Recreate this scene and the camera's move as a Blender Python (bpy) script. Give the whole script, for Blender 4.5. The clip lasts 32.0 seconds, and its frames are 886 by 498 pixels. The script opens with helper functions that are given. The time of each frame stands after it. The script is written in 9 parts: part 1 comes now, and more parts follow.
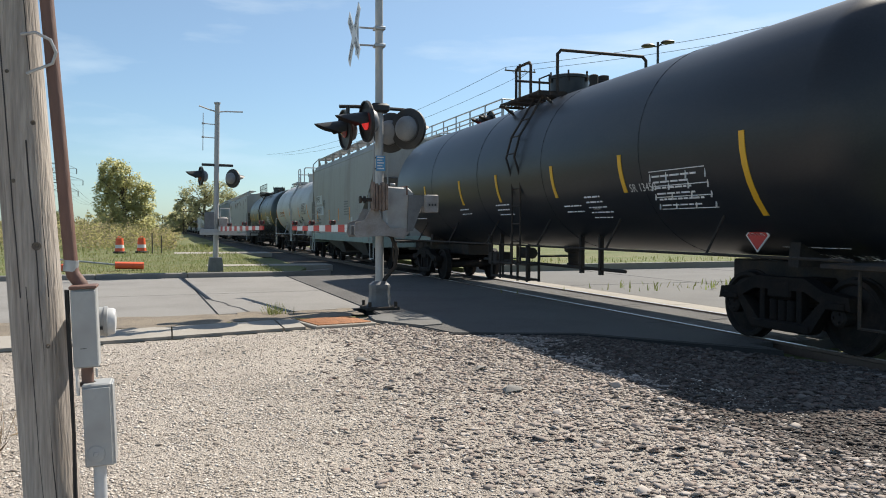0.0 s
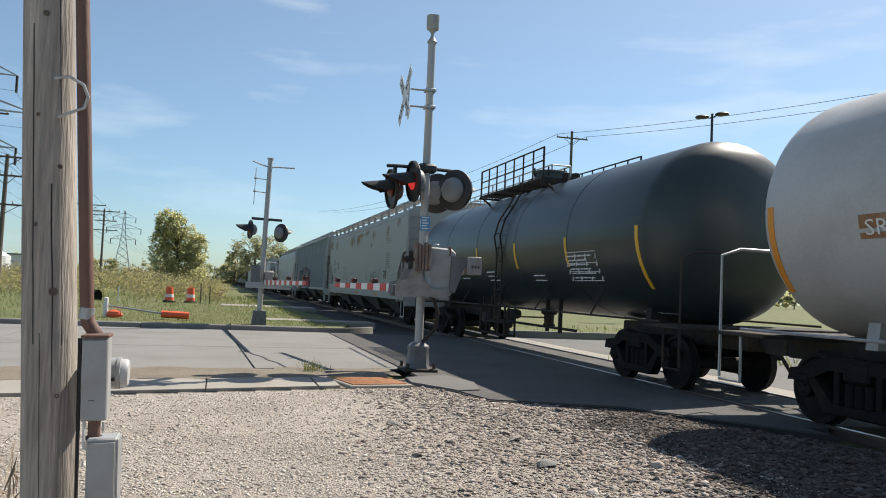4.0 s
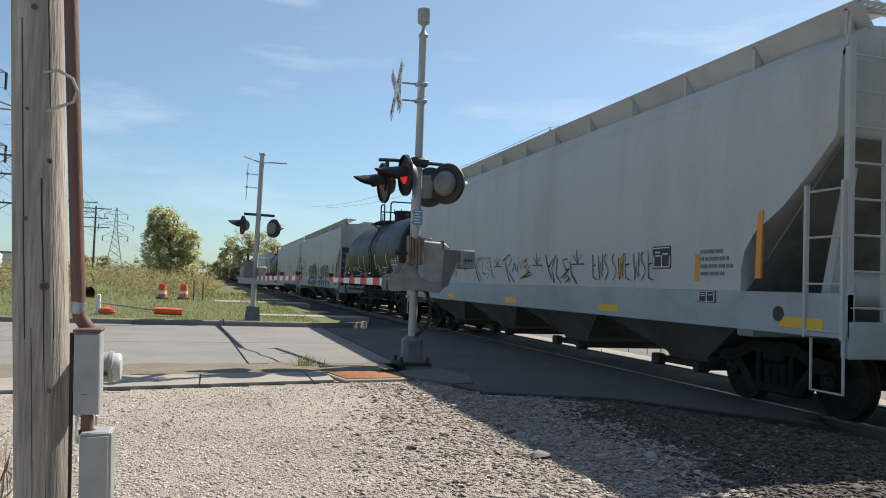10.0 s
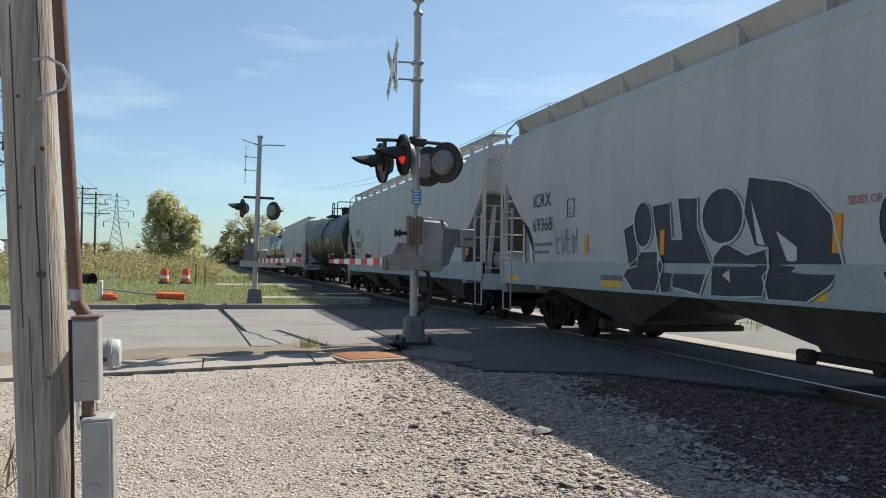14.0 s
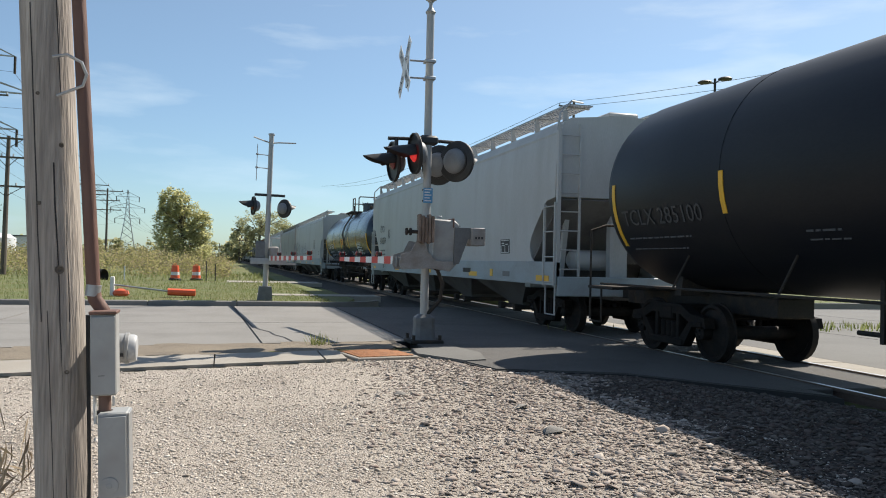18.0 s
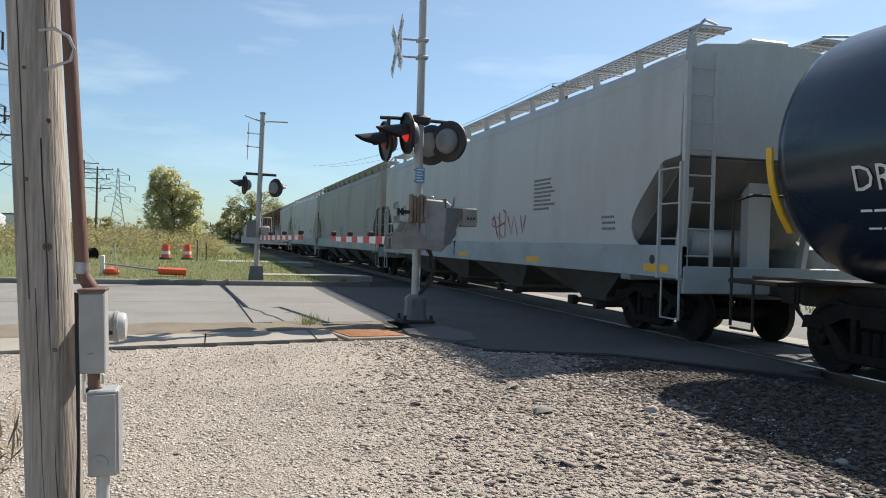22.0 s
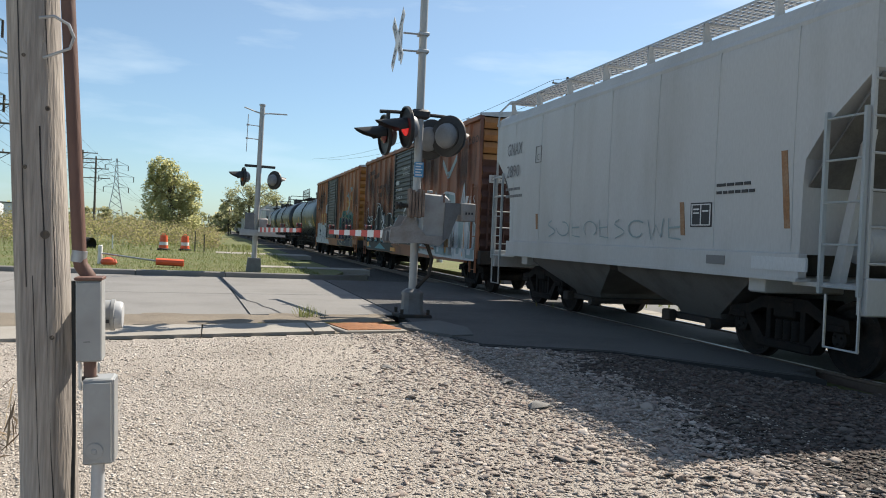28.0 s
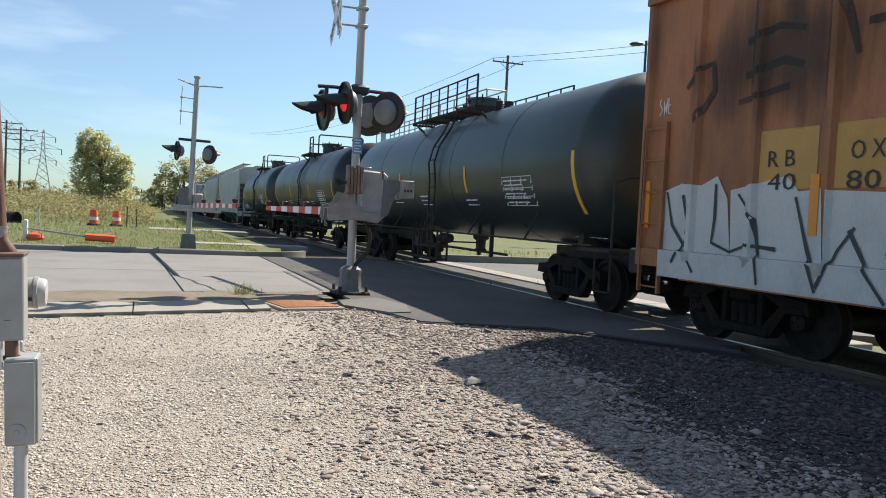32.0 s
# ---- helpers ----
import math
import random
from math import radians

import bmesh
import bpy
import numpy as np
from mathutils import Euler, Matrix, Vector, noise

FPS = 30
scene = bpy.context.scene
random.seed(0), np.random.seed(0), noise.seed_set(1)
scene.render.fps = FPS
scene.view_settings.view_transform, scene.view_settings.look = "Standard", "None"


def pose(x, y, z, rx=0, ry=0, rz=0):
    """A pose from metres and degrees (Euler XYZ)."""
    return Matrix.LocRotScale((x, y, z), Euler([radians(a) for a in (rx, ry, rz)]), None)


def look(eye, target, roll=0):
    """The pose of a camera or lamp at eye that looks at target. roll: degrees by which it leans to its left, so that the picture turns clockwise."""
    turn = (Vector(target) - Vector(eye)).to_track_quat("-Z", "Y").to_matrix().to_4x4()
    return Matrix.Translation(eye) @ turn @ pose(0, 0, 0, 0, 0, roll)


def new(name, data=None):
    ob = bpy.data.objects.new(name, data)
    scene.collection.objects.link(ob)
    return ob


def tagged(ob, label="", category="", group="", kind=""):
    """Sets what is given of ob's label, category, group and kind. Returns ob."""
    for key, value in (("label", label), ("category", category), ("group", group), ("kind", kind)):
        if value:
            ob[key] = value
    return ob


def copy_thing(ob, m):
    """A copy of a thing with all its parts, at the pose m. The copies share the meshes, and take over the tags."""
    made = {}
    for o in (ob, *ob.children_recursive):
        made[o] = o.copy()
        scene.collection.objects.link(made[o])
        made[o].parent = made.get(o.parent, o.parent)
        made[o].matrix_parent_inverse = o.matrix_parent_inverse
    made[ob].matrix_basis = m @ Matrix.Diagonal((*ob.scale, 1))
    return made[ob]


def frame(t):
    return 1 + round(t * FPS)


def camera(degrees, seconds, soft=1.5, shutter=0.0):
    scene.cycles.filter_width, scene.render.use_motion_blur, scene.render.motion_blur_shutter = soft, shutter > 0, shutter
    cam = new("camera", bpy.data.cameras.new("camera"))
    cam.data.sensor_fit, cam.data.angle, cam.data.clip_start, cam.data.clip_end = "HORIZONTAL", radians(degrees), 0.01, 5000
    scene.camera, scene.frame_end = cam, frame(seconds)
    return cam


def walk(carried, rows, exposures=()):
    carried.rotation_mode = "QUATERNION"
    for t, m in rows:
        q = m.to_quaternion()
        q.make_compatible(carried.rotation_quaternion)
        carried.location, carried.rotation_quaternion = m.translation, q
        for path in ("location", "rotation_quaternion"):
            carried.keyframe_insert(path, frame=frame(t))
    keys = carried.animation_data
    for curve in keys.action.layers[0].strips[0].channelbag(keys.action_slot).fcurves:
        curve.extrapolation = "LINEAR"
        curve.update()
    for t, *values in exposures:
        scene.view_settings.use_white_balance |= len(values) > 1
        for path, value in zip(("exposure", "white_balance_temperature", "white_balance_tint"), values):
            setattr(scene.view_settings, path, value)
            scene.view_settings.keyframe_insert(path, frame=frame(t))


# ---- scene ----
from mathutils.geometry import tessellate_polygon

# camera: seconds, place, heading from the track, pitch, lean
LENS = 58.16
EXPOSURE = 0.46
cam = camera(LENS, 32.0, soft=1.0)
CAMERA_ROWS = [
    (0, -0.151, -0.139, 1.460, -19.09, -1.48, 0.03),
    (0.5, -0.127, -0.038, 1.453, -19.67, -1.46, 1.16),
    (1, -0.106, 0.072, 1.452, -19.13, -0.82, 0.81),
    (1.5, -0.079, 0.053, 1.459, -16.13, -0.44, 1.08),
    (2, -0.055, 0.067, 1.468, -14.72, 1.58, 2.34),
    (2.5, -0.033, 0.027, 1.471, -14.94, 2.53, 2.31),
    (3, -0.016, 0.013, 1.469, -15.44, 2.64, 2.61),
    (3.5, -0.015, 0.014, 1.467, -15.49, 2.76, 2.51),
    (5.5, -0.008, 0.012, 1.455, -16.20, 3.16, 2.88),
    (6, -0.005, 0.007, 1.455, -16.36, 2.96, 2.83),
    (6.5, -0.003, 0.005, 1.452, -16.57, 2.74, 2.65),
    (7, 0.001, 0.008, 1.450, -15.98, 2.38, 2.33),
    (7.5, -0.000, 0.010, 1.449, -15.47, 2.36, 2.16),
    (8, 0.001, 0.010, 1.450, -15.54, 2.31, 2.20),
    (8.5, -0.001, 0.011, 1.451, -15.63, 2.38, 1.98),
    (9, -0.005, 0.007, 1.451, -15.56, 2.26, 2.25),
    (9.5, -0.007, 0.009, 1.449, -15.84, 2.41, 2.04),
    (10, -0.008, 0.004, 1.450, -16.10, 2.53, 2.02),
    (10.5, -0.008, 0.000, 1.452, -17.24, 2.52, 2.51),
    (11, -0.005, 0.003, 1.454, -13.84, 2.26, 2.64),
    (11.5, -0.006, -0.001, 1.457, -10.75, 2.73, 1.98),
    (12, 0.004, 0.002, 1.455, -11.49, 2.46, 1.72),
    (12.5, 0.010, 0.002, 1.455, -11.93, 2.46, 1.25),
    (13, 0.015, -0.003, 1.458, -13.12, 2.61, 0.89),
    (13.5, 0.018, -0.002, 1.455, -15.03, 2.18, 0.79),
    (14, 0.018, -0.006, 1.454, -16.04, 1.01, 0.82),
    (14.5, 0.014, -0.009, 1.452, -16.25, 0.81, 1.51),
    (16.5, -0.001, -0.015, 1.451, -15.89, 0.96, 1.71),
    (17, -0.007, -0.013, 1.452, -15.67, 0.97, 1.49),
    (17.5, -0.009, -0.008, 1.453, -15.66, 0.97, 1.40),
    (18, -0.009, -0.009, 1.452, -15.37, 0.91, 1.26),
    (18.5, -0.007, -0.010, 1.451, -15.28, 0.83, 1.32),
    (19, -0.006, -0.008, 1.450, -15.37, 0.79, 1.34),
    (19.5, -0.005, -0.007, 1.452, -15.51, 0.63, 1.43),
    (20, -0.003, -0.006, 1.449, -15.38, 0.51, 1.39),
    (20.5, -0.003, -0.004, 1.449, -15.66, 0.45, 1.60),
    (21, -0.004, 0.001, 1.447, -15.82, 0.03, 1.63),
    (21.5, -0.003, 0.005, 1.447, -15.95, -0.25, 1.56),
    (22, -0.004, 0.006, 1.446, -16.00, -0.46, 1.60),
    (22.5, -0.002, 0.004, 1.446, -15.90, -0.48, 1.67),
    (23, -0.001, 0.004, 1.446, -16.19, -0.50, 1.75),
    (23.5, -0.001, 0.006, 1.444, -16.56, -0.56, 1.90),
    (24, -0.001, 0.006, 1.445, -16.25, -0.61, 1.80),
    (24.5, 0.000, 0.007, 1.445, -16.13, -0.69, 1.74),
    (25, 0.002, 0.006, 1.444, -15.88, -0.68, 1.60),
    (25.5, 0.002, 0.002, 1.443, -15.69, -0.70, 1.57),
    (27.5, -0.002, -0.001, 1.441, -16.93, -0.52, 2.46),
    (28, -0.002, -0.003, 1.440, -16.15, -0.82, 2.42),
    (28.5, -0.002, -0.003, 1.438, -16.70, -0.80, 2.75),
    (29, -0.000, -0.003, 1.441, -16.65, -0.63, 2.86),
    (29.5, 0.003, -0.005, 1.441, -17.90, -0.73, 3.21),
    (30, 0.009, -0.008, 1.443, -18.72, -1.26, 3.28),
    (30.5, 0.015, -0.010, 1.442, -19.17, -1.78, 3.35),
    (31, 0.017, -0.011, 1.441, -19.75, -1.97, 2.83),
    (31.5, 0.016, -0.012, 1.442, -19.84, -2.06, 2.73),
    (32, 0.017, -0.013, 1.443, -20.55, -2.25, 2.87),
]


def aim(x, y, z, heading, pitch, lean):
    h, p = radians(heading), radians(pitch)
    way = Vector((-math.sin(h) * math.cos(p), math.cos(h) * math.cos(p), math.sin(p)))
    eye = Vector((x, y, z))
    return look(eye, eye + way, lean)


walk(cam, [(r[0], aim(*r[1:])) for r in CAMERA_ROWS], exposures=[(t, EXPOSURE + e, 6880, 10) for t, e in ((0, 0.06), (4, 0.0), (11, 0.0), (20, 0.05), (28, 0.12), (32, 0.2))])

# ---- world and sun ----
SUN_TO = Vector((0.895, 0.515, 1.11)).normalized()
world = bpy.data.worlds.new("world")
scene.world = world
world.use_nodes = True
wt = world.node_tree
wt.nodes.clear()
w_out = wt.nodes.new("ShaderNodeOutputWorld")
w_bg = wt.nodes.new("ShaderNodeBackground")
w_sky = wt.nodes.new("ShaderNodeTexSky")
w_sky.sky_type = "NISHITA"
w_sky.sun_disc = False
w_sky.sun_elevation = math.asin(SUN_TO.z)
w_sky.sun_rotation = math.atan2(SUN_TO.x, SUN_TO.y)
w_sky.altitude = 200
w_sky.air_density = 1.0
w_sky.dust_density = 0.5
w_sky.ozone_density = 1.8
w_bg.inputs["Strength"].default_value = 0.105
w_geo = wt.nodes.new("ShaderNodeTexCoord")
w_map = wt.nodes.new("ShaderNodeMapping")
w_map.inputs["Scale"].default_value = (1.2, 1.2, 6.0)
w_noise = wt.nodes.new("ShaderNodeTexNoise")
w_noise.inputs["Scale"].default_value = 2.6
w_noise.inputs["Detail"].default_value = 6
w_noise.inputs["Roughness"].default_value = 0.55
w_ramp = wt.nodes.new("ShaderNodeValToRGB")
w_ramp.color_ramp.elements[0].position = 0.56
w_ramp.color_ramp.elements[0].color = (0, 0, 0, 1)
w_ramp.color_ramp.elements[1].position = 0.80
w_ramp.color_ramp.elements[1].color = (0.55, 0.55, 0.55, 1)
w_mix = wt.nodes.new("ShaderNodeMix")
w_mix.data_type = "RGBA"
w_mix.inputs[7].default_value = (7.2, 7.8, 8.4, 1)
wt.links.new(w_geo.outputs["Generated"], w_map.inputs["Vector"])
wt.links.new(w_map.outputs[0], w_noise.inputs["Vector"])
wt.links.new(w_noise.outputs[0], w_ramp.inputs[0])
wt.links.new(w_ramp.outputs[0], w_mix.inputs[0])
wt.links.new(w_sky.outputs[0], w_mix.inputs[6])
# haze pales the sky towards the horizon
w_sep = wt.nodes.new("ShaderNodeSeparateXYZ")
w_tint = wt.nodes.new("ShaderNodeValToRGB")
w_tint.color_ramp.elements[0].position = 0.0
w_tint.color_ramp.elements[0].color = (0.56, 0.74, 0.90, 1)
w_tint.color_ramp.elements[1].position = 0.45
w_tint.color_ramp.elements[1].color = (1.0, 0.985, 0.92, 1)
w_mul = wt.nodes.new("ShaderNodeMix")
w_mul.data_type = "RGBA"
w_mul.blend_type = "MULTIPLY"
w_mul.inputs[0].default_value = 1.0
wt.links.new(w_geo.outputs["Generated"], w_sep.inputs[0])
wt.links.new(w_sep.outputs["Z"], w_tint.inputs[0])
wt.links.new(w_mix.outputs[2], w_mul.inputs[6])
wt.links.new(w_tint.outputs[0], w_mul.inputs[7])
wt.links.new(w_mul.outputs[2], w_bg.inputs["Color"])
wt.links.new(w_bg.outputs[0], w_out.inputs["Surface"])

sun = new("sun", bpy.data.lights.new("sun", "SUN"))
sun.data.energy = 5.0
sun.data.angle = radians(0.53)
sun.data.color = (1.0, 0.95, 0.87)
sun.matrix_world = look(SUN_TO * 100, (0, 0, 0))

# ---- materials ----
def mat(name, base, rough=0.6, metal=0.0, spots=None, amount=0.0, scale=2.0, stretch=(1, 1, 1), grain=0.12, fine=40.0,
        bump=0.0, bump_scale=60.0, lo=0.45, hi=0.7, spec=0.5, space="Object", vary=0.0):
    """A surface with a base colour, broad stains of the colour spots, fine grain and relief."""
    m = bpy.data.materials.new(name)
    m.use_nodes = True
    nt = m.node_tree
    b = nt.nodes["Principled BSDF"]
    b.inputs["Metallic"].default_value = metal
    b.inputs["Roughness"].default_value = rough
    b.inputs["Specular IOR Level"].default_value = spec
    tc = nt.nodes.new("ShaderNodeTexCoord")
    mp = nt.nodes.new("ShaderNodeMapping")
    mp.inputs["Scale"].default_value = stretch
    nt.links.new(tc.outputs[space], mp.inputs["Vector"])
    out = None
    rgb = nt.nodes.new("ShaderNodeRGB")
    rgb.outputs[0].default_value = (*base, 1)
    out = rgb.outputs[0]
    if spots is not None:
        n = nt.nodes.new("ShaderNodeTexNoise")
        n.inputs["Scale"].default_value = scale
        n.inputs["Detail"].default_value = 7
        n.inputs["Roughness"].default_value = 0.62
        nt.links.new(mp.outputs[0], n.inputs["Vector"])
        r = nt.nodes.new("ShaderNodeMapRange")
        r.inputs["From Min"].default_value = lo
        r.inputs["From Max"].default_value = hi
        r.inputs["To Max"].default_value = amount
        nt.links.new(n.outputs[0], r.inputs["Value"])
        mx = nt.nodes.new("ShaderNodeMix")
        mx.data_type = "RGBA"
        mx.inputs[7].default_value = (*spots, 1)
        nt.links.new(r.outputs[0], mx.inputs[0])
        nt.links.new(out, mx.inputs[6])
        out = mx.outputs[2]
    if grain > 0:
        n2 = nt.nodes.new("ShaderNodeTexNoise")
        n2.inputs["Scale"].default_value = fine
        n2.inputs["Detail"].default_value = 4
        nt.links.new(mp.outputs[0], n2.inputs["Vector"])
        r2 = nt.nodes.new("ShaderNodeMapRange")
        r2.inputs["From Min"].default_value = 0.25
        r2.inputs["From Max"].default_value = 0.75
        r2.inputs["To Min"].default_value = 1 - grain
        r2.inputs["To Max"].default_value = 1 + grain
        nt.links.new(n2.outputs[0], r2.inputs["Value"])
        m2 = nt.nodes.new("ShaderNodeMix")
        m2.data_type = "RGBA"
        m2.blend_type = "MULTIPLY"
        m2.inputs[0].default_value = 1
        nt.links.new(out, m2.inputs[6])
        nt.links.new(r2.outputs[0], m2.inputs[7])
        out = m2.outputs[2]
    if vary > 0:
        oi = nt.nodes.new("ShaderNodeObjectInfo")
        r3 = nt.nodes.new("ShaderNodeMapRange")
        r3.inputs["To Min"].default_value = 1 - vary
        r3.inputs["To Max"].default_value = 1 + vary
        nt.links.new(oi.outputs["Random"], r3.inputs["Value"])
        m3 = nt.nodes.new("ShaderNodeMix")
        m3.data_type = "RGBA"
        m3.blend_type = "MULTIPLY"
        m3.inputs[0].default_value = 1
        nt.links.new(out, m3.inputs[6])
        nt.links.new(r3.outputs[0], m3.inputs[7])
        out = m3.outputs[2]
    nt.links.new(out, b.inputs["Base Color"])
    if bump > 0:
        n4 = nt.nodes.new("ShaderNodeTexNoise")
        n4.inputs["Scale"].default_value = bump_scale
        n4.inputs["Detail"].default_value = 5
        nt.links.new(mp.outputs[0], n4.inputs["Vector"])
        bp = nt.nodes.new("ShaderNodeBump")
        bp.inputs["Strength"].default_value = bump
        bp.inputs["Distance"].default_value = 0.02
        nt.links.new(n4.outputs[0], bp.inputs["Height"])
        nt.links.new(bp.outputs[0], b.inputs["Normal"])
    return m


def glow(name, color, strength):
    m = mat(name, color, 0.3, grain=0)
    b = m.node_tree.nodes["Principled BSDF"]
    b.inputs["Emission Color"].default_value = (*color, 1)
    b.inputs["Emission Strength"].default_value = strength
    return m


STEEL = mat("weathered_steel", (0.040, 0.037, 0.035), 0.75, 0.0, (0.09, 0.062, 0.042), 0.7, 3.0, grain=0.2, bump=0.3, spec=0.2)
WHEEL = mat("wheel_steel", (0.018, 0.017, 0.017), 0.7, 0.0, (0.05, 0.036, 0.028), 0.6, 4.0, grain=0.2, spec=0.15)
TREAD = mat("polished_tread", (0.45, 0.45, 0.46), 0.28, 0.9, grain=0.05)
BLACK = mat("black_tank_paint", (0.018, 0.021, 0.027), 0.38, 0, (0.042, 0.040, 0.038), 0.55, 1.2, (1, 0.35, 1), 0.15, bump=0.02, spec=0.42)
DULLBLACK = mat("dull_black_tank_paint", (0.011, 0.0125, 0.017), 0.45, 0, (0.026, 0.025, 0.024), 0.5, 1.2, (1, 0.35, 1), 0.15, bump=0.02, spec=0.22)
BLUEBLACK = mat("blue_black_tank_paint", (0.012, 0.024, 0.046), 0.20, 0, (0.022, 0.030, 0.044), 0.5, 1.0, (1, 0.35, 1), 0.1, spec=0.5)
GREENBLACK = mat("green_black_tank_paint", (0.022, 0.036, 0.038), 0.36, 0, (0.055, 0.06, 0.055), 0.6, 1.0, (1, 0.35, 1), 0.12)
WHITETANK = mat("white_tank_paint", (0.460, 0.465, 0.460), 0.45, 0, (0.276, 0.262, 0.239), 0.6, 1.0, (1, 0.5, 0.6), 0.06)
GREY_A = mat("pale_grey_car_paint", (0.46, 0.465, 0.46), 0.55, 0, (0.34, 0.33, 0.31), 0.6, 0.9, (1, 1, 0.3), 0.06, bump=0.02, bump_scale=4)
GREY_B = mat("warm_grey_car_paint", (0.32, 0.315, 0.295), 0.6, 0, (0.21, 0.19, 0.16), 0.7, 0.8, (1, 1, 0.3), 0.07, bump=0.02, bump_scale=4)
GREY_C = mat("cool_grey_car_paint", (0.34, 0.37, 0.38), 0.5, 0, (0.19, 0.20, 0.20), 0.55, 0.9, (1, 1, 0.3), 0.06, bump=0.02, bump_scale=4)
RUSTY = mat("rust_stained_grey_paint", (0.35, 0.345, 0.325), 0.6, 0, (0.27, 0.15, 0.075), 0.75, 0.75, (1, 1, 0.8), 0.08, lo=0.60, hi=0.76, bump=0.02, bump_scale=4)
SILL = mat("dusty_pale_blue_sill_paint", (0.33, 0.385, 0.41), 0.6, 0, (0.22, 0.22, 0.21), 0.6, 1.2, (1, 0.6, 1), 0.08)
# darker grey than the bodies, for hopper bays, centre sills and brake valves
UNDER = mat("dark_grey_underside_paint", (0.105, 0.100, 0.095), 0.75, 0, (0.055, 0.050, 0.045), 0.8, 1.5, grain=0.12)
BOXRED = mat("brown_orange_boxcar_paint", (0.29, 0.112, 0.055), 0.6, 0, (0.085, 0.036, 0.028), 0.9, 1.0, (1, 1, 0.35), 0.1, bump=0.04, bump_scale=8)
BOXYEL = mat("ochre_boxcar_paint", (0.38, 0.19, 0.055), 0.6, 0, (0.22, 0.09, 0.035), 0.8, 1.0, (1, 1, 0.35), 0.1, bump=0.04, bump_scale=8)
DOORBLK = mat("black_boxcar_door_paint", (0.028, 0.031, 0.033), 0.5, 0, (0.07, 0.06, 0.05), 0.6, 1.2, (1, 1, 0.4), 0.12)
YELLOW = mat("yellow_reflector", (0.75, 0.42, 0.03), 0.4, grain=0.06)
ORANGE = mat("orange_reflector", (0.70, 0.27, 0.03), 0.4, grain=0.06)
INK = mat("black_lettering", (0.03, 0.03, 0.033), 0.6, grain=0.05)
GREYINK = mat("faded_grey_lettering", (0.17, 0.17, 0.17), 0.6, grain=0.05)
FADEINK = mat("nearly_worn_off_lettering", (0.06, 0.062, 0.066), 0.7, grain=0.2)
WHITE = mat("white_lettering", (0.70, 0.70, 0.69), 0.6, grain=0.05)
REDINK = mat("red_lettering", (0.40, 0.06, 0.05), 0.6, grain=0.05)
GALV = mat("galvanised_steel", (0.42, 0.43, 0.44), 0.45, 0.55, (0.30, 0.31, 0.32), 0.6, 6, grain=0.08)
ALU = mat("aluminium_mast_paint", (0.400, 0.400, 0.392), 0.5, 0.15, (0.272, 0.256, 0.232), 0.6, 2.0, (1, 1, 0.25), 0.08)
GREYBOX = mat("grey_enclosure_paint", (0.34, 0.35, 0.35), 0.5, 0, (0.24, 0.23, 0.22), 0.6, 5, grain=0.06)
MATTE = mat("matt_black_enamel", (0.020, 0.020, 0.021), 0.5, 0, (0.05, 0.05, 0.05), 0.4, 5, grain=0.1)
LENS_RED = mat("dark_red_lens", (0.13, 0.014, 0.013), 0.25, grain=0.05)
LIT_RED = glow("lit_red_lens", (0.70, 0.03, 0.03), 0.35)
SIGNW = mat("white_sign_sheeting", (0.74, 0.75, 0.75), 0.5, 0, (0.5, 0.48, 0.44), 0.4, 4, grain=0.04)
SIGNR = mat("red_sign_sheeting", (0.55, 0.05, 0.04), 0.5, grain=0.06)
SIGNB = mat("blue_sign_sheeting", (0.08, 0.27, 0.48), 0.5, grain=0.05)
ORANGE_PL = mat("orange_safety_plastic", (0.80, 0.13, 0.05), 0.5, 0, (0.5, 0.10, 0.05), 0.5, 5, grain=0.06)
WOOD = mat("weathered_pole_wood", (0.40, 0.36, 0.32), 0.85, 0, (0.19, 0.165, 0.150), 0.8, 3.2, (3.5, 3.5, 0.22), 0.28, 22, 0.6, 24, lo=0.38, hi=0.66)
DARKWOOD = mat("dark_pole_wood", (0.13, 0.11, 0.09), 0.9, 0, (0.06, 0.05, 0.045), 0.8, 6.0, (3, 3, 0.15), 0.2)
RUSTPIPE = mat("rusty_brown_conduit", (0.16, 0.085, 0.065), 0.65, 0, (0.09, 0.06, 0.05), 0.7, 5, (1, 1, 0.2), 0.15, bump=0.2)
PVC = mat("grey_plastic_pipe", (0.45, 0.46, 0.47), 0.5, grain=0.05)
ASPHALT = mat("worn_asphalt", (0.100, 0.096, 0.092), 0.9, 0, (0.060, 0.058, 0.056), 0.7, 0.7, grain=0.3, fine=120, bump=0.5, bump_scale=160)
CONCRETE = mat("road_concrete", (0.222, 0.214, 0.202), 0.9, 0, (0.160, 0.152, 0.142), 0.7, 0.6, grain=0.16, fine=90, bump=0.25, bump_scale=140)
WALKC = mat("sidewalk_concrete", (0.318, 0.294, 0.258), 0.9, 0, (0.256, 0.224, 0.184), 0.6, 1.2, grain=0.14, fine=80, bump=0.25, bump_scale=120)
TAR = mat("tar_joint", (0.025, 0.024, 0.024), 0.7, grain=0.2)
RAIL = mat("rail_steel", (0.14, 0.10, 0.08), 0.6, 0.5, grain=0.15)
RAILTOP = mat("polished_rail_head", (0.42, 0.42, 0.43), 0.36, 0.95, grain=0.04)
TIE = mat("creosoted_tie", (0.075, 0.062, 0.052), 0.9, 0, (0.14, 0.12, 0.10), 0.6, 4, (1, 0.2, 1), 0.2)
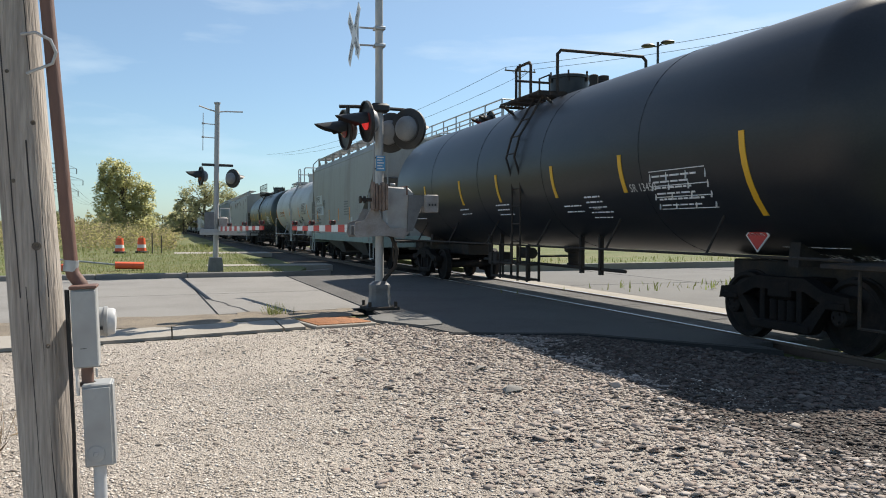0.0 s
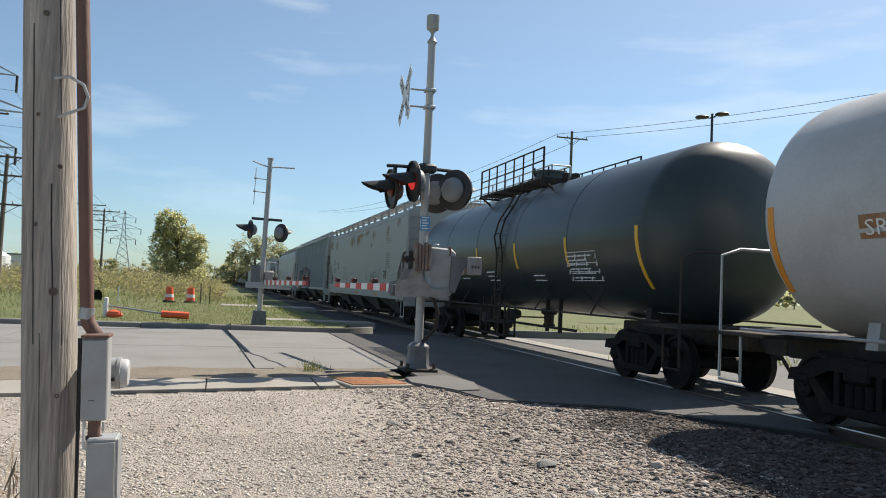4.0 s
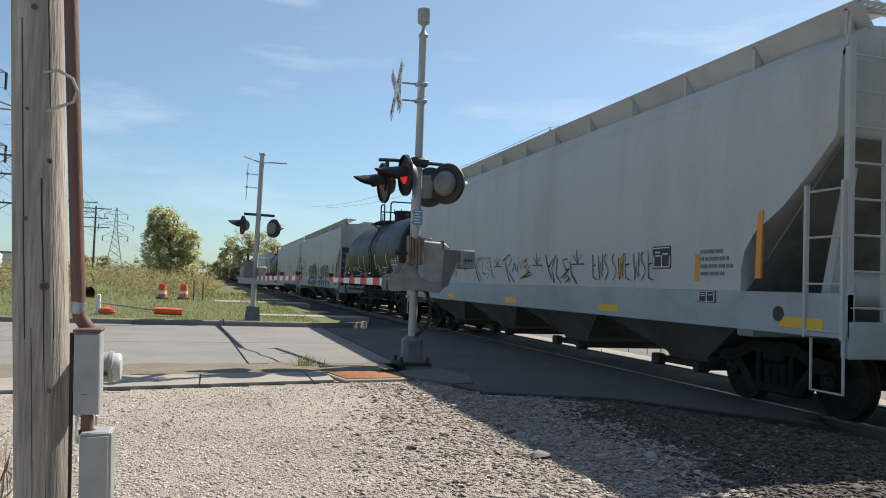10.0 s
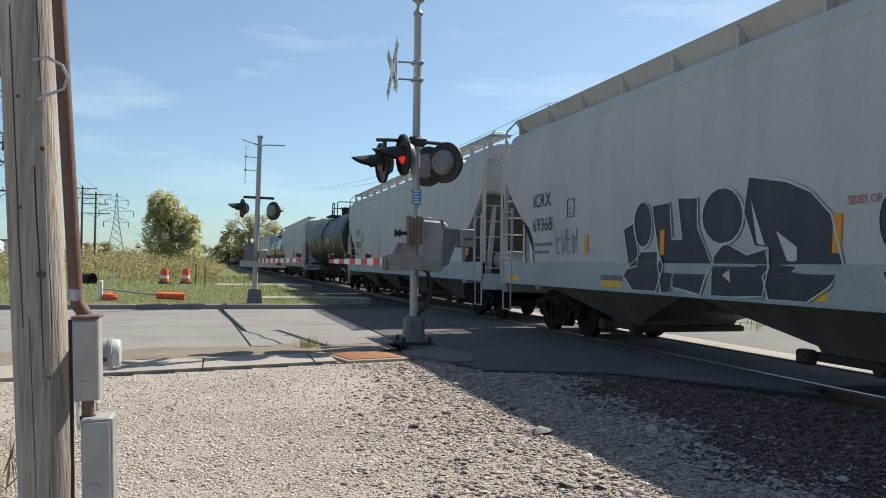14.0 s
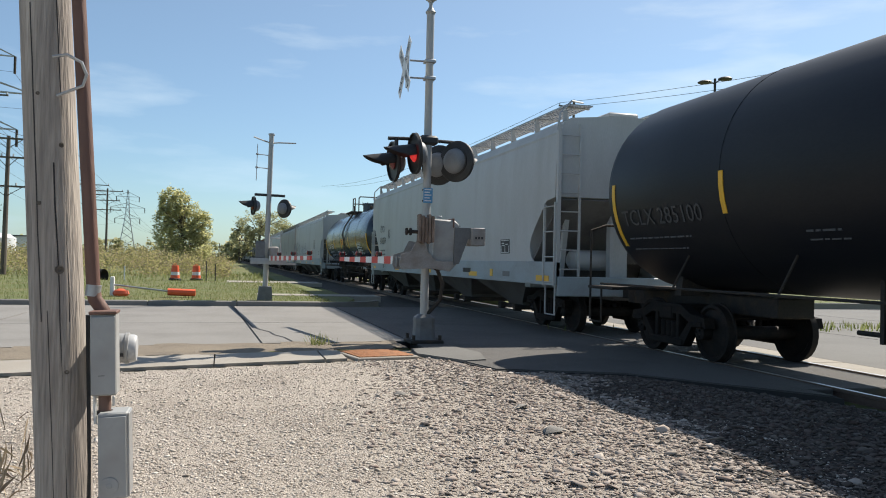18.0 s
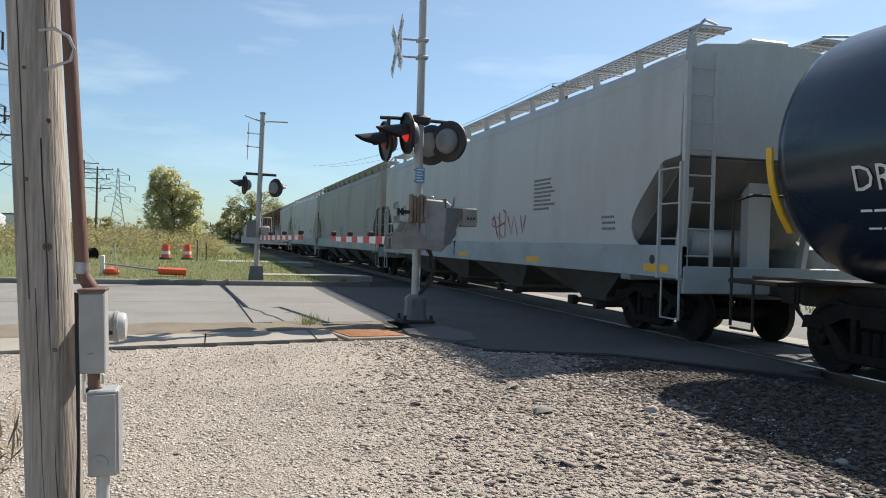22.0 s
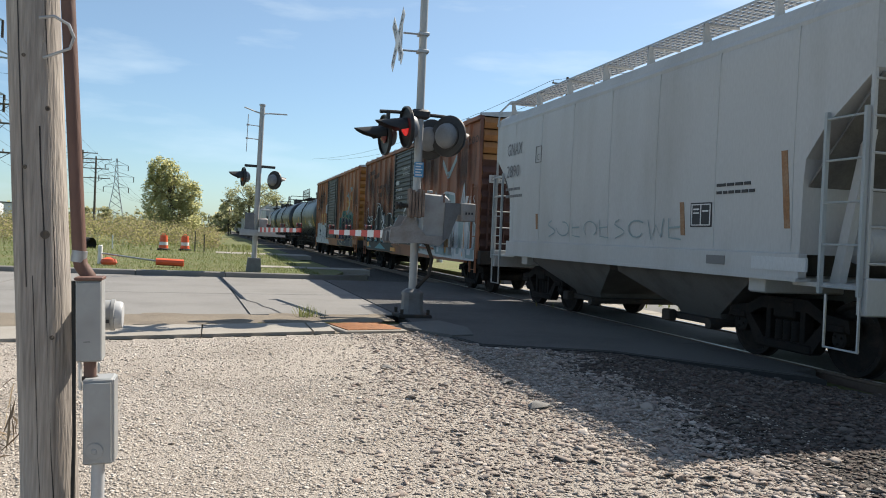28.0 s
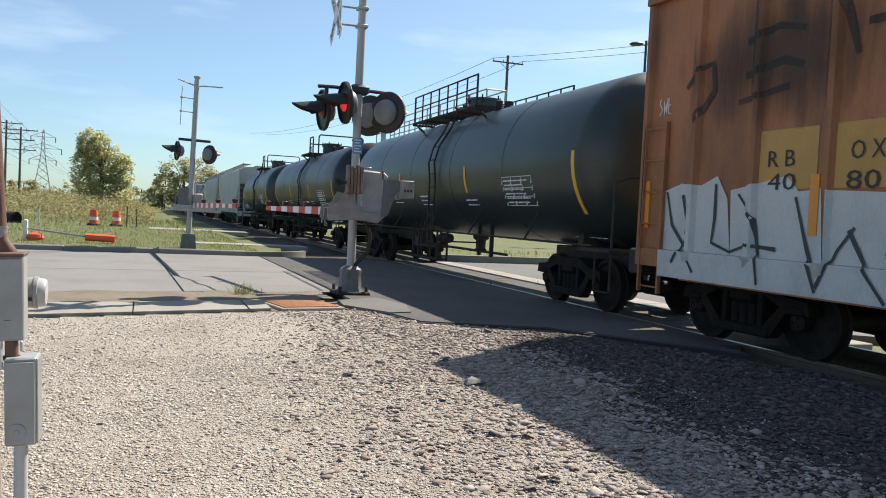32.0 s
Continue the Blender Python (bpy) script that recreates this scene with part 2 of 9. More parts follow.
RUSTGRATE = mat("rusted_drain_iron", (0.36, 0.15, 0.06), 0.8, 0, (0.18, 0.08, 0.04), 0.7, 12, grain=0.2, bump=0.4)
BARK = mat("tree_bark", (0.12, 0.095, 0.075), 0.9, 0, (0.06, 0.05, 0.04), 0.7, 5, (2, 2, 0.5), 0.2)
DARKRUB = mat("black_rubber", (0.02, 0.02, 0.02), 0.8, grain=0.1)
BOXRED2 = mat("orange_brown_boxcar_paint", (0.37, 0.148, 0.062), 0.6, 0, (0.13, 0.055, 0.035), 0.8, 1.0, (1, 1, 0.35), 0.1, bump=0.04, bump_scale=8)
MECH = mat("dusty_brown_grey_casting", (0.29, 0.28, 0.275), 0.7, 0, (0.17, 0.135, 0.11), 0.6, 5, grain=0.15, bump=0.2)
RUSTIRON = mat("rusted_iron_weight", (0.17, 0.12, 0.095), 0.85, 0, (0.30, 0.24, 0.20), 0.8, 9, (1, 1, 0.4), 0.25, bump=0.4)
# maroon darkened to hold the shade on the boxcar's end
MAROON = mat("shaded_maroon_boxcar_paint", (0.075, 0.032, 0.025), 0.65, 0, (0.04, 0.022, 0.02), 0.8, 1.4, grain=0.15)
# dark grey that paints the shade of the end recesses onto the slope sheets
SHADEGREY = mat("shaded_slope_sheet_paint", (0.15, 0.145, 0.138), 0.75, 0, (0.05, 0.046, 0.042), 0.8, 1.3, grain=0.15)
HOUSING = mat("pale_grey_lamp_housing", (0.20, 0.21, 0.22), 0.5, 0, (0.13, 0.135, 0.14), 0.5, 6, grain=0.08)
LAMPGREY = mat("dull_grey_lamp_housing", (0.15, 0.155, 0.16), 0.6, 0, (0.09, 0.09, 0.09), 0.6, 6, grain=0.1)
TRUCK = mat("oily_truck_steel", (0.015, 0.014, 0.014), 0.75, 0.0, (0.034, 0.026, 0.021), 0.6, 3.0, grain=0.2, bump=0.3, spec=0.12)
FARCON = mat("aged_grey_paving", (0.141, 0.139, 0.132), 0.9, 0, (0.099, 0.096, 0.092), 0.7, 0.4, grain=0.2, fine=60, bump=0.2)

# ---- mesh building ----
class Geo:
    """Collects verts and faces for one mesh."""

    def __init__(self):
        self.v, self.f = [], []

    def add(self, verts, faces):
        o = len(self.v)
        self.v.extend(tuple(p) for p in verts)
        self.f.extend(tuple(i + o for i in q) for q in faces)
        return self

    def box(self, x0, x1, y0, y1, z0, z1, c=0.0):
        if x0 > x1: x0, x1 = x1, x0
        if y0 > y1: y0, y1 = y1, y0
        if z0 > z1: z0, z1 = z1, z0
        if c <= 0:
            v = [(x, y, z) for z in (z0, z1) for y in (y0, y1) for x in (x0, x1)]
            return self.add(v, [(0, 2, 3, 1), (4, 5, 7, 6), (0, 1, 5, 4), (2, 6, 7, 3), (0, 4, 6, 2), (1, 3, 7, 5)])
        c = min(c, (x1 - x0) * 0.49, (y1 - y0) * 0.49, (z1 - z0) * 0.49)
        rings = []
        for z, i in ((z0, c), (z0 + c, 0), (z1 - c, 0), (z1, c)):
            a, b_, d, e = x0 + i, x1 - i, y0 + i, y1 - i
            k = c * 0.6 if i == 0 else c * 0.3
            rings.append([(a + k, d, z), (b_ - k, d, z), (b_, d + k, z), (b_, e - k, z), (b_ - k, e, z), (a + k, e, z), (a, e - k, z), (a, d + k, z)])
        return self.loft(rings)

    def loft(self, rings, cap=True, close=True):
        n = len(rings[0])
        v = [p for r in rings for p in r]
        f = []
        m = n if close else n - 1
        for a in range(len(rings) - 1):
            for i in range(m):
                j = (i + 1) % n
                f.append((a * n + i, a * n + j, (a + 1) * n + j, (a + 1) * n + i))
        if cap:
            f.append(tuple(range(n - 1, -1, -1)))
            f.append(tuple((len(rings) - 1) * n + i for i in range(n)))
        return self.add(v, f)

    def cyl(self, p0, p1, r0, r1=None, seg=10, cap=True):
        p0, p1 = Vector(p0), Vector(p1)
        r1 = r0 if r1 is None else r1
        d = (p1 - p0).normalized()
        a = d.orthogonal().normalized()
        b_ = d.cross(a)
        rings = []
        for p, r in ((p0, r0), (p1, r1)):
            rings.append([p + (a * math.cos(2 * math.pi * i / seg) + b_ * math.sin(2 * math.pi * i / seg)) * r for i in range(seg)])
        return self.loft(rings, cap)

    def pipe(self, pts, r, seg=8):
        """A round bar bent along points."""
        pts = [Vector(p) for p in pts]
        rings = []
        prev = None
        for i, p in enumerate(pts):
            d = ((pts[min(i + 1, len(pts) - 1)] - p).normalized() + (p - pts[max(i - 1, 0)]).normalized())
            d = d.normalized() if d.length > 1e-6 else (pts[1] - pts[0]).normalized()
            a = d.orthogonal().normalized() if prev is None else (prev - d * prev.dot(d)).normalized()
            prev = a
            b_ = d.cross(a)
            rings.append([p + (a * math.cos(2 * math.pi * k / seg) + b_ * math.sin(2 * math.pi * k / seg)) * r for k in range(seg)])
        return self.loft(rings)

    def lathe(self, profile, seg=24, axis="y", centre=(0, 0, 0), cap=True):
        """profile: (radius, place along the axis)."""
        cx, cy, cz = centre
        rings = []
        for r, s in profile:
            ring = []
            for i in range(seg):
                c, q = math.cos(2 * math.pi * i / seg) * r, math.sin(2 * math.pi * i / seg) * r
                if axis == "y": ring.append((cx + c, cy + s, cz + q))
                elif axis == "x": ring.append((cx + s, cy + c, cz + q))
                else: ring.append((cx + c, cy + q, cz + s))
            rings.append(ring)
        return self.loft(rings, cap)

    def prism(self, outline, axis, a, b_):
        """A flat outline given a thickness from a to b_ along an axis."""
        def put(p, s):
            if axis == "x": return (s, p[0], p[1])
            if axis == "y": return (p[0], s, p[1])
            return (p[0], p[1], s)
        return self.loft([[put(p, a) for p in outline], [put(p, b_) for p in outline]])

    def move(self, m):
        self.v = [tuple(m @ Vector(p)) for p in self.v]
        return self

    def mesh(self, name, material, smooth=35):
        me = bpy.data.meshes.new(name)
        me.from_pydata(self.v, [], self.f)
        bm = bmesh.new()
        bm.from_mesh(me)
        bmesh.ops.recalc_face_normals(bm, faces=bm.faces)
        bm.to_mesh(me)
        bm.free()
        if smooth:
            me.polygons.foreach_set("use_smooth", [True] * len(me.polygons))
            me.set_sharp_from_angle(angle=radians(smooth))
        if material is not None:
            me.materials.append(material)
        return me


def part(name, geo, material, parent=None, label="", smooth=35, at=None):
    """Links geo (a Geo or a finished mesh) as one mesh object under parent."""
    me = geo if isinstance(geo, bpy.types.Mesh) else geo.mesh(name, material, smooth)
    ob = new(name, me)
    if parent is not None:
        ob.parent = parent
    if at is not None:
        ob.matrix_basis = at
    if label:
        tagged(ob, label)
    return ob


def empty(name, m, label, category, group="", kind=""):
    ob = new(name)
    ob.matrix_basis = m
    ob.empty_display_size = 0.2
    return tagged(ob, label, category, group, kind)


def text_mesh(name, body, size, material, squeeze=1.0, depth=0.0):
    cu = bpy.data.curves.new(name, "FONT")
    cu.body = body
    cu.size = size
    cu.resolution_u = 2
    cu.extrude = depth
    ob = bpy.data.objects.new(name, cu)
    scene.collection.objects.link(ob)
    dg = bpy.context.evaluated_depsgraph_get()
    me = bpy.data.meshes.new_from_object(ob.evaluated_get(dg))
    bpy.data.objects.remove(ob)
    bpy.data.curves.remove(cu)
    me.materials.clear()
    me.materials.append(material)
    for v in me.vertices:
        v.co.x *= squeeze
    return me

# ---- ground, road and track ----
TRACK_X = 8.1


def slab(name, outline, z0, z1, material, label, category, kind="structure", parent=None):
    ob = part(name, Geo().prism(outline, "z", z0, z1), material, parent)
    return ob if parent else tagged(ob, label, category, kind=kind)


def island_mat(name, colors, rough=0.9, fine=60.0, translucent=0.0):
    """Each separate piece of a joined mesh takes a shade between the colours."""
    m = bpy.data.materials.new(name)
    m.use_nodes = True
    nt = m.node_tree
    b = nt.nodes["Principled BSDF"]
    b.inputs["Roughness"].default_value = rough
    b.inputs["Specular IOR Level"].default_value = 0.25
    g = nt.nodes.new("ShaderNodeNewGeometry")
    r = nt.nodes.new("ShaderNodeValToRGB")
    el = r.color_ramp.elements
    while len(el) < len(colors):
        el.new(0.5)
    for i, c in enumerate(colors):
        el[i].position = i / (len(colors) - 1)
        el[i].color = (*c, 1)
    nt.links.new(g.outputs["Random Per Island"], r.inputs[0])
    nt.links.new(r.outputs[0], b.inputs["Base Color"])
    if translucent > 0:
        t = nt.nodes.new("ShaderNodeBsdfTranslucent")
        mx = nt.nodes.new("ShaderNodeMixShader")
        mx.inputs[0].default_value = translucent
        nt.links.new(r.outputs[0], t.inputs["Color"])
        nt.links.new(b.outputs[0], mx.inputs[1])
        nt.links.new(t.outputs[0], mx.inputs[2])
        nt.links.new(mx.outputs[0], nt.nodes["Material Output"].inputs["Surface"])
    return m


def scatter_mesh(name, shapes, places, material):
    """Joins many small copies: shapes are (verts, faces) with faces of one size; places are (x, y, z, sx, sy, sz, turn, tip)."""
    places = np.asarray(places, dtype=float)
    rnd = np.random.RandomState(len(places))
    pick = rnd.randint(0, len(shapes), len(places))
    vs, loops, count = [], [], 0
    fs = None
    for k, (v, f) in enumerate(shapes):
        v, f = np.asarray(v, float), np.asarray(f, int)
        fs = f.shape[1]
        p = places[pick == k]
        if not len(p):
            continue
        w = v[None] * p[:, None, 3:6]
        c, s = np.cos(p[:, 7])[:, None], np.sin(p[:, 7])[:, None]
        y, z = w[..., 1] * c - w[..., 2] * s, w[..., 1] * s + w[..., 2] * c
        x = w[..., 0]
        c, s = np.cos(p[:, 6])[:, None], np.sin(p[:, 6])[:, None]
        q = np.stack([x * c - y * s, x * s + y * c, z], -1) + p[:, None, 0:3]
        vs.append(q.reshape(-1, 3))
        off = count + np.arange(len(p)) * len(v)
        loops.append((f[None] + off[:, None, None]).reshape(-1))
        count += len(p) * len(v)
    vs, loops = np.concatenate(vs), np.concatenate(loops)
    me = bpy.data.meshes.new(name)
    me.vertices.add(len(vs))
    me.vertices.foreach_set("co", vs.ravel())
    me.loops.add(len(loops))
    me.loops.foreach_set("vertex_index", loops)
    n = len(loops) // fs
    me.polygons.add(n)
    me.polygons.foreach_set("loop_start", np.arange(n) * fs)
    me.update(calc_edges=True)
    me.materials.append(material)
    return me


def rock_shapes(n, seed):
    """Angular stones: squashed, jittered octahedra with cut tops."""
    out = []
    rnd = random.Random(seed)
    for _ in range(n):
        v = []
        for k in range(5):
            a = k * 1.2566 + rnd.uniform(-0.35, 0.35)
            r = rnd.uniform(0.75, 1.15)
            v.append((r * math.cos(a), r * math.sin(a), rnd.uniform(-0.25, 0.25)))
        for k in range(4):
            a = k * 1.5708 + rnd.uniform(-0.4, 0.4)
            r = rnd.uniform(0.35, 0.7)
            v.append((r * math.cos(a), r * math.sin(a), rnd.uniform(0.45, 0.75)))
        bm = bmesh.new()
        for p in v:
            bm.verts.new(p)
        bmesh.ops.convex_hull(bm, input=bm.verts)
        bmesh.ops.triangulate(bm, faces=bm.faces)
        bm.verts.index_update()
        out.append(([tuple(w.co) for w in bm.verts], [tuple(w.index for w in f.verts) for f in bm.faces]))
        bm.free()
    return out


GRASS = mat("mown_grass", (0.098, 0.125, 0.036), 0.95, 0, (0.165, 0.145, 0.066), 0.8, 0.35, grain=0.35, fine=30, bump=0.6, bump_scale=40, lo=0.4, hi=0.65)
GRAVEL = mat("gravel_ground", (0.411, 0.364, 0.315), 0.95, 0, (0.246, 0.208, 0.171), 0.6, 0.8, grain=0.6, fine=110, bump=1.0, bump_scale=110)
# ballast ground, its colour darkened to carry the train's shade
BALLAST = mat("shaded_ballast_ground", (0.056, 0.049, 0.044), 0.95, 0, (0.034, 0.031, 0.027), 0.7, 1.2, grain=0.5, fine=45, bump=1.0, bump_scale=50)
PEBBLE = island_mat("pale_pebbles", [(0.576, 0.512, 0.446), (0.296, 0.256, 0.215), (0.477, 0.424, 0.366), (0.641, 0.592, 0.533), (0.395, 0.344, 0.294)])
STONES = island_mat("broken_ballast_stone", [(0.364, 0.317, 0.282), (0.192, 0.161, 0.142), (0.287, 0.243, 0.214), (0.478, 0.427, 0.384), (0.249, 0.189, 0.160), (0.383, 0.325, 0.282)])
# dirty trackside stones, with the train's shade put into their colours
SHADESTONES = island_mat("shaded_dirty_ballast_stone", [(0.125, 0.108, 0.096), (0.062, 0.051, 0.046), (0.100, 0.081, 0.070), (0.176, 0.155, 0.138), (0.095, 0.065, 0.055), (0.120, 0.099, 0.087)])
DIRT = mat("dry_dirt", (0.216, 0.180, 0.136), 0.95, 0, (0.136, 0.112, 0.088), 0.7, 1.5, grain=0.4, fine=60, bump=0.8, bump_scale=70)

slab("ground", [(-2500, -1200), (2500, -1200), (2500, 4500), (-2500, 4500)], -0.9, -0.14, GRASS, "wide grassy ground reaching to the horizon", "ground")


def uneven(name, x0, x1, y0, y1, nx, ny, height, keep, material, label, category):
    """A sheet of ground with its own relief; keep(x, y) says where it lies."""
    g = Geo()
    v, f = [], []
    for j in range(ny + 1):
        for i in range(nx + 1):
            x, y = x0 + (x1 - x0) * i / nx, y0 + (y1 - y0) * j / ny
            v.append((x, y, height(x, y)))
    for j in range(ny):
        for i in range(nx):
            x, y = x0 + (x1 - x0) * (i + 0.5) / nx, y0 + (y1 - y0) * (j + 0.5) / ny
            if keep(x, y):
                a = j * (nx + 1) + i
                f.append((a, a + 1, a + nx + 2, a + nx + 1))
    g.add(v, f)
    ob = part(name, g, material, smooth=60)
    return tagged(ob, label, category, kind="structure")


def walk_edge(x):
    """Near edge of the sidewalk, and of the paving of the crossing."""
    if x < 3.2: return 11.15 + 0.25 * x
    if x < 3.6: return 11.95 - (x - 3.2) * 4.0
    if x < 5.3: return 10.35 - (x - 3.6) * 0.35
    return 9.75 - (x - 5.3) * 1.85


def yard_z(x, y):
    n = noise.noise(Vector((x * 0.5, y * 0.5, 0.3))) * 0.035 + noise.noise(Vector((x * 2.2, y * 2.2, 4))) * 0.012
    edge = max(0.0, min(1.0, (walk_edge(x) - y) / 0.8))
    mound = 0.07 * math.exp(-((x - 4.6) / 1.3) ** 2) * edge
    return -0.035 + (n + mound) * edge


# where the bed painted dark for the train's shade begins
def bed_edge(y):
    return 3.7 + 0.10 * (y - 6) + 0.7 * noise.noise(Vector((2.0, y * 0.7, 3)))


uneven("ballast_bed", -16, 6.9, -14, 12.2, 184, 210, yard_z, lambda x, y: y < walk_edge(x) - 0.02 and x > bed_edge(y), BALLAST, "dark bed of ballast beside the track, the train's shade in its colour", "ballast")
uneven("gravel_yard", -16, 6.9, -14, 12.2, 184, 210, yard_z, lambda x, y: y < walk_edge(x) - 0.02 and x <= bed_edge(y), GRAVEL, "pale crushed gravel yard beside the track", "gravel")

# road of concrete slabs, each its own piece, with tarred joints between them
road = slab("road", [(-90, 4.85), (3.3, 14.18), (3.25, 12.0), (3.62, 10.35), (5.3, 9.75), (6.9, 7.6), (6.9, 24.5), (-90, 24.5)], -0.4, -0.022, TAR, "worn concrete road leading over the level crossing", "road")


def near_edge(x):
    return 13.85 + 0.1 * x


xs = [-90, -70, -52, -36, -24, -15.5, -9.8, -4.6, 0.30, 3.28]
for a, b_ in zip(xs, xs[1:]):
    for lo, hi in ((0.0, 0.42), (0.42, 1.0)):
        def at_y(x, q):
            return near_edge(x) + (24.45 - near_edge(x)) * q
        o = [(a + 0.02 + 0.35 * (1 - lo) * (a == 0.30), at_y(a, lo) + 0.02), (b_ - 0.02 + 0.35 * (1 - lo) * (b_ == 0.30), at_y(b_, lo) + 0.02),
             (b_ - 0.02 + 0.35 * (1 - hi) * (b_ == 0.30), at_y(b_, hi) - 0.02), (a + 0.02 + 0.35 * (1 - hi) * (a == 0.30), at_y(a, hi) - 0.02)]
        part("slab", Geo().prism(o, "z", -0.1, -0.004), CONCRETE, road)
part("crossing_asphalt", Geo().prism([(3.32, 14.2), (3.28, 12.05), (3.65, 10.40), (5.3, 9.80), (6.88, 7.7), (6.88, 24.45), (3.32, 24.45)], "z", -0.1, -0.006), ASPHALT, road)
# tarred cracks and repairs
g = Geo()
crack = [(0.25, 24.3), (0.40, 21.0), (0.55, 18.4), (0.6, 17.3), (0.72, 16.6), (0.9, 16.0), (0.95, 15.4), (1.1, 14.9), (1.2, 14.05)]
for a, b_ in zip(crack, crack[1:]):
    g.add([(a[0] - 0.02, a[1], 0.0015), (a[0] + 0.02, a[1], 0.0015), (b_[0] + 0.02, b_[1], 0.0015), (b_[0] - 0.02, b_[1], 0.0015)], [(0, 1, 2, 3)])
part("crack", g, TAR, road, smooth=0)
# apron slab beside the mast
part("apron", Geo().prism([(3.0, 12.75), (2.95, 12.1), (3.45, 11.2), (3.8, 11.3), (4.0, 12.2), (3.8, 13.2)], "z", -0.1, 0.012), FARCON, road)

# sidewalk slabs, dirt strip, drain
sidewalk = slab("sidewalk", [(-40, 1.2), (3.2, 11.97), (3.0, 12.9), (-40, 2.4)], -0.3, -0.03, DIRT, "pale concrete sidewalk slabs along the gravel", "sidewalk")
for k in range(26):
    a, b_ = 3.0 - k * 1.55, 3.0 - (k + 1) * 1.55
    if k == 0:
        a, b_ = 1.78, 1.45
    elif k == 1:
        a, b_ = 1.44, -0.1
    part("paving_slab", Geo().prism([(a - 0.01, 11.18 + 0.25 * a), (a - 0.01, 12.35 + 0.25 * a * 0.8), (b_ + 0.01, 12.35 + 0.25 * b_ * 0.8), (b_ + 0.01, 11.18 + 0.25 * b_)], "z", -0.1, 0.008), WALKC, sidewalk)
uneven("verge", -30, 3.0, 2.5, 14.2, 130, 60, lambda x, y: 0.004 + 0.02 * noise.noise(Vector((x * 3, y * 3, 1))), lambda x, y: 12.38 + 0.21 * x < y < near_edge(x) - 0.03 and y > 4, DIRT, "dirt and gravel strip beside the road", "dirt")
drain = empty("drain_grate", pose(2.30, 12.15, 0.0, 0, 0, 12), "rusted iron drain grate in the sidewalk", "drain grate")
part("frame", Geo().box(-0.50, 0.50, -0.50, 0.50, -0.06, 0.012, 0.01), WALKC, drain)
for k in range(13):
    part("bar", Geo().box(-0.44, 0.44, -0.42 + k * 0.068, -0.385 + k * 0.068, -0.03, 0.028, 0.006), RUSTGRATE, drain)
for k in range(7):
    part("cross_bar", Geo().box(-0.44 + k * 0.14, -0.41 + k * 0.14, -0.43, 0.44, -0.03, 0.024, 0.005), RUSTGRATE, drain)

# far kerb with its gutter, and the verge behind it
kerb = empty("kerb", pose(0, 0, 0), "long concrete kerb between road and grass", "kerb", kind="structure")
for k in range(30):
    a, b_ = 2.9 - k * 2.5, 2.9 - (k + 1) * 2.5
    part("kerb_stone", Geo().box(b_ + 0.006, a - 0.006, 24.5, 24.72, -0.3, 0.145, 0.025), CONCRETE, kerb)
corner = Geo()
arc = [(2.9 + 2.2 * math.sin(a / 8 * 1.2), 24.5 + 2.2 - 2.2 * math.cos(a / 8 * 1.2)) for a in range(9)]
corner.prism(arc + [(x - 0.08, y + 0.2) for x, y in reversed(arc)], "z", -0.3, 0.13)
part("kerb_stone", corner, CONCRETE, kerb)
slab("verge_lawn", [(-90, 24.72), (2.9, 24.72), (3.8, 25.3), (4.4, 27.5), (4.2, 33), (3.6, 45), (-90, 45)], -0.2, 0.10, GRASS, "mown grass verge behind the kerb", "lawn")
for y0, y1, x0, x1 in ((29.2, 30.6, 1.2, 5.6), (44, 47, 0.2, 5.2)):
    slab("gravel_drive", [(x0, y0), (x1, y0 - 0.3), (x1, y1 - 0.3), (x0, y1)], -0.1, 0.115, WALKC, "pale gravel access strip across the grass", "drive")

# ballast bed, ties and rails
bed = uneven("ballast_bed", 4.6, 11.8, -60, 7.9, 36, 120, lambda x, y: -0.20 + 0.05 * noise.noise(Vector((x * 2, y * 2, 0))) - 0.12 * max(0, abs(x - TRACK_X) - 1.5), lambda x, y: y < walk_edge(x) + 0.1 or x > 6.9, BALLAST, "dark stone ballast bed of the track", "ballast")
slab("far_ballast_bed", [(5.2, 24.5), (11.2, 24.5), (12.0, 1500), (4.8, 1500)], -0.3, -0.13, BALLAST, "grey ballast bed along the far track", "ballast")
for s, nm in ((-1, "near"), (1, "far")):
    g = Geo()
    x = TRACK_X + s * 0.7525
    g.prism([(x - 0.075, -0.17), (x + 0.075, -0.17), (x + 0.070, -0.155), (x + 0.010, -0.135), (x + 0.010, -0.045), (x + 0.036, -0.035), (x + 0.036, -0.004), (x + 0.026, 0.0),
             (x - 0.026, 0.0), (x - 0.036, -0.004), (x - 0.036, -0.035), (x - 0.010, -0.045), (x - 0.010, -0.135), (x - 0.070, -0.155)], "y", -120, 1500)
    r_ob = tagged(part("rail", g, RAIL), "rusty steel rail with a bright worn head", "rail", kind="structure")
    part("rail_head", Geo().box(x - 0.026, x + 0.026, -120, 1500, -0.002, 0.0035), RAILTOP, r_ob)
tie = Geo().box(-1.3, 1.3, -0.115, 0.115, -0.36, -0.165, 0.012).mesh("tie", TIE)
tie0 = tagged(part("tie", tie, None, at=pose(TRACK_X, 7.2, 0)), "dark creosoted timber tie under the rails", "railway tie", "ties of the track")
for k in range(1, 120):
    y = 7.2 - 0.53 * k if k < 45 else 25.2 + 0.53 * (k - 45)
    copy_thing(tie0, pose(TRACK_X + random.uniform(-0.02, 0.02), y, 0, 0, 0, random.uniform(-1, 1)))
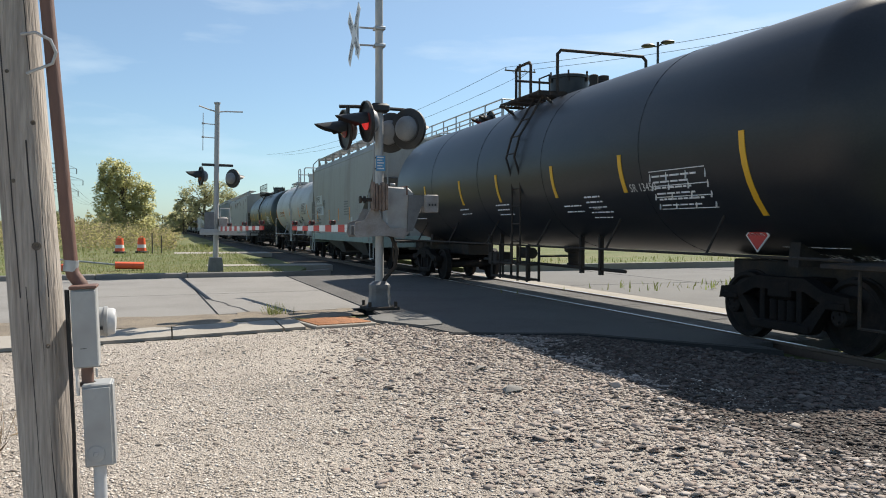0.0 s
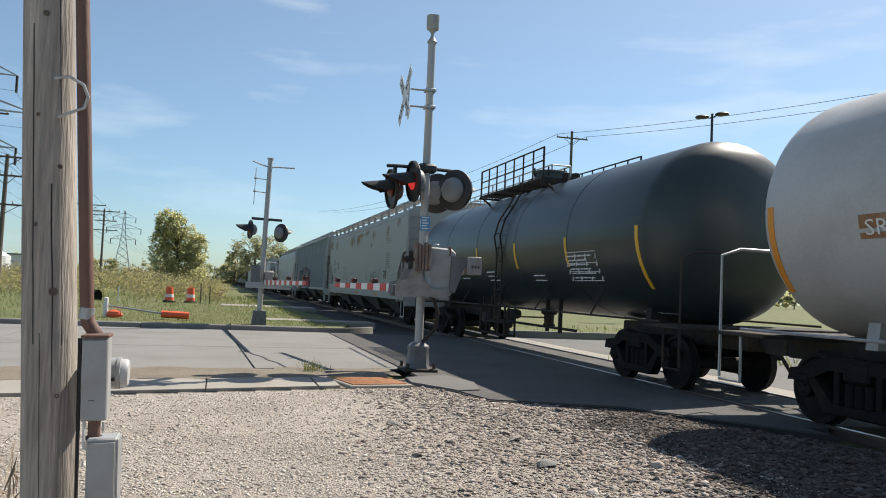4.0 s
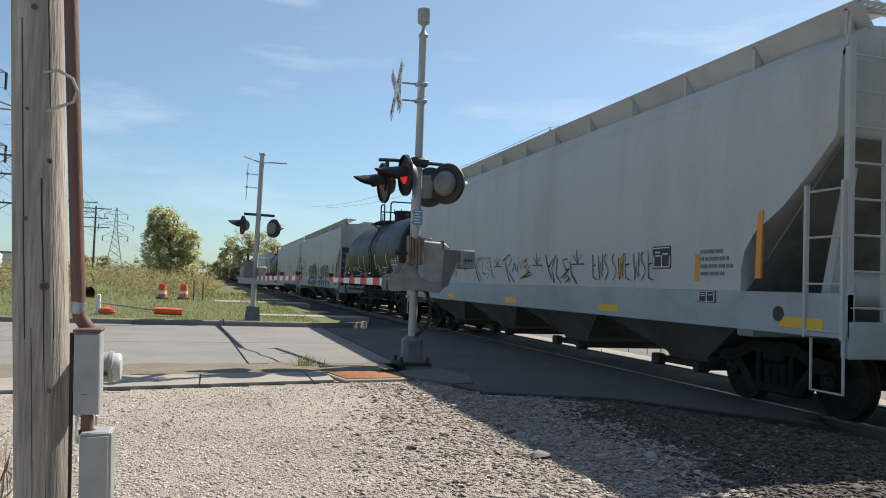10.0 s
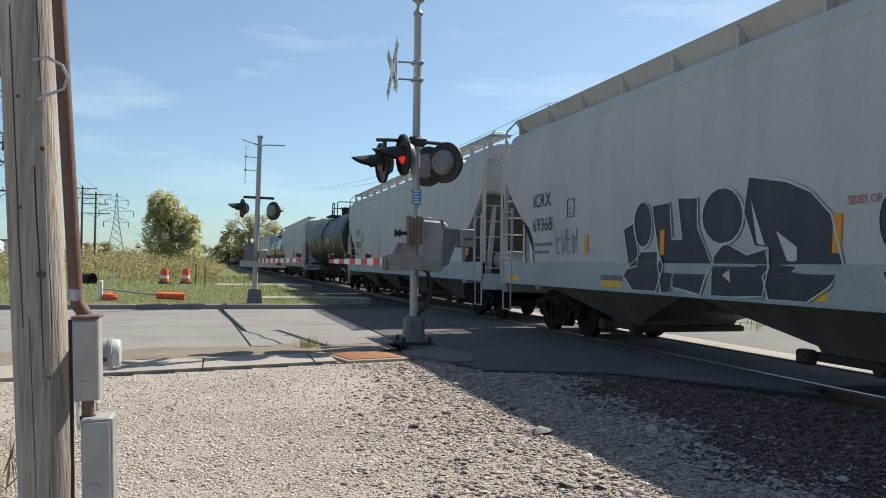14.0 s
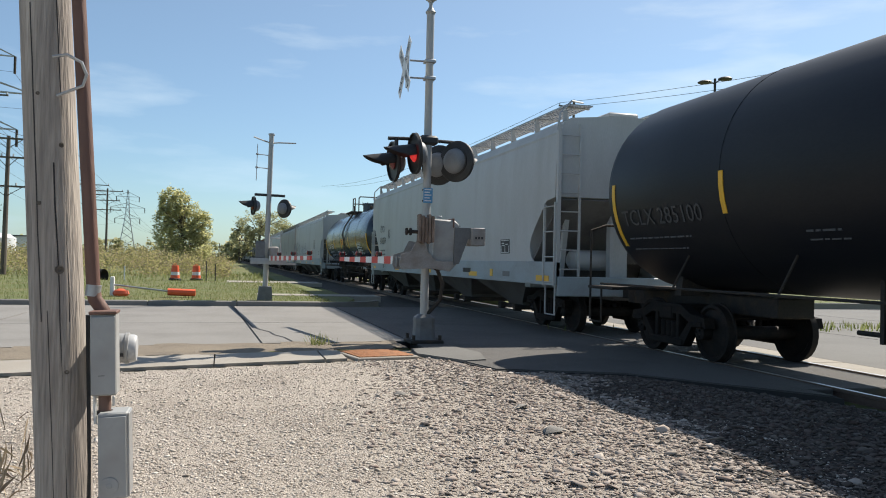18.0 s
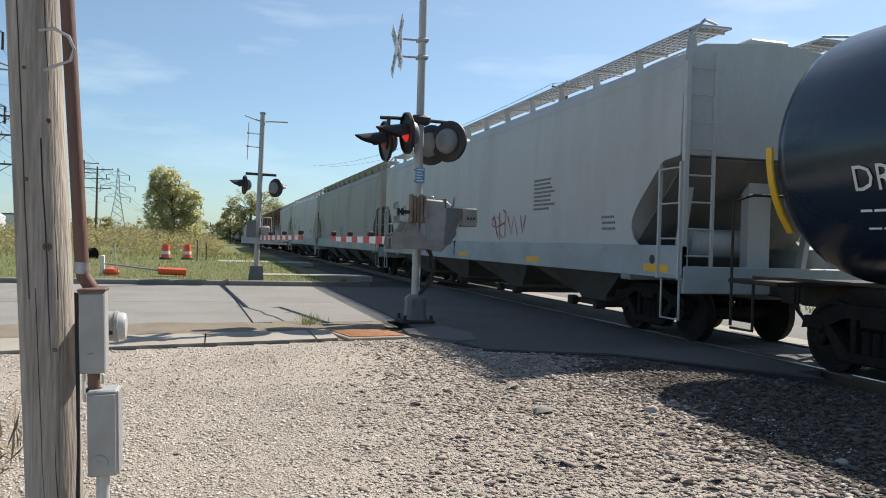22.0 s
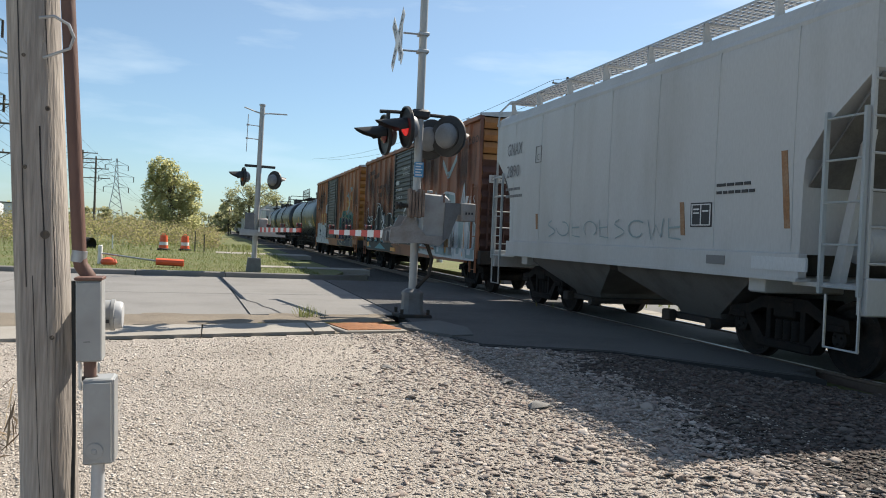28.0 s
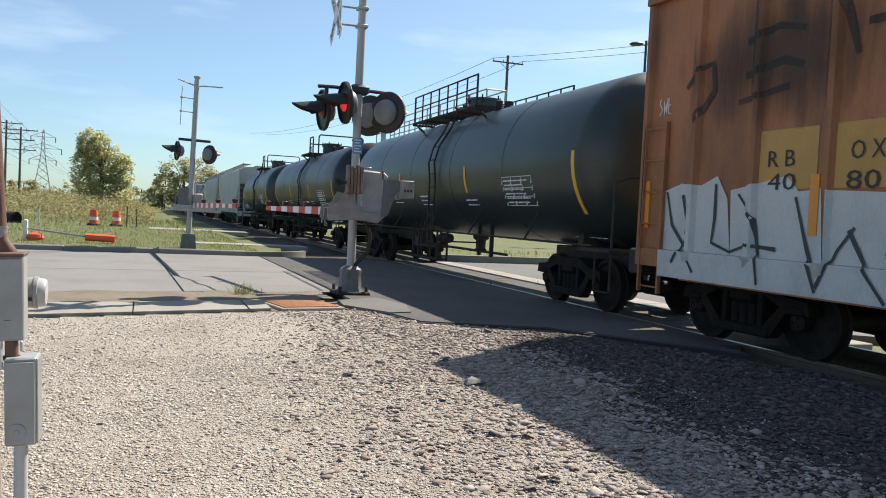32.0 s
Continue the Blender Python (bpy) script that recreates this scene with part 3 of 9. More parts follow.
# crossing panels between and beside the rails
panels = empty("crossing_surface", pose(TRACK_X, 0, 0), "concrete panels of the level crossing beside the rails", "crossing", kind="structure")
for k in range(7):
    y0, y1 = 8.2 + k * 2.35, 8.2 + (k + 1) * 2.35 - 0.03
    part("panel", Geo().box(-0.64, 0.64, y0, y1, -0.2, -0.012, 0.012), ASPHALT, panels)
    part("panel", Geo().box(0.82, 1.45, y0, y1, -0.2, -0.008, 0.012), WALKC, panels)
    part("panel", Geo().box(-1.25, -0.82, y0, y1, -0.2, -0.008, 0.012), ASPHALT, panels)
far_road = slab("far_road", [(9.58, 9.3), (10.6, 8.6), (14, 12.4), (90, 14), (90, 26.5), (9.58, 24.5)], -0.4, -0.012, FARCON, "sunlit grey road beyond the track", "road")
for k in range(6):
    x = 13.5 + k * 5
    part("joint", Geo().box(x, x + 0.05, 12.5, 25, -0.02, -0.008), TAR, far_road)
part("joint", Geo().box(9.7, 60, 18.2, 18.26, -0.02, -0.008), TAR, far_road)
slab("far_lawn", [(10, 27.0), (200, 29), (200, 60), (10, 60)], -0.2, 0.02, GRASS, "mown grass beyond the far road", "lawn")
slab("island_lawn", [(15.5, 15.2), (40, 16.0), (40, 17.3), (17, 16.6)], -0.2, 0.05, GRASS, "narrow grass island in the far road", "lawn")
slab("far_kerb", [(10, 26.6), (200, 28.6), (200, 28.8), (10, 26.9)], -0.3, 0.12, CONCRETE, "concrete kerb of the far road", "kerb")

# loose stones: pebbles of the yard, ballast nearer the track
rs = np.random.RandomState(5)


def stones(n, x0, x1, y0, y1, size, chance, flat=0.6, spread=0.35):
    out = []
    while len(out) < n:
        x, y = rs.uniform(x0, x1), rs.uniform(y0, y1)
        if y > walk_edge(x) - 0.05 or rs.uniform() > chance(x, y):
            continue
        s = size * math.exp(rs.normal(0, spread))
        out.append((x, y, yard_z(x, y) + s * 0.12, s, s * rs.uniform(0.6, 1), s * flat * rs.uniform(0.6, 1.1), rs.uniform(0, 6.28), rs.normal(0, 0.35)))
    return out


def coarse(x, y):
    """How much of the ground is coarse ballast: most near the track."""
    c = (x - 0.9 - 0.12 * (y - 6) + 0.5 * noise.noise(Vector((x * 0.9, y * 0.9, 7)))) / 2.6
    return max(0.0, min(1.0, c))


pebbles = stones(72000, -3.4, 4.5, 2.0, 8.2, 0.0100, lambda x, y: (1 - 0.85 * coarse(x, y)) * min(1, 4.2 / max(y, 1)) ** 1.4, 0.45, 0.28)
pebbles += stones(15000, -7.5, 4.5, 5.5, 12.0, 0.0145, lambda x, y: 1 - 0.9 * coarse(x, y), 0.45, 0.3)
tagged(part("pebbles", scatter_mesh("pebbles", rock_shapes(5, 3), pebbles, PEBBLE), None), "countless pale limestone pebbles on the yard", "gravel", kind="stuff")
big = stones(38000, 0.2, 6.6, 2.4, 12.0, 0.0195, coarse, 0.40, 0.40)
big += stones(2600, 4.6, 6.9, -4, 8.0, 0.03, lambda x, y: 1.0)
# stones past this wavering line get the colours with shade painted in
def in_shade_zone(p):
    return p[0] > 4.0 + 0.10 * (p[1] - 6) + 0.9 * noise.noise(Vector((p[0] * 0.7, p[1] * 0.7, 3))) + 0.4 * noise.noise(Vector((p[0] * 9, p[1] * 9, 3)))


lighter_ones, shade_ones = [p for p in big if not in_shade_zone(p)], [p for p in big if in_shade_zone(p)]
tagged(part("ballast_stones", scatter_mesh("ballast_stones", rock_shapes(8, 9), lighter_ones, STONES), None), "broken grey and brown ballast stones", "ballast", kind="stuff")
tagged(part("oiled_ballast", scatter_mesh("oiled_ballast", rock_shapes(8, 9), shade_ones, SHADESTONES), None), "dark dirty ballast stones along the track, the train's shade in their colour", "ballast", kind="stuff")
mid = [(rs.uniform(7.4, 11.2), rs.uniform(-4, 8.0), -0.17 + rs.uniform(-0.02, 0.03), 0.035, 0.03, 0.025, rs.uniform(0, 6), 0.2) for _ in range(3500)]
tagged(part("track_stones", scatter_mesh("track_stones", rock_shapes(4, 2), mid, SHADESTONES), None), "ballast stones between the ties", "ballast", kind="stuff")
for x, y, s in ((2.79, 6.44, 0.13), (2.95, 7.6, 0.10), (1.9, 8.6, 0.08)):
    shp = rock_shapes(1, int(s * 100))[0]
    g = Geo().add([(px * s, py * s * 0.7, pz * s * 0.45) for px, py, pz in shp[0]], shp[1])
    tagged(part("stone", g, CONCRETE, at=pose(x, y, yard_z(x, y) + 0.02, 0, 0, 20)), "flat grey broken stone lying on the gravel", "stone")

# ---- crossing signals ----
def flasher(parent, at, name="flasher", lit=False, r=0.30):
    """A signal lamp with its round background; it faces the local -y."""
    bg = part(name, Geo().lathe([(0.02, 0.03), (r - 0.03, 0.02), (r - 0.008, 0.012), (r, 0.0), (r - 0.005, -0.05), (r - 0.03, -0.05), (r - 0.03, -0.015), (0.02, -0.012)], 32, "y"), MATTE, parent, "round black lamp background", at=at)
    h = r * 0.62
    part("lamp_housing", Geo().lathe([(0.03, 0.19), (h * 0.45, 0.185), (h * 0.78, 0.15), (h * 0.95, 0.09), (h, 0.03), (h, 0.02)], 28, "y"), HOUSING, bg)
    part("housing_rim", Geo().lathe([(h, 0.018), (h + 0.022, 0.022), (h + 0.022, 0.045), (h, 0.05)], 28, "y", cap=False), MATTE, bg)
    part("lens", Geo().lathe([(0.152, -0.03), (0.152, -0.045), (0.10, -0.085), (0.05, -0.10), (0.01, -0.104)], 22, "y"), LIT_RED if lit else LENS_RED, bg)
    g = Geo()
    ring0, ring1 = [], []
    n = 17
    for k in range(n):
        a = radians(-12 + 204 * k / (n - 1))
        d = r * 1.5 * (0.30 + 0.70 * max(0.0, math.sin(a)) ** 0.6)
        ring0.append((0.172 * math.cos(a), -0.03, 0.172 * math.sin(a)))
        ring1.append((0.160 * math.cos(a), -0.03 - d, 0.150 * math.sin(a) - 0.03))
    for sgn in (1.0, 0.95):
        v = [(x * sgn, y, z * sgn) for x, y, z in ring0] + [(x * sgn, y, z * sgn) for x, y, z in ring1]
        g.add(v, [(k, k + 1, n + k + 1, n + k) for k in range(n - 1)])
    part("hood", g, MATTE, bg)
    return bg


def gate_arm(name, start, end, label, n=16):
    """A striped arm with its lamps; its base rests on the mast's mechanism."""
    a, b_ = Vector(start), Vector(end)
    d = b_ - a
    ln = d.length
    rz = math.degrees(math.atan2(d.y, d.x))
    arm = empty(name, pose(*a, 0, -math.degrees(math.asin(d.z / ln)), rz), label, "gate arm", "arms of the crossing gates")
    for k in range(n):
        h0, h1 = 0.075 - 0.03 * k / n, 0.075 - 0.03 * (k + 1) / n
        x0, x1 = ln * k / n, ln * (k + 1) / n
        g = Geo().loft([[(x0, -0.018, -h0), (x0, 0.018, -h0), (x0, 0.018, h0), (x0, -0.018, h0)], [(x1, -0.018, -h1), (x1, 0.018, -h1), (x1, 0.018, h1), (x1, -0.018, h1)]])
        part("stripe", g, SIGNR if k % 2 else SIGNW, arm)
    for q in (0.3, 0.65, 0.97):
        lamp = part("arm_lamp", Geo().box(ln * q - 0.04, ln * q + 0.04, -0.035, 0.035, 0.06, 0.16, 0.01), MATTE, arm)
        for s in (-1, 1):
            part("lamp_lens", Geo().lathe([(0.045, s * 0.036), (0.045, s * 0.055), (0.01, s * 0.065)], 12, "y", (ln * q, 0, 0.12)), LENS_RED, lamp)
    return arm


# near mast
MX, MY = 3.50, 13.95
mast = empty("crossing_signal", pose(MX, MY, 0), "tall grey crossing signal mast with flashing lamps and crossbuck", "crossing signal", "crossing signals")
g = Geo()
g.cyl((0, 0, 0.1), (0, 0, 5.95), 0.077, 0.070, 20)
part("pole", g, ALU, mast)
g = Geo()
g.box(-0.30, 0.30, -0.30, 0.30, -0.02, 0.05, 0.015)
part("base_plate", g, STEEL, mast)
for x in (-1, 1):
    for y in (-1, 1):
        part("anchor_bolt", Geo().cyl((x * 0.24, y * 0.24, 0.0), (x * 0.24, y * 0.24, 0.14), 0.03, seg=6), STEEL, mast)
g = Geo().loft([[(sx_ * w, sy_ * w, z) for sx_, sy_ in ((-1, -0.6), (-0.6, -1), (0.6, -1), (1, -0.6), (1, 0.6), (0.6, 1), (-0.6, 1), (-1, 0.6))] for z, w in ((0.05, 0.21), (0.10, 0.185), (0.36, 0.17), (0.40, 0.18), (0.44, 0.17), (0.50, 0.10))])
part("pedestal", g, LAMPGREY, mast)
g = Geo()
g.lathe([(0.075, 5.93), (0.095, 5.97), (0.06, 6.02), (0.03, 6.08), (0.035, 6.14), (0.08, 6.19), (0.105, 6.20), (0.115, 6.22), (0.118, 6.44), (0.12, 6.455), (0.09, 6.47), (0.02, 6.475)], 20, "z")
part("bell", g, GREYBOX, mast)
# crossbuck on two brackets, facing the road's approach
cb = part("crossbuck", Geo().box(-0.04, 0.0, -0.05, 0.05, -0.35, 0.35), GALV, mast, "white crossbuck with worn black lettering", at=pose(-0.38, 0.04, 4.93))
for ang in (45, -45):
    part("blade", Geo().box(-0.075 - 0.004 * (ang > 0), -0.068 - 0.004 * (ang > 0), -0.60, 0.60, -0.115, 0.115), SIGNW, cb, at=pose(0, 0, 0, ang))
    for k in range(2):
        word = ("RAIL", "ROAD") if ang < 0 else ("CROS", "SING")
        me = text_mesh("word", word[k], 0.20, INK)
        w = max(v.co.x for v in me.vertices)
        for v in me.vertices:
            tx, ty = v.co.x / w * 0.38, v.co.y
            v.co = (-0.0835, (-0.52 if k else 0.14) + 0.38 - tx, ty - 0.07)
        part("word", me, None, cb, at=pose(0, 0, 0, ang))
for z in (4.76, 5.07):
    g = Geo()
    g.cyl((-0.36, 0.02, z), (-0.06, 0.0, z), 0.018, seg=8)
    g.box(-0.10, 0.10, -0.09, 0.09, z - 0.03, z + 0.03, 0.01)
    part("crossbuck_bracket", g, GALV, mast)
# cross arms and lamps
g = Geo()
g.box(-0.17, 0.17, -0.12, 0.12, 3.55, 3.72, 0.04)
part("crossarm_junction", g, MATTE, mast)
for s, dy in ((-1, -0.05), (1, 0.05)):
    g = Geo()
    g.pipe([(s * 0.1, 0, 3.64), (s * 0.45, dy, 3.64), (s * 0.75, dy * 2, 3.62)], 0.032, 8)
    part("crossarm", g, MATTE, mast)
    g = Geo()
    g.cyl((s * 0.60, dy * 2, 3.64), (s * 0.60, dy * 2, 3.45), 0.035, seg=8)
    part("lamp_bracket", g, MATTE, mast)
flasher(mast, pose(-0.27, -0.22, 3.36, 4, 0, -85), lit=True, r=0.37)
flasher(mast, pose(-0.55, 0.28, 3.26, 4, 0, -85), r=0.37)
flasher(mast, pose(0.29, 0.30, 3.24, 0, 0, 133), r=0.375)
flasher(mast, pose(0.50, -0.14, 3.27, 0, 0, 128), r=0.375)
sg = part("mast_sign", Geo().box(-0.085, 0.085, -0.10, -0.085, 2.50, 2.77, 0.004), SIGNB, mast, "small blue notice with white lines")
g = Geo()
for k in range(5):
    g.box(-0.065, 0.06 - 0.03 * (k % 2), -0.104, -0.099, 2.53 + 0.05 * k, 2.552 + 0.05 * k)
part("notice_lines", g, WHITE, sg)
for z in (2.54, 2.74):
    part("sign_band", Geo().lathe([(0.078, z - 0.012), (0.084, z - 0.012), (0.084, z + 0.012), (0.078, z + 0.012)], 16, "z"), STEEL, mast)
# gate mechanism
box_outline = [(0.03, 1.44), (0.44, 1.44), (0.50, 1.47), (0.535, 1.54), (0.545, 2.04), (0.52, 2.13), (0.45, 2.19), (0.05, 2.21)]
g = Geo().loft([[(0.28 + (x - 0.28) * q, y, 1.82 + (z - 1.82) * q) for x, z in box_outline] for y, q in ((-0.36, 0.93), (-0.34, 0.985), (-0.31, 1.0), (0.14, 1.0), (0.17, 0.95))])
mech = part("gate_mechanism", g, GREYBOX, mast, "smooth grey gate mechanism box")
part("lid_seam", Geo().box(0.03, 0.548, -0.352, 0.16, 2.085, 2.10), LAMPGREY, mech)
part("lid_strap", Geo().box(0.40, 0.43, -0.366, 0.10, 2.06, 2.225, 0.005), RUSTPIPE, mech)
for z in (1.60, 1.98):
    part("hinge", Geo().cyl((0.05, -0.36, z - 0.04), (0.05, -0.36, z + 0.04), 0.014, seg=8), GALV, mech)
part("latch", Geo().box(0.10, 0.20, -0.37, -0.35, 2.22, 2.26, 0.006), GALV, mech)
support = [(-0.56, 1.38), (-0.52, 1.30), (0.02, 1.33), (0.34, 1.28), (0.46, 1.40), (0.44, 1.47), (0.10, 1.46), (-0.06, 1.62), (-0.14, 1.80), (-0.26, 1.82), (-0.36, 1.62), (-0.54, 1.56)]
for y0, y1, nm in ((-0.42, -0.38, "near_arm_support"), (0.20, 0.24, "far_arm_support")):
    part(nm, Geo().prism(support, "y", y0, y1), MECH, mast)
for y0, y1 in ((-0.38, -0.2), (0.02, 0.20)):
    part("support_web", Geo().box(-0.52, -0.46, y0, y1, 1.34, 1.52, 0.008), LAMPGREY, mast)
for k in range(5):
    part("counterweight", Geo().box(-0.27 + 0.058 * k, -0.222 + 0.058 * k, -0.58, -0.42, 1.78 - 0.02 * (k % 2), 2.27 - 0.025 * (k % 3), 0.012), RUSTIRON, mast, "rusted iron counterweight")
part("shaft", Geo().cyl((-0.46, -0.50, 1.96), (-0.2, -0.50, 1.96), 0.032, seg=10), STEEL, mast)
for x in (-0.47, -0.40):
    part("shaft_nut", Geo().cyl((x - 0.018, -0.50, 1.96), (x + 0.018, -0.50, 1.96), 0.065, seg=6), STEEL, mast)
part("counter_arm", Geo().prism([(0.40, 1.40), (0.50, 1.42), (0.66, 1.86), (0.98, 1.82), (0.98, 2.05), (0.42, 2.06)], "y", -0.46, -0.41), LAMPGREY, mast)
for k in range(2):
    cw = part("end_weight", Geo().box(0.70, 0.93, -0.60 + 0.30 * k, -0.47 + 0.30 * k, 1.74, 2.06, 0.015), MECH, mast, "grey slotted end weight")
    for q in range(3):
        part("slot", Geo().box(0.745 + 0.055 * q, 0.78 + 0.055 * q, -0.604 + 0.30 * k, -0.597 + 0.30 * k, 1.86, 1.90), INK, cw)
g = Geo()
g.pipe([(0.05, -0.1, 1.42), (0.2, -0.12, 1.30), (0.30, -0.12, 1.05), (0.26, -0.1, 0.75), (0.05, -0.05, 0.5)], 0.035, 8)
part("cable_conduit", g, STEEL, mast)
gate_arm("gate_arm", (3.10, 14.40, 1.46), (2.50, 17.75, 1.46), "red and white striped crossing gate arm, lowered", 10)

# far mast
FX, FY = 1.27, 25.83
far = empty("crossing_signal", pose(FX, FY, 0.1, 0, 1.0, 0), "grey crossing signal mast with antenna and lamps on grass", "crossing signal", "crossing signals")
part("pole", Geo().cyl((0, 0, 0), (0, 0, 5.25), 0.085, 0.075, 16), ALU, far)
part("pole_cap", Geo().lathe([(0.085, 5.24), (0.10, 5.26), (0.10, 5.30), (0.02, 5.32)], 14, "z"), GALV, far)
part("pedestal", Geo().loft([[(sx_ * w, sy_ * w, z) for sx_, sy_ in ((-1, -1), (1, -1), (1, 1), (-1, 1))] for z, w in ((-0.1, 0.24), (0.45, 0.19))]), LAMPGREY, far)
g = Geo()
g.pipe([(-0.55, 0, 5.16), (-0.2, 0, 5.05), (0.0, 0, 5.0), (0.25, 0, 5.03), (0.78, 0, 5.05)], 0.022, 6)
part("antenna_bar", g, GALV, far)
g = Geo()
g.cyl((-0.42, 0, 3.78), (-0.42, 0, 4.95), 0.012, seg=6)
for z in (4.2, 4.62):
    g.cyl((-0.42, 0, z), (0, 0, z - 0.02), 0.014, seg=6)
    g.cyl((-0.46, 0, z), (-0.38, 0, z), 0.03, seg=6)
part("dipole_antenna", g, GALV, far)
part("crossarm", Geo().box(-0.45, 0.5, -0.04, 0.04, 3.30, 3.38, 0.01), MATTE, far)
flasher(far, pose(-0.45, 0.0, 2.98, 0, 0, -80))
flasher(far, pose(0.48, 0.0, 2.94, 0, 0, 130))
mech = part("gate_mechanism", Geo().box(0.08, 0.36, -0.25, 0.25, 1.30, 1.72, 0.05), MECH, far)
part("counter_arm", Geo().box(-0.36, -0.06, -0.30, -0.20, 1.32, 1.86, 0.03), LAMPGREY, far)
part("guard_loop", Geo().pipe([(0.10, -0.3, 1.72), (0.12, -0.3, 1.98), (0.38, -0.3, 1.98), (0.42, -0.3, 1.55)], 0.02, 6), GALV, far)
part("counterweight", Geo().box(-0.50, 0.60, -0.34, -0.26, 1.20, 1.34, 0.01), ALU, far)
part("arm_support", Geo().prism([(-0.5, 1.15), (0.9, 1.15), (0.9, 1.22), (0.3, 1.24), (-0.5, 1.24)], "y", -0.40, -0.34), ALU, far)
gate_arm("gate_arm", (FX + 0.10, FY - 0.36, 1.44), (FX + 0.57, FY - 8.2, 1.47), "red and white striped crossing gate arm, lowered")

# cantilever signal beyond the track, its arm along the track
CX, CY = 12.5, 28.3
cant = empty("cantilever_signal", pose(CX, CY, 0), "galvanised cantilever signal arm with a railed walkway", "cantilever signal")
part("post", Geo().cyl((0, 15.5, 0), (0, 15.5, 7.0), 0.18, 0.15, 14), GALV, cant)
part("walkway", Geo().box(-0.4, 0.4, 0, 15.5, 5.42, 5.48), GALV, cant)
for z in (5.95, 6.45):
    for x in (-0.4, 0.4):
        part("rail_bar", Geo().cyl((x, 0, z), (x, 15.5, z), 0.03, seg=6), GALV, cant)
for k in range(10):
    for x in (-0.4, 0.4):
        part("rail_post", Geo().box(x - 0.025, x + 0.025, 15.5 * k / 9 - 0.025, 15.5 * k / 9 + 0.025, 5.42, 6.45), GALV, cant)
part("end_rail", Geo().pipe([(-0.4, 0, 6.45), (0.4, 0, 6.45)], 0.03, 6), GALV, cant)
for x in (-0.35, 0.35):
    part("truss_chord", Geo().cyl((x, 0.5, 5.05), (x, 15.5, 4.85), 0.05, seg=6), GALV, cant)
    for k in range(9):
        y = 0.5 + 15.0 * k / 9
        part("truss_bar", Geo().cyl((x, y, 5.45 if k % 2 else 5.05), (x, y + 1.66, 5.05 if k % 2 else 5.45), 0.035, seg=6), GALV, cant)
for y, a, q in ((1.6, -83, True), (0.75, -83, False), (0.3, 97, False)):
    flasher(cant, pose(-0.55 if a < 0 else 0.1, y, 5.75, 0, 0, a), lit=q, r=0.34)

# ---- the wooden pole with its boxes ----
PX, PY = -0.648, 3.92
pole = empty("utility_pole", pose(PX, PY, -0.05), "weathered grey wooden utility pole, split and knotted", "utility pole")
rings = []
for k in range(61):
    z = -0.1 + 8.2 * k / 60
    r = 0.122 - 0.0058 * z
    ring = []
    for i in range(28):
        a = i * 2 * math.pi / 28
        d = 0.004 * noise.noise(Vector((math.cos(a) * 3, math.sin(a) * 3, z * 0.7))) - 0.007 * (i in (6, 17, 22)) * (0.6 + 0.4 * math.sin(z * 2 + i))
        q = r + d
        ring.append((q * math.cos(a) - 0.063 * z, q * math.sin(a), z))
    rings.append(ring)
part("shaft", Geo().loft(rings), WOOD, pole, smooth=50)
for z, a, s in ((1.43, -1.25, 0.020), (1.98, -1.0, 0.012), (1.72, -1.9, 0.010), (0.98, -1.15, 0.011), (2.65, -1.5, 0.014), (2.2, -1.8, 0.009)):
    r = 0.122 - 0.0058 * z
    x, y = r * math.cos(a) - 0.063 * z, r * math.sin(a)
    g = Geo().lathe([(s, -0.004), (s * 0.9, 0.004), (s * 0.5, 0.005), (s * 0.4, 0.001), (0.001, 0.001)], 12, "z")
    g.move(Matrix.Translation((x, y, z)) @ Vector((math.cos(a), math.sin(a), 0)).to_track_quat("Z", "Y").to_matrix().to_4x4())
    part("knot", g, DARKWOOD, pole)
for a, z0, z1 in ((-1.75, 0.2, 1.25), (-1.3, -0.1, 1.9), (-0.95, 1.2, 3.0), (-2.0, 1.2, 2.6)):
    g = Geo()
    pts = []
    for k in range(12):
        z = z0 + (z1 - z0) * k / 11
        r = 0.1195 - 0.0058 * z
        aa = a + 0.05 * noise.noise(Vector((z * 4, a, 0)))
        pts.append((r * math.cos(aa) - 0.063 * z, r * math.sin(aa), z))
    g.pipe(pts, 0.0035, 5)
    part("split", g, TAR, pole)
# conduit, boxes and meter: their own fittings on the pole
conduit = empty("electrical_conduit", pose(-0.566, PY - 0.10, 0), "rusty brown steel conduit strapped to the wooden pole", "conduit")
g = Geo()
g.pipe([(-0.476, 0.0, 7.8), (-0.197, 0.0, 4.0), (0.002, 0.0, 1.30)], 0.030, 14)
part("pipe", g, RUSTPIPE, conduit)
part("coupling", Geo().cyl((-0.001, 0, 1.265), (0.004, 0, 1.315), 0.033, seg=14), GALV, conduit)
part("elbow", Geo().pipe([(0.004, 0, 1.28), (0.010, 0, 1.25), (0.028, 0.0, 1.225), (0.045, 0, 1.20), (0.05, 0, 1.16)], 0.030, 12), RUSTPIPE, conduit)
part("strap", Geo().pipe([(-0.185, -0.03, 2.31), (-0.125, -0.045, 2.32), (-0.065, -0.05, 2.29), (-0.045, -0.04, 2.24), (-0.06, -0.035, 2.19), (-0.165, -0.03, 2.14)], 0.007, 8), GALV, conduit)
box1 = empty("disconnect_box", pose(-0.50, 3.72, 1.02, 0, -2.0, 0), "grey steel electrical box with a rusty lid rim", "electrical box")
part("case", Geo().box(-0.052, 0.052, -0.02, 0.10, -0.18, 0.175, 0.006), GREYBOX, box1)
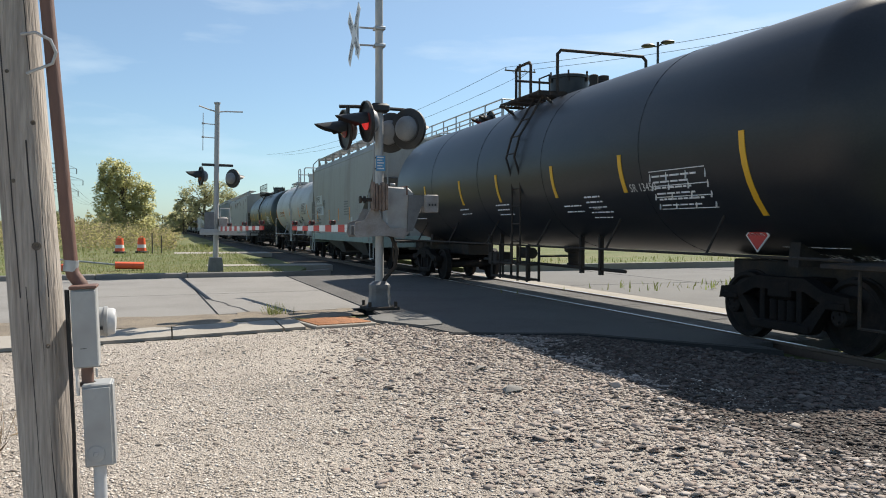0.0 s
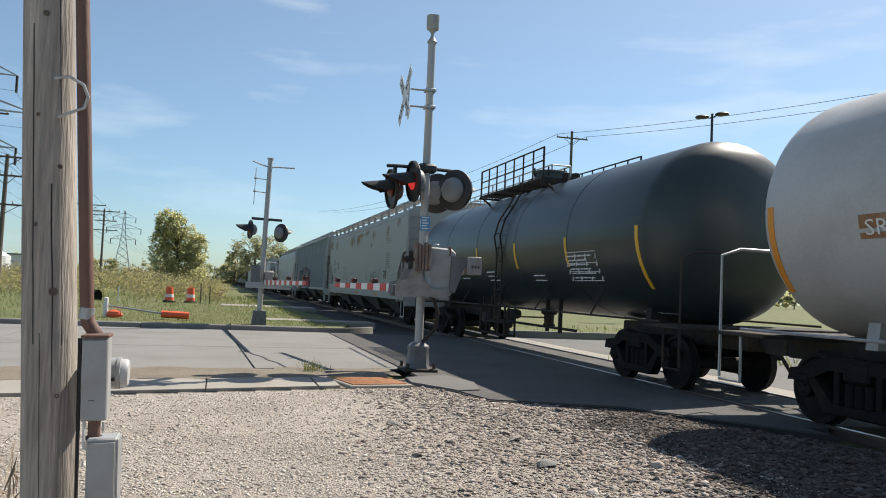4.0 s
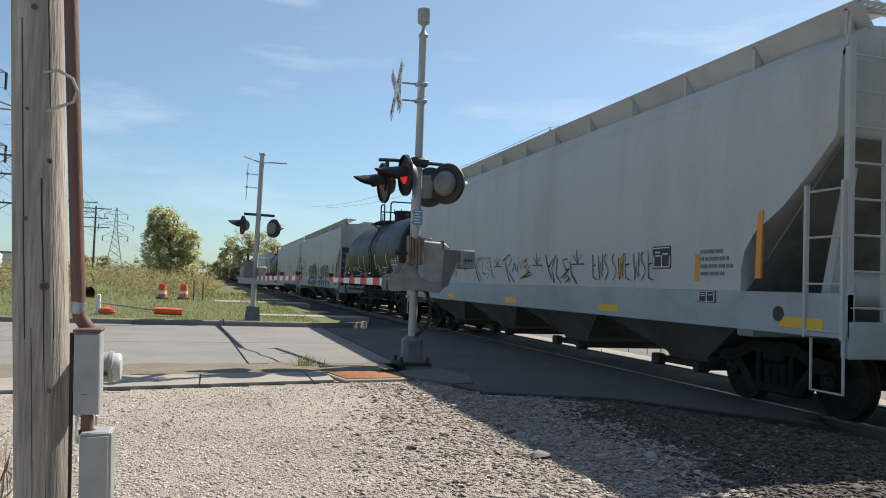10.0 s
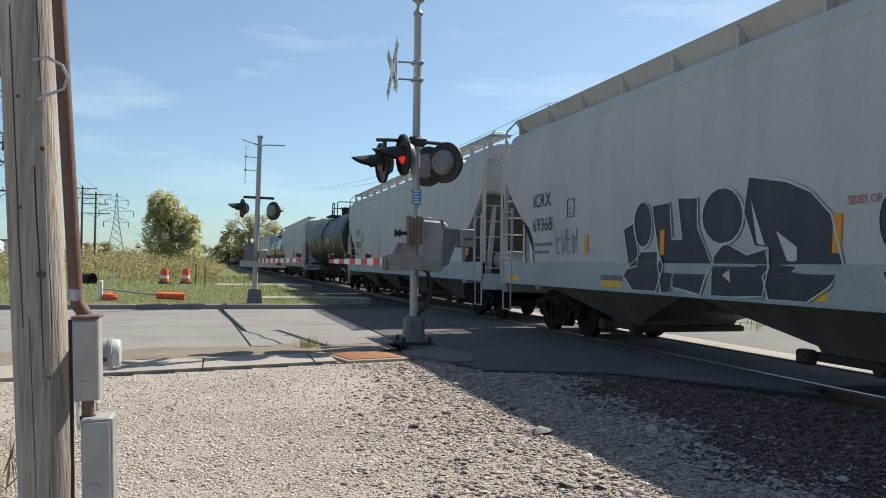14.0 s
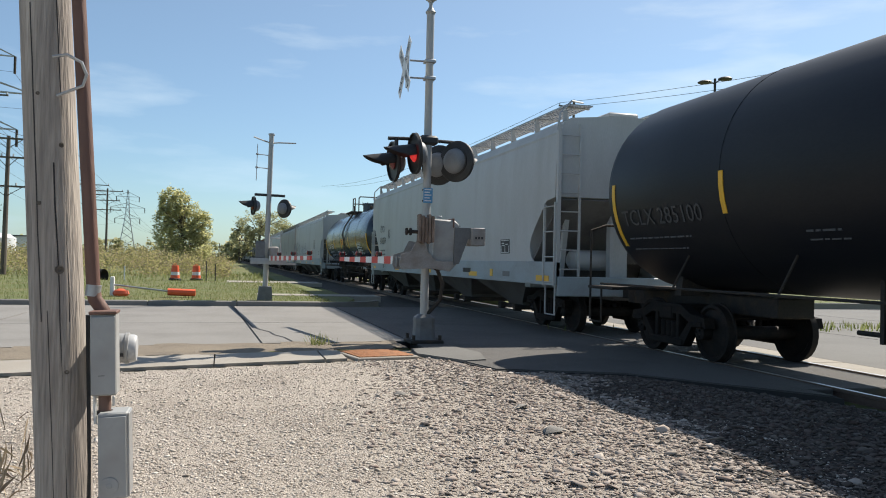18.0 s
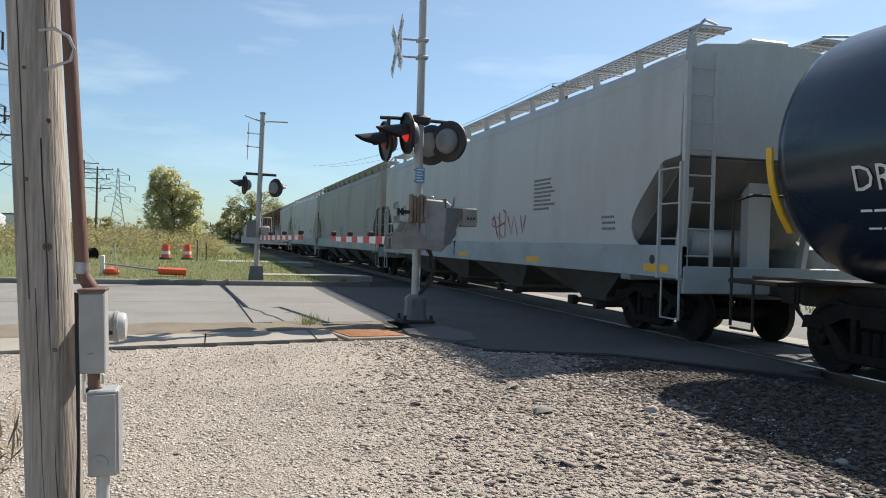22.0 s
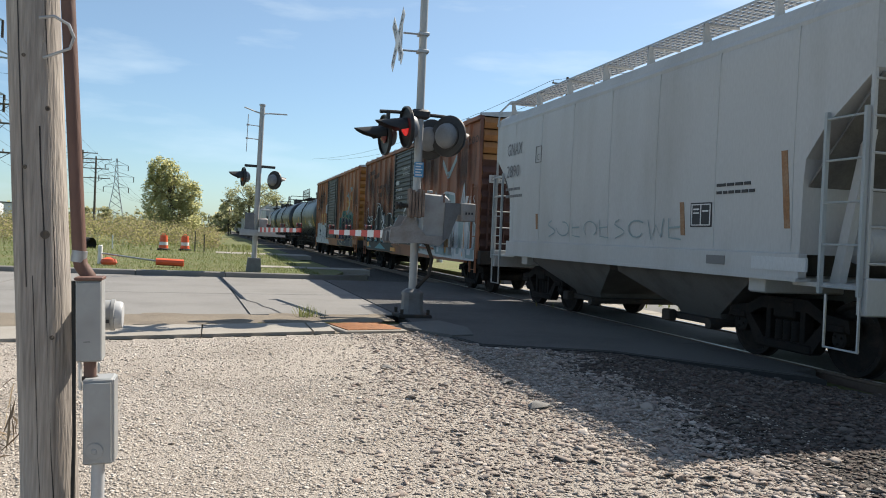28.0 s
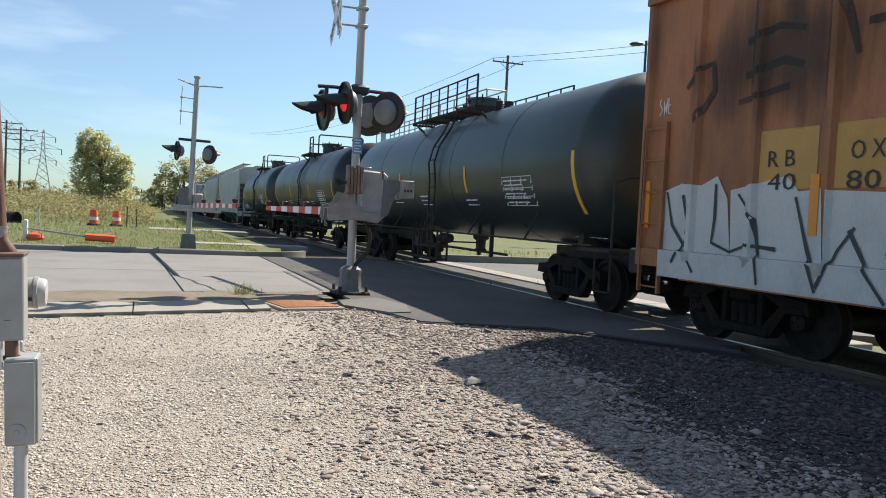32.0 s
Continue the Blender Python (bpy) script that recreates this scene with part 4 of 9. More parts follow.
part("cover", Geo().box(-0.050, 0.050, -0.028, -0.02, -0.176, 0.165, 0.004), GREYBOX, box1)
part("lid", Geo().box(-0.056, 0.056, -0.032, 0.105, 0.172, 0.186, 0.003), RUSTPIPE, box1)
part("padlock", Geo().box(0.036, 0.046, -0.03, -0.018, -0.225, -0.18, 0.004), GALV, box1)
part("scratch", Geo().box(-0.02, 0.005, -0.0295, -0.028, -0.093, -0.0905), INK, box1)
nip = part("nipple", Geo().cyl((-0.002, 0.03, -0.30), (-0.002, 0.03, -0.17), 0.026, seg=12), RUSTPIPE, box1)
part("lock_nut", Geo().cyl((-0.002, 0.03, -0.268), (-0.002, 0.03, -0.250), 0.034, seg=8), STEEL, nip)
box2 = empty("junction_box", pose(-0.447, 3.70, 0.585, 0, -2.0, 0), "grey steel junction box with a round knockout plate", "electrical box")
part("case", Geo().box(-0.060, 0.060, -0.02, 0.12, -0.185, 0.185, 0.006), GREYBOX, box2)
part("cover", Geo().box(-0.057, 0.054, -0.027, -0.02, -0.18, 0.170, 0.004), GREYBOX, box2)
part("knockout", Geo().lathe([(0.036, -0.026), (0.036, -0.032), (0.030, -0.033), (0.012, -0.033), (0.010, -0.036), (0.001, -0.036)], 20, "y", (-0.014, 0, -0.125)), GREYBOX, box2, "round faded metal plate")
part("flange", Geo().box(0.060, 0.066, -0.015, 0.115, -0.18, 0.18, 0.002), GALV, box2)
tagged(part("grey_conduit", Geo().cyl((-0.435, 3.72, -0.1), (-0.445, 3.72, 0.42), 0.028, 0.028, 14), PVC), "grey plastic conduit rising from the gravel", "conduit")
cables = empty("service_cables", pose(-0.56, PY - 0.085, 0), "thin dark service cables fixed to the pole", "cable")
for k in range(3):
    part("cable", Geo().pipe([(0.006 * k, -0.012 * k, -0.05), (0.004 * k - 0.004, -0.012 * k, 0.5), (0.006 * k - 0.03, -0.010 * k, 1.18)], 0.006, 6), DARKRUB, cables)
part("frayed_sleeve", Geo().pipe([(0.022, -0.03, 0.70), (0.018, -0.035, 0.80), (0.010, -0.03, 0.92)], 0.008, 6), WHITE, cables)
meter = empty("electric_meter", pose(-0.462, 3.93, 1.02), "grey electric meter with a glass cover", "electric meter")
part("socket", Geo().lathe([(0.066, -0.10), (0.068, -0.09), (0.068, 0.025), (0.072, 0.027), (0.072, 0.042), (0.066, 0.044)], 24, "x"), GREYBOX, meter)
part("cover", Geo().lathe([(0.064, 0.042), (0.063, 0.066), (0.056, 0.076), (0.02, 0.08)], 24, "x"), PVC, meter)
part("seal", Geo().box(0.0, 0.025, -0.074, -0.064, -0.03, -0.015), INK, meter)

# ---- things on the verge ----
arm2 = empty("fallen_delineator", pose(-3.45, 27.6, 0.12, 0, 0, 0), "fallen barricade pole with an orange sleeve on grass", "barricade")
part("end_block", Geo().box(-0.06, 0.06, -0.10, 0.10, 0.0, 0.62, 0.02), SIGNW, arm2)
part("pole", Geo().cyl((0, 0, 0.36), (2.05, -0.35, 0.14), 0.03, seg=8), GALV, arm2)
part("sleeve", Geo().loft([[(x, -0.35 - 0.05 * (x - 1.7) + 0.13 * math.cos(a), 0.16 - 0.03 * (x - 1.7) + 0.12 * math.sin(a)) for a in [k * 0.6283 for k in range(10)]] for x in (1.72, 2.2, 2.58)]), ORANGE_PL, arm2, "bright orange plastic sleeve")
part("foot_bag", Geo().loft([[(0.28 + r * 0.26 * math.cos(k * 0.785), -0.1 + r * 0.2 * math.sin(k * 0.785), z) for k in range(8)] for z, r in ((0.0, 0.8), (0.08, 1.0), (0.18, 0.8), (0.24, 0.3))]), ORANGE_PL, arm2)
for x, y in ((-3.0, 54.0), (-1.72, 54.6), (-12.6, 66)):
    drum = empty("traffic_drum", pose(x, y, -0.12), "orange traffic drum with white bands", "traffic drum", "drums on the verge")
    for k in range(4):
        r0, r1 = 0.29 - 0.018 * k, 0.275 - 0.018 * k
        part("band", Geo().lathe([(r0, 0.12 + 0.21 * k), (r1, 0.12 + 0.21 * k + 0.205)], 18, "z"), SIGNW if k in (1, 3) and x > -5 and k == 1 else ORANGE_PL, drum)
    part("foot", Geo().lathe([(0.40, 0.0), (0.40, 0.09), (0.30, 0.13)], 18, "z"), DARKRUB, drum)
    part("handle", Geo().pipe([(-0.1, 0, 0.95), (-0.08, 0, 1.05), (0.08, 0, 1.05), (0.1, 0, 0.95)], 0.02, 6), ORANGE_PL, drum)
tagged(part("culvert_pipe", Geo().lathe([(0.42, -0.5), (0.42, 0.5), (0.33, 0.5), (0.33, -0.5)], 20, "y", cap=False), DARKRUB, at=pose(-7.5, 53, 0.12, 0, 0, 55)), "black plastic culvert pipe lying in grass", "pipe")
for x, y, h in ((-1.0, 50, 1.3), (-0.5, 53, 1.1), (-5.6, 50, 0.9)):
    po = empty("marker_post", pose(x, y, -0.1), "thin dark marker post in the grass", "post", "posts in the grass")
    part("stake", Geo().box(-0.035, 0.035, -0.02, 0.02, 0, h), DARKWOOD if x > -5 else SIGNW, po)

# ---- poles, towers and wires ----
def power_pole(x, y, h, arms, label, lean=0.0, mat_=None):
    p = empty("power_pole", pose(x, y, -0.1, 0, lean, 0), label, "power pole", "power poles")
    part("shaft", Geo().cyl((0, 0, 0), (0, 0, h), 0.19, 0.12, 10), mat_ or DARKWOOD, p)
    for z, w in arms:
        part("crossarm", Geo().box(-w, w, -0.16, -0.06, z - 0.06, z + 0.06), mat_ or DARKWOOD, p)
        for k in range(4):
            xx = -w + 0.1 + (2 * w - 0.2) * k / 3
            part("insulator", Geo().lathe([(0.05, z + 0.06), (0.06, z + 0.12), (0.03, z + 0.16), (0.06, z + 0.2), (0.02, z + 0.26)], 8, "z", (xx, -0.11, 0)), GREYBOX, p)
        for s in (-1, 1):
            part("brace", Geo().cyl((s * w * 0.55, -0.11, z), (0, -0.11, z - 0.7), 0.025, seg=5), STEEL, p)
    return p


power_pole(-16.95, 64, 13.2, ((12.9, 1.6),), "tall bare wooden power pole", 0)
power_pole(-14.65, 61, 9.6, ((9.4, 1.75), (8.1, 1.2), (6.1, 1.9)), "wooden power pole with three crossarms", 0.6)
power_pole(-18.4, 125, 12.0, ((11.6, 2.0), (10.2, 1.6)), "distant wooden power pole with crossarms", 0)
power_pole(-17.0, 128, 11.4, ((11.0, 2.2), (9.6, 1.8), (8.2, 2.0)), "distant wooden power pole with crossarms", 0)
power_pole(31.9, 70, 17.3, ((16.6, 1.6),), "wooden power pole with one crossarm beyond the train", 0)
power_pole(-48, 190, 12, ((11.6, 1.8),), "distant wooden power pole with crossarm", 0)
power_pole(-38, 150, 9, ((8.6, 1.5),), "distant wooden power pole with crossarm", 0)


def lattice_tower(x, y, h, w):
    t = empty("transmission_tower", pose(x, y, -0.1, 0, 0, 8), "steel lattice transmission tower with three pairs of arms", "transmission tower", "transmission towers")
    levels = [0, 0.14, 0.27, 0.38, 0.48, 0.57, 0.66, 0.75, 0.84, 0.92, 1.0]
    def half(q):
        return w / 2 * (1 - q / 0.62 * 0.78) if q < 0.62 else w / 2 * 0.22 * (1 - (q - 0.62) / 0.38 * 0.75)
    rr = h * 0.0032
    for sx_ in (-1, 1):
        for sy_ in (-1, 1):
            part("leg", Geo().pipe([(sx_ * half(q), sy_ * half(q), q * h) for q in levels], rr * 1.4, 5), GALV, t)
    for a, b_ in zip(levels, levels[1:]):
        for sx_, sy_, ux, uy in ((-1, -1, 1, -1), (1, -1, 1, 1), (1, 1, -1, 1), (-1, 1, -1, -1)):
            ha, hb = half(a), half(b_)
            part("bracing", Geo().cyl((sx_ * ha, sy_ * ha, a * h), (ux * hb, uy * hb, b_ * h), rr, seg=4), GALV, t)
            part("bracing", Geo().cyl((ux * ha, uy * ha, a * h), (sx_ * hb, sy_ * hb, b_ * h), rr, seg=4), GALV, t)
    for q, ln in ((0.90, 0.155), (0.74, 0.235), (0.58, 0.17)):
        for s in (-1, 1):
            hh = half(q)
            g = Geo()
            tip = (s * (ln * h), 0, q * h)
            for dy in (-hh, hh):
                g.cyl((s * hh, dy, q * h), tip, rr, seg=4)
                g.cyl((s * half(q + 0.06), dy, (q + 0.065) * h), tip, rr, seg=4)
            arm_ = part("tower_arm", g, GALV, t)
            part("insulator_string", Geo().cyl(tip, (tip[0], 0, tip[2] - 0.075 * h), rr * 1.8, seg=6), STEEL, arm_)
    return t


lattice_tower(-38.6, 140, 36.5, 8.5)
lattice_tower(-41.9, 380, 30.5, 8.0)
lattice_tower(-120, 90, 38, 9)


def wire(pts, r, label):
    g = Geo()
    line = []
    for a, b_ in zip(pts, pts[1:]):
        a, b_ = Vector(a), Vector(b_)
        sag = (b_ - a).length * 0.02
        for k in range(12):
            q = k / 12
            p = a.lerp(b_, q)
            p.z -= 4 * sag * q * (1 - q)
            line.append(p)
    line.append(Vector(pts[-1]))
    g.pipe(line, r, 4)
    return tagged(part("overhead_wire", g, STEEL), label, "wire", "overhead wires")


for q, ln in ((0.90, 0.155), (0.74, 0.235), (0.58, 0.17)):
    for s in (-1, 1):
        d = s * ln
        wire([(-120 + d * 38, 90, (q - 0.075) * 38), (-38.6 + d * 36.5, 140, (q - 0.075) * 36.5), (-41.9 + d * 30.5, 380, (q - 0.075) * 30.5)], 0.03, "dark power line between the lattice towers")
for x in (-1.6, -0.5, 0.5, 1.6):
    wire([(-13.5 + x, 10, 9.6), (-14.65 + x, 61, 9.35), (-17.0 + x, 128, 11.0), (-20 + x, 300, 11)], 0.016, "thin dark power line between wooden poles")
for x in (-1.5, 1.5):
    wire([(60 + x, 22, 19), (31.9 + x, 70, 16.8), (20 + x, 160, 16)], 0.02, "thin dark power line beyond the train")

lamp = empty("light_pole", pose(-9.6, 34, 0.0, 0, 0, 0), "tall black light pole on a square base", "light pole")
part("base", Geo().loft([[(sx_ * w, sy_ * w, z) for sx_, sy_ in ((-1, -1), (1, -1), (1, 1), (-1, 1))] for z, w in ((0, 0.40), (0.75, 0.33), (0.80, 0.22))]), MATTE, lamp)
part("shaft", Geo().cyl((0, 0, 0.75), (0, 0, 13.5), 0.15, 0.10, 12), MATTE, lamp)
lamp2 = empty("street_lamp", pose(30.4, 45, 0.0), "dark double-headed street lamp beyond the train", "street lamp")
part("shaft", Geo().cyl((0, 0, 0), (0, 0, 13.7), 0.11, 0.08, 10), MATTE, lamp2)
for s, dz in ((-1, -0.2), (1, 0.15)):
    part("arm", Geo().cyl((0, 0, 13.4), (s * 0.5, 0, 13.6 + dz), 0.05, seg=6), MATTE, lamp2)
    part("head", Geo().lathe([(0.05, 0.12), (0.35, 0.06), (0.46, -0.02), (0.42, -0.08), (0.05, -0.12)], 14, "z", (s * 0.75, 0, 13.62 + dz)), MATTE, lamp2)

# far buildings by the left horizon and beyond the train
BRICKRED = mat("red_brick_wall", (0.25, 0.075, 0.055), 0.85, 0, (0.18, 0.07, 0.05), 0.6, 2, grain=0.2, fine=10)
PALEWALL = mat("pale_metal_wall", (0.62, 0.63, 0.64), 0.6, 0, (0.5, 0.5, 0.5), 0.5, 0.3, grain=0.05)
DARKROOF = mat("dark_flat_roof", (0.10, 0.10, 0.105), 0.8, 0, (0.15, 0.14, 0.13), 0.5, 0.5, grain=0.1)
GLASS = mat("dark_window_glass", (0.03, 0.035, 0.04), 0.1, grain=0)
def low_building(x, y, w, d, h, wall_mat, label, windows):
    b_ = empty("low_building", pose(x, y, -0.1), label, "building", "distant buildings")
    part("wall", Geo().box(-w / 2, w / 2, -d / 2, d / 2, 0, h), wall_mat, b_)
    part("roof", Geo().box(-w / 2 - 0.2, w / 2 + 0.2, -d / 2 - 0.2, d / 2 + 0.2, h, h + 0.35), DARKROOF, b_)
    for k in range(windows):
        xx = -w / 2 + w * (k + 0.5) / windows
        win = part("window", Geo().box(xx - 0.8, xx + 0.8, -d / 2 - 0.06, -d / 2 + 0.05, 1.0, 2.4), PALEWALL, b_)
        part("pane", Geo().box(xx - 0.68, xx + 0.68, -d / 2 - 0.09, -d / 2 - 0.05, 1.1, 2.3), GLASS, win)


low_building(46, 88, 26, 14, 4.2, BRICKRED, "low red brick building beyond the far road", 6)
low_building(26, 110, 14, 12, 4.0, PALEWALL, "low pale building beyond the far road", 4)
low_building(-95, 240, 40, 20, 7, PALEWALL, "pale industrial hall by the horizon", 8)
low_building(-60, 250, 16, 14, 6, PALEWALL, "small pale industrial hall by the horizon", 4)
tank0 = empty("storage_tank", pose(-54, 215, -0.1), "white cylindrical storage tank by the horizon", "storage tank")
part("shell", Geo().lathe([(5, 0), (5, 5), (3.5, 6), (0.1, 6.4)], 24, "z"), PALEWALL, tank0)

# ---- plants ----
# LEAF is lightened beyond leaf colour to paint in the paleness of haze
LEAF = island_mat("spring_leaves", [(0.540, 0.530, 0.290), (0.430, 0.440, 0.215), (0.610, 0.575, 0.345), (0.490, 0.490, 0.250)], 0.7, translucent=0.72)
LEAF2 = island_mat("pale_spring_leaves", [(0.430, 0.430, 0.249), (0.344, 0.353, 0.198), (0.499, 0.473, 0.301)], 0.7, translucent=0.66)
SHRUB = island_mat("scrub_leaves", [(0.327, 0.310, 0.129), (0.241, 0.241, 0.095), (0.396, 0.353, 0.172), (0.292, 0.241, 0.146), (0.30, 0.26, 0.18)], 0.8, translucent=0.62)
BLADE = island_mat("grass_blades", [(0.200, 0.235, 0.080), (0.150, 0.190, 0.060), (0.265, 0.255, 0.120), (0.180, 0.225, 0.075)], 0.8, translucent=0.5)
DRY = island_mat("dry_stems", [(0.30, 0.24, 0.16), (0.18, 0.14, 0.10), (0.38, 0.32, 0.22)], 0.9)
leaf_shapes = [([(-0.5, 0, -0.3), (0.5, 0.1, -0.2), (0.4, 0.05, 0.4), (-0.4, -0.1, 0.3)], [(0, 1, 2, 3)]), ([(-0.4, 0.1, -0.4), (0.6, 0, 0), (0.1, -0.1, 0.5), (-0.5, 0, 0.1)], [(0, 1, 2, 3)])]


def tree(x, y, h, lobes, leaves, size, material, label, seed):
    """lobes: (dx, dz, rx, rz) of the crown's masses."""
    rnd = random.Random(seed)
    rn = np.random.RandomState(seed)
    t = empty("tree", pose(x, y, -0.1), label, "tree")
    g = Geo()
    top = h * 0.75
    g.pipe([(0, 0, 0), (0.1, 0, h * 0.2), (-0.1, 0, h * 0.45), (0.1, 0, top)], h * 0.02, 8)
    part("trunk", g, BARK, t)
    for i, (dx, dz, rx, rz) in enumerate(lobes):
        g = Geo()
        for k in range(4):
            a = rnd.uniform(0, 6.28)
            e = (dx + rx * 0.7 * math.cos(a), rx * 0.6 * math.sin(a), dz + rz * rnd.uniform(-0.3, 0.7))
            g.pipe([(0, 0, max(0.3, min(top * 0.8, dz - rz * 0.8))), (e[0] * 0.4, e[1] * 0.5, dz - rz * 0.3), e], h * 0.006, 5)
        part("limb", g, BARK, t)
    pl = []
    total = sum(l[2] * l[3] for l in lobes)
    for dx, dz, rx, rz in lobes:
        n = int(leaves * rx * rz / total)
        clumps = rn.normal(0, 1, (max(8, n // 45), 3))
        clumps /= np.linalg.norm(clumps, axis=1)[:, None]
        clumps *= rn.uniform(0.45, 1.0, (len(clumps), 1)) ** 0.5
        for c in range(n):
            q = clumps[c % len(clumps)] + rn.normal(0, 0.13, 3)
            s = size * rn.uniform(0.6, 1.4)
            pl.append((dx + q[0] * rx, q[1] * rx * 0.9, dz + q[2] * rz, s, s, s, rn.uniform(0, 6.28), rn.uniform(-1.2, 1.2)))
    part("crown", scatter_mesh("crown", leaf_shapes, pl, material), None, t)
    return t


tree(-5.3, 110, 11.0, [(-1.5, 8.4, 1.5, 1.9), (-1.9, 6.6, 1.6, 2.4), (-0.4, 7.4, 1.7, 2.5), (1.0, 6.2, 1.7, 2.3), (2.4, 5.2, 1.4, 2.2), (2.0, 3.2, 1.9, 2.2), (-1.6, 4.0, 2.0, 2.2), (0.2, 3.4, 2.4, 2.4), (0.2, 1.8, 3.8, 1.4)], 21000, 0.20, LEAF, "dense yellow-green tree in young leaf", 11)
tree(6.3, 150, 11.0, [(-1.5, 7.6, 2.8, 2.2), (2.2, 8.2, 3.2, 2.2), (4.6, 6.0, 2.4, 2.0), (-3.0, 5.0, 2.0, 1.6), (0.8, 5.0, 3.0, 2.0), (-4.0, 6.6, 1.2, 0.8)], 9000, 0.22, LEAF2, "open pale tree with bare branches in young leaf", 12)
for k in range(16):
    yy = 200 + k * 26
    tree(4.5 + random.uniform(-1.5, 0.5) - 0.0 * k, yy, 8 + random.uniform(-2, 3), [(0, 4.6, 3.2, 3.0), (1.5, 3.2, 2.6, 2.4), (-2, 2.6, 2.4, 2.0)], 700, 0.9, LEAF2, "distant trackside tree in young leaf", 30 + k)
for k in range(26):
    a = -72 + k * 3.1 + random.uniform(-1, 1)
    d = random.uniform(330, 420)
    tree(d * math.sin(radians(a * 0.9)) - 20, d * math.cos(radians(a * 0.9)), 9 + random.uniform(-2, 4), [(0, 5, 6, 3.5), (4, 4, 5, 3), (-5, 3.5, 5, 3)], 420, 1.5, LEAF2, "distant tree on the horizon", 70 + k)
for k in range(14):
    tree(40 + k * 14, 190 + random.uniform(-20, 60), 10, [(0, 5, 6, 3.5), (4, 4, 5, 3), (-5, 3.5, 5, 3)], 350, 1.5, LEAF2, "distant tree beyond the far road", 120 + k)
# scrub along the meadow
rn = np.random.RandomState(8)
pl = []
for k in range(760):
    y = rn.uniform(60, 165)
    x = 0.9 - abs(rn.normal(0, 1)) * (4 + y * 0.22) - 0.5
    hh = rn.uniform(0.8, 2.0) * (0.7 + 0.4 * min(1, abs(x) / 6)) * (1 + (y - 60) / 160)
    rr = hh * 0.8
    for c in range(70):
        q = rn.normal(0, 0.5, 3)
        s = 0.07 + 0.0012 * y
        pl.append((x + q[0] * rr, y + q[1] * rr, max(0.05, hh * 0.5 + q[2] * hh * 0.55) - 0.1, s * 0.8, s, s, rn.uniform(0, 6.28), rn.uniform(-1.3, 1.3)))
tagged(part("scrub", scatter_mesh("scrub", leaf_shapes, pl, SHRUB), None), "yellow-green scrub and bushes across the meadow", "bushes", kind="stuff")
blade = [([(-0.08, 0, 0), (0.08, 0, 0), (0.03, 0.12, 0.6), (0.0, 0.3, 1.0)], [(0, 1, 2, 3)]), ([(-0.08, 0, 0), (0.08, 0, 0), (0.05, -0.15, 0.6), (0.02, -0.4, 0.95)], [(0, 1, 2, 3)])]
pl = []
for k in range(34000):
    y = 24.8 + abs(rn.normal(0, 1)) * 9 if k % 3 else rn.uniform(28, 75)
    x = 3.3 - rn.uniform(0, 1) ** 1.3 * (18 + y * 0.4)
    if (29.2 < y < 30.6 and x > 1.2) or (x - FX) ** 2 + (y - FY) ** 2 < 0.1:
        continue
    s = rn.uniform(0.03, 0.10) * (1 + max(0, y - 32) / 16)
    pl.append((x, y, 0.09 if y < 45 else -0.14, s * 1.4, s, s, rn.uniform(0, 6.28), rn.normal(0, 0.2)))
tagged(part("grass_tufts", scatter_mesh("grass_tufts", blade, pl, BLADE), None), "short green grass with dandelions on the verge", "grass", kind="stuff")
pl = []
for k in range(2600):
    x, y = (rn.normal(20, 4), rn.uniform(15.3, 16.9)) if k % 2 else (rn.uniform(12, 60), rn.uniform(27.4, 33))
    s = rn.uniform(0.10, 0.22)
    pl.append((x, y, 0.03, s * 1.4, s, s, rn.uniform(0, 6.28), rn.normal(0, 0.2)))
tagged(part("far_grass", scatter_mesh("far_grass", blade, pl, BLADE), None), "green grass beyond the track", "grass", kind="stuff")
for x, y, n in ((1.55, 13.6, 70), (-6.4, 12.1, 30), (-5.0, 11.8, 25)):
    pl = [(rn.normal(0, 0.10), rn.normal(0, 0.08), 0, 0.09, 0.12, rn.uniform(0.08, 0.24), rn.uniform(0, 6.28), rn.normal(0, 0.4)) for _ in range(n)]
    tagged(part("weed_tuft", scatter_mesh("weed_tuft", blade, pl, BLADE), None, at=pose(x, y, 0)), "small weed tuft growing beside the sidewalk", "weed", "weeds by the road")
for k in range(26):
    y = 3.2 + random.uniform(0, 3.4)
    x = -0.62 - 0.24 * y - random.uniform(0, 1.8)
    a = random.uniform(1.9, 4.4)
    ln = random.uniform(0.4, 1.1)
    up = random.uniform(0.05, 0.5)
    g = Geo()
    g.pipe([(0, 0, -0.02), (math.cos(a) * ln * 0.4, math.sin(a) * ln * 0.4, up * 0.6 + 0.02), (math.cos(a + 0.3) * ln, math.sin(a + 0.3) * ln, up)], 0.005, 5)
    tw = part("stem", g, DARKWOOD)
    tw.name = "dead_twig"
    tw.matrix_basis = pose(x, y, yard_z(x, y) + 0.015)
    for q in range(2):
        b0 = Vector((math.cos(a) * ln * 0.4, math.sin(a) * ln * 0.4, up * 0.6 + 0.02))
        c = a + random.uniform(-1, 1)
        part("side_twig", Geo().pipe([b0, b0 + Vector((math.cos(c) * 0.2, math.sin(c) * 0.2, 0.12))], 0.003, 4), DARKWOOD, tw)
    tagged(tw, "dry dead twig lying on the gravel", "twig", "dead twigs by the pole")
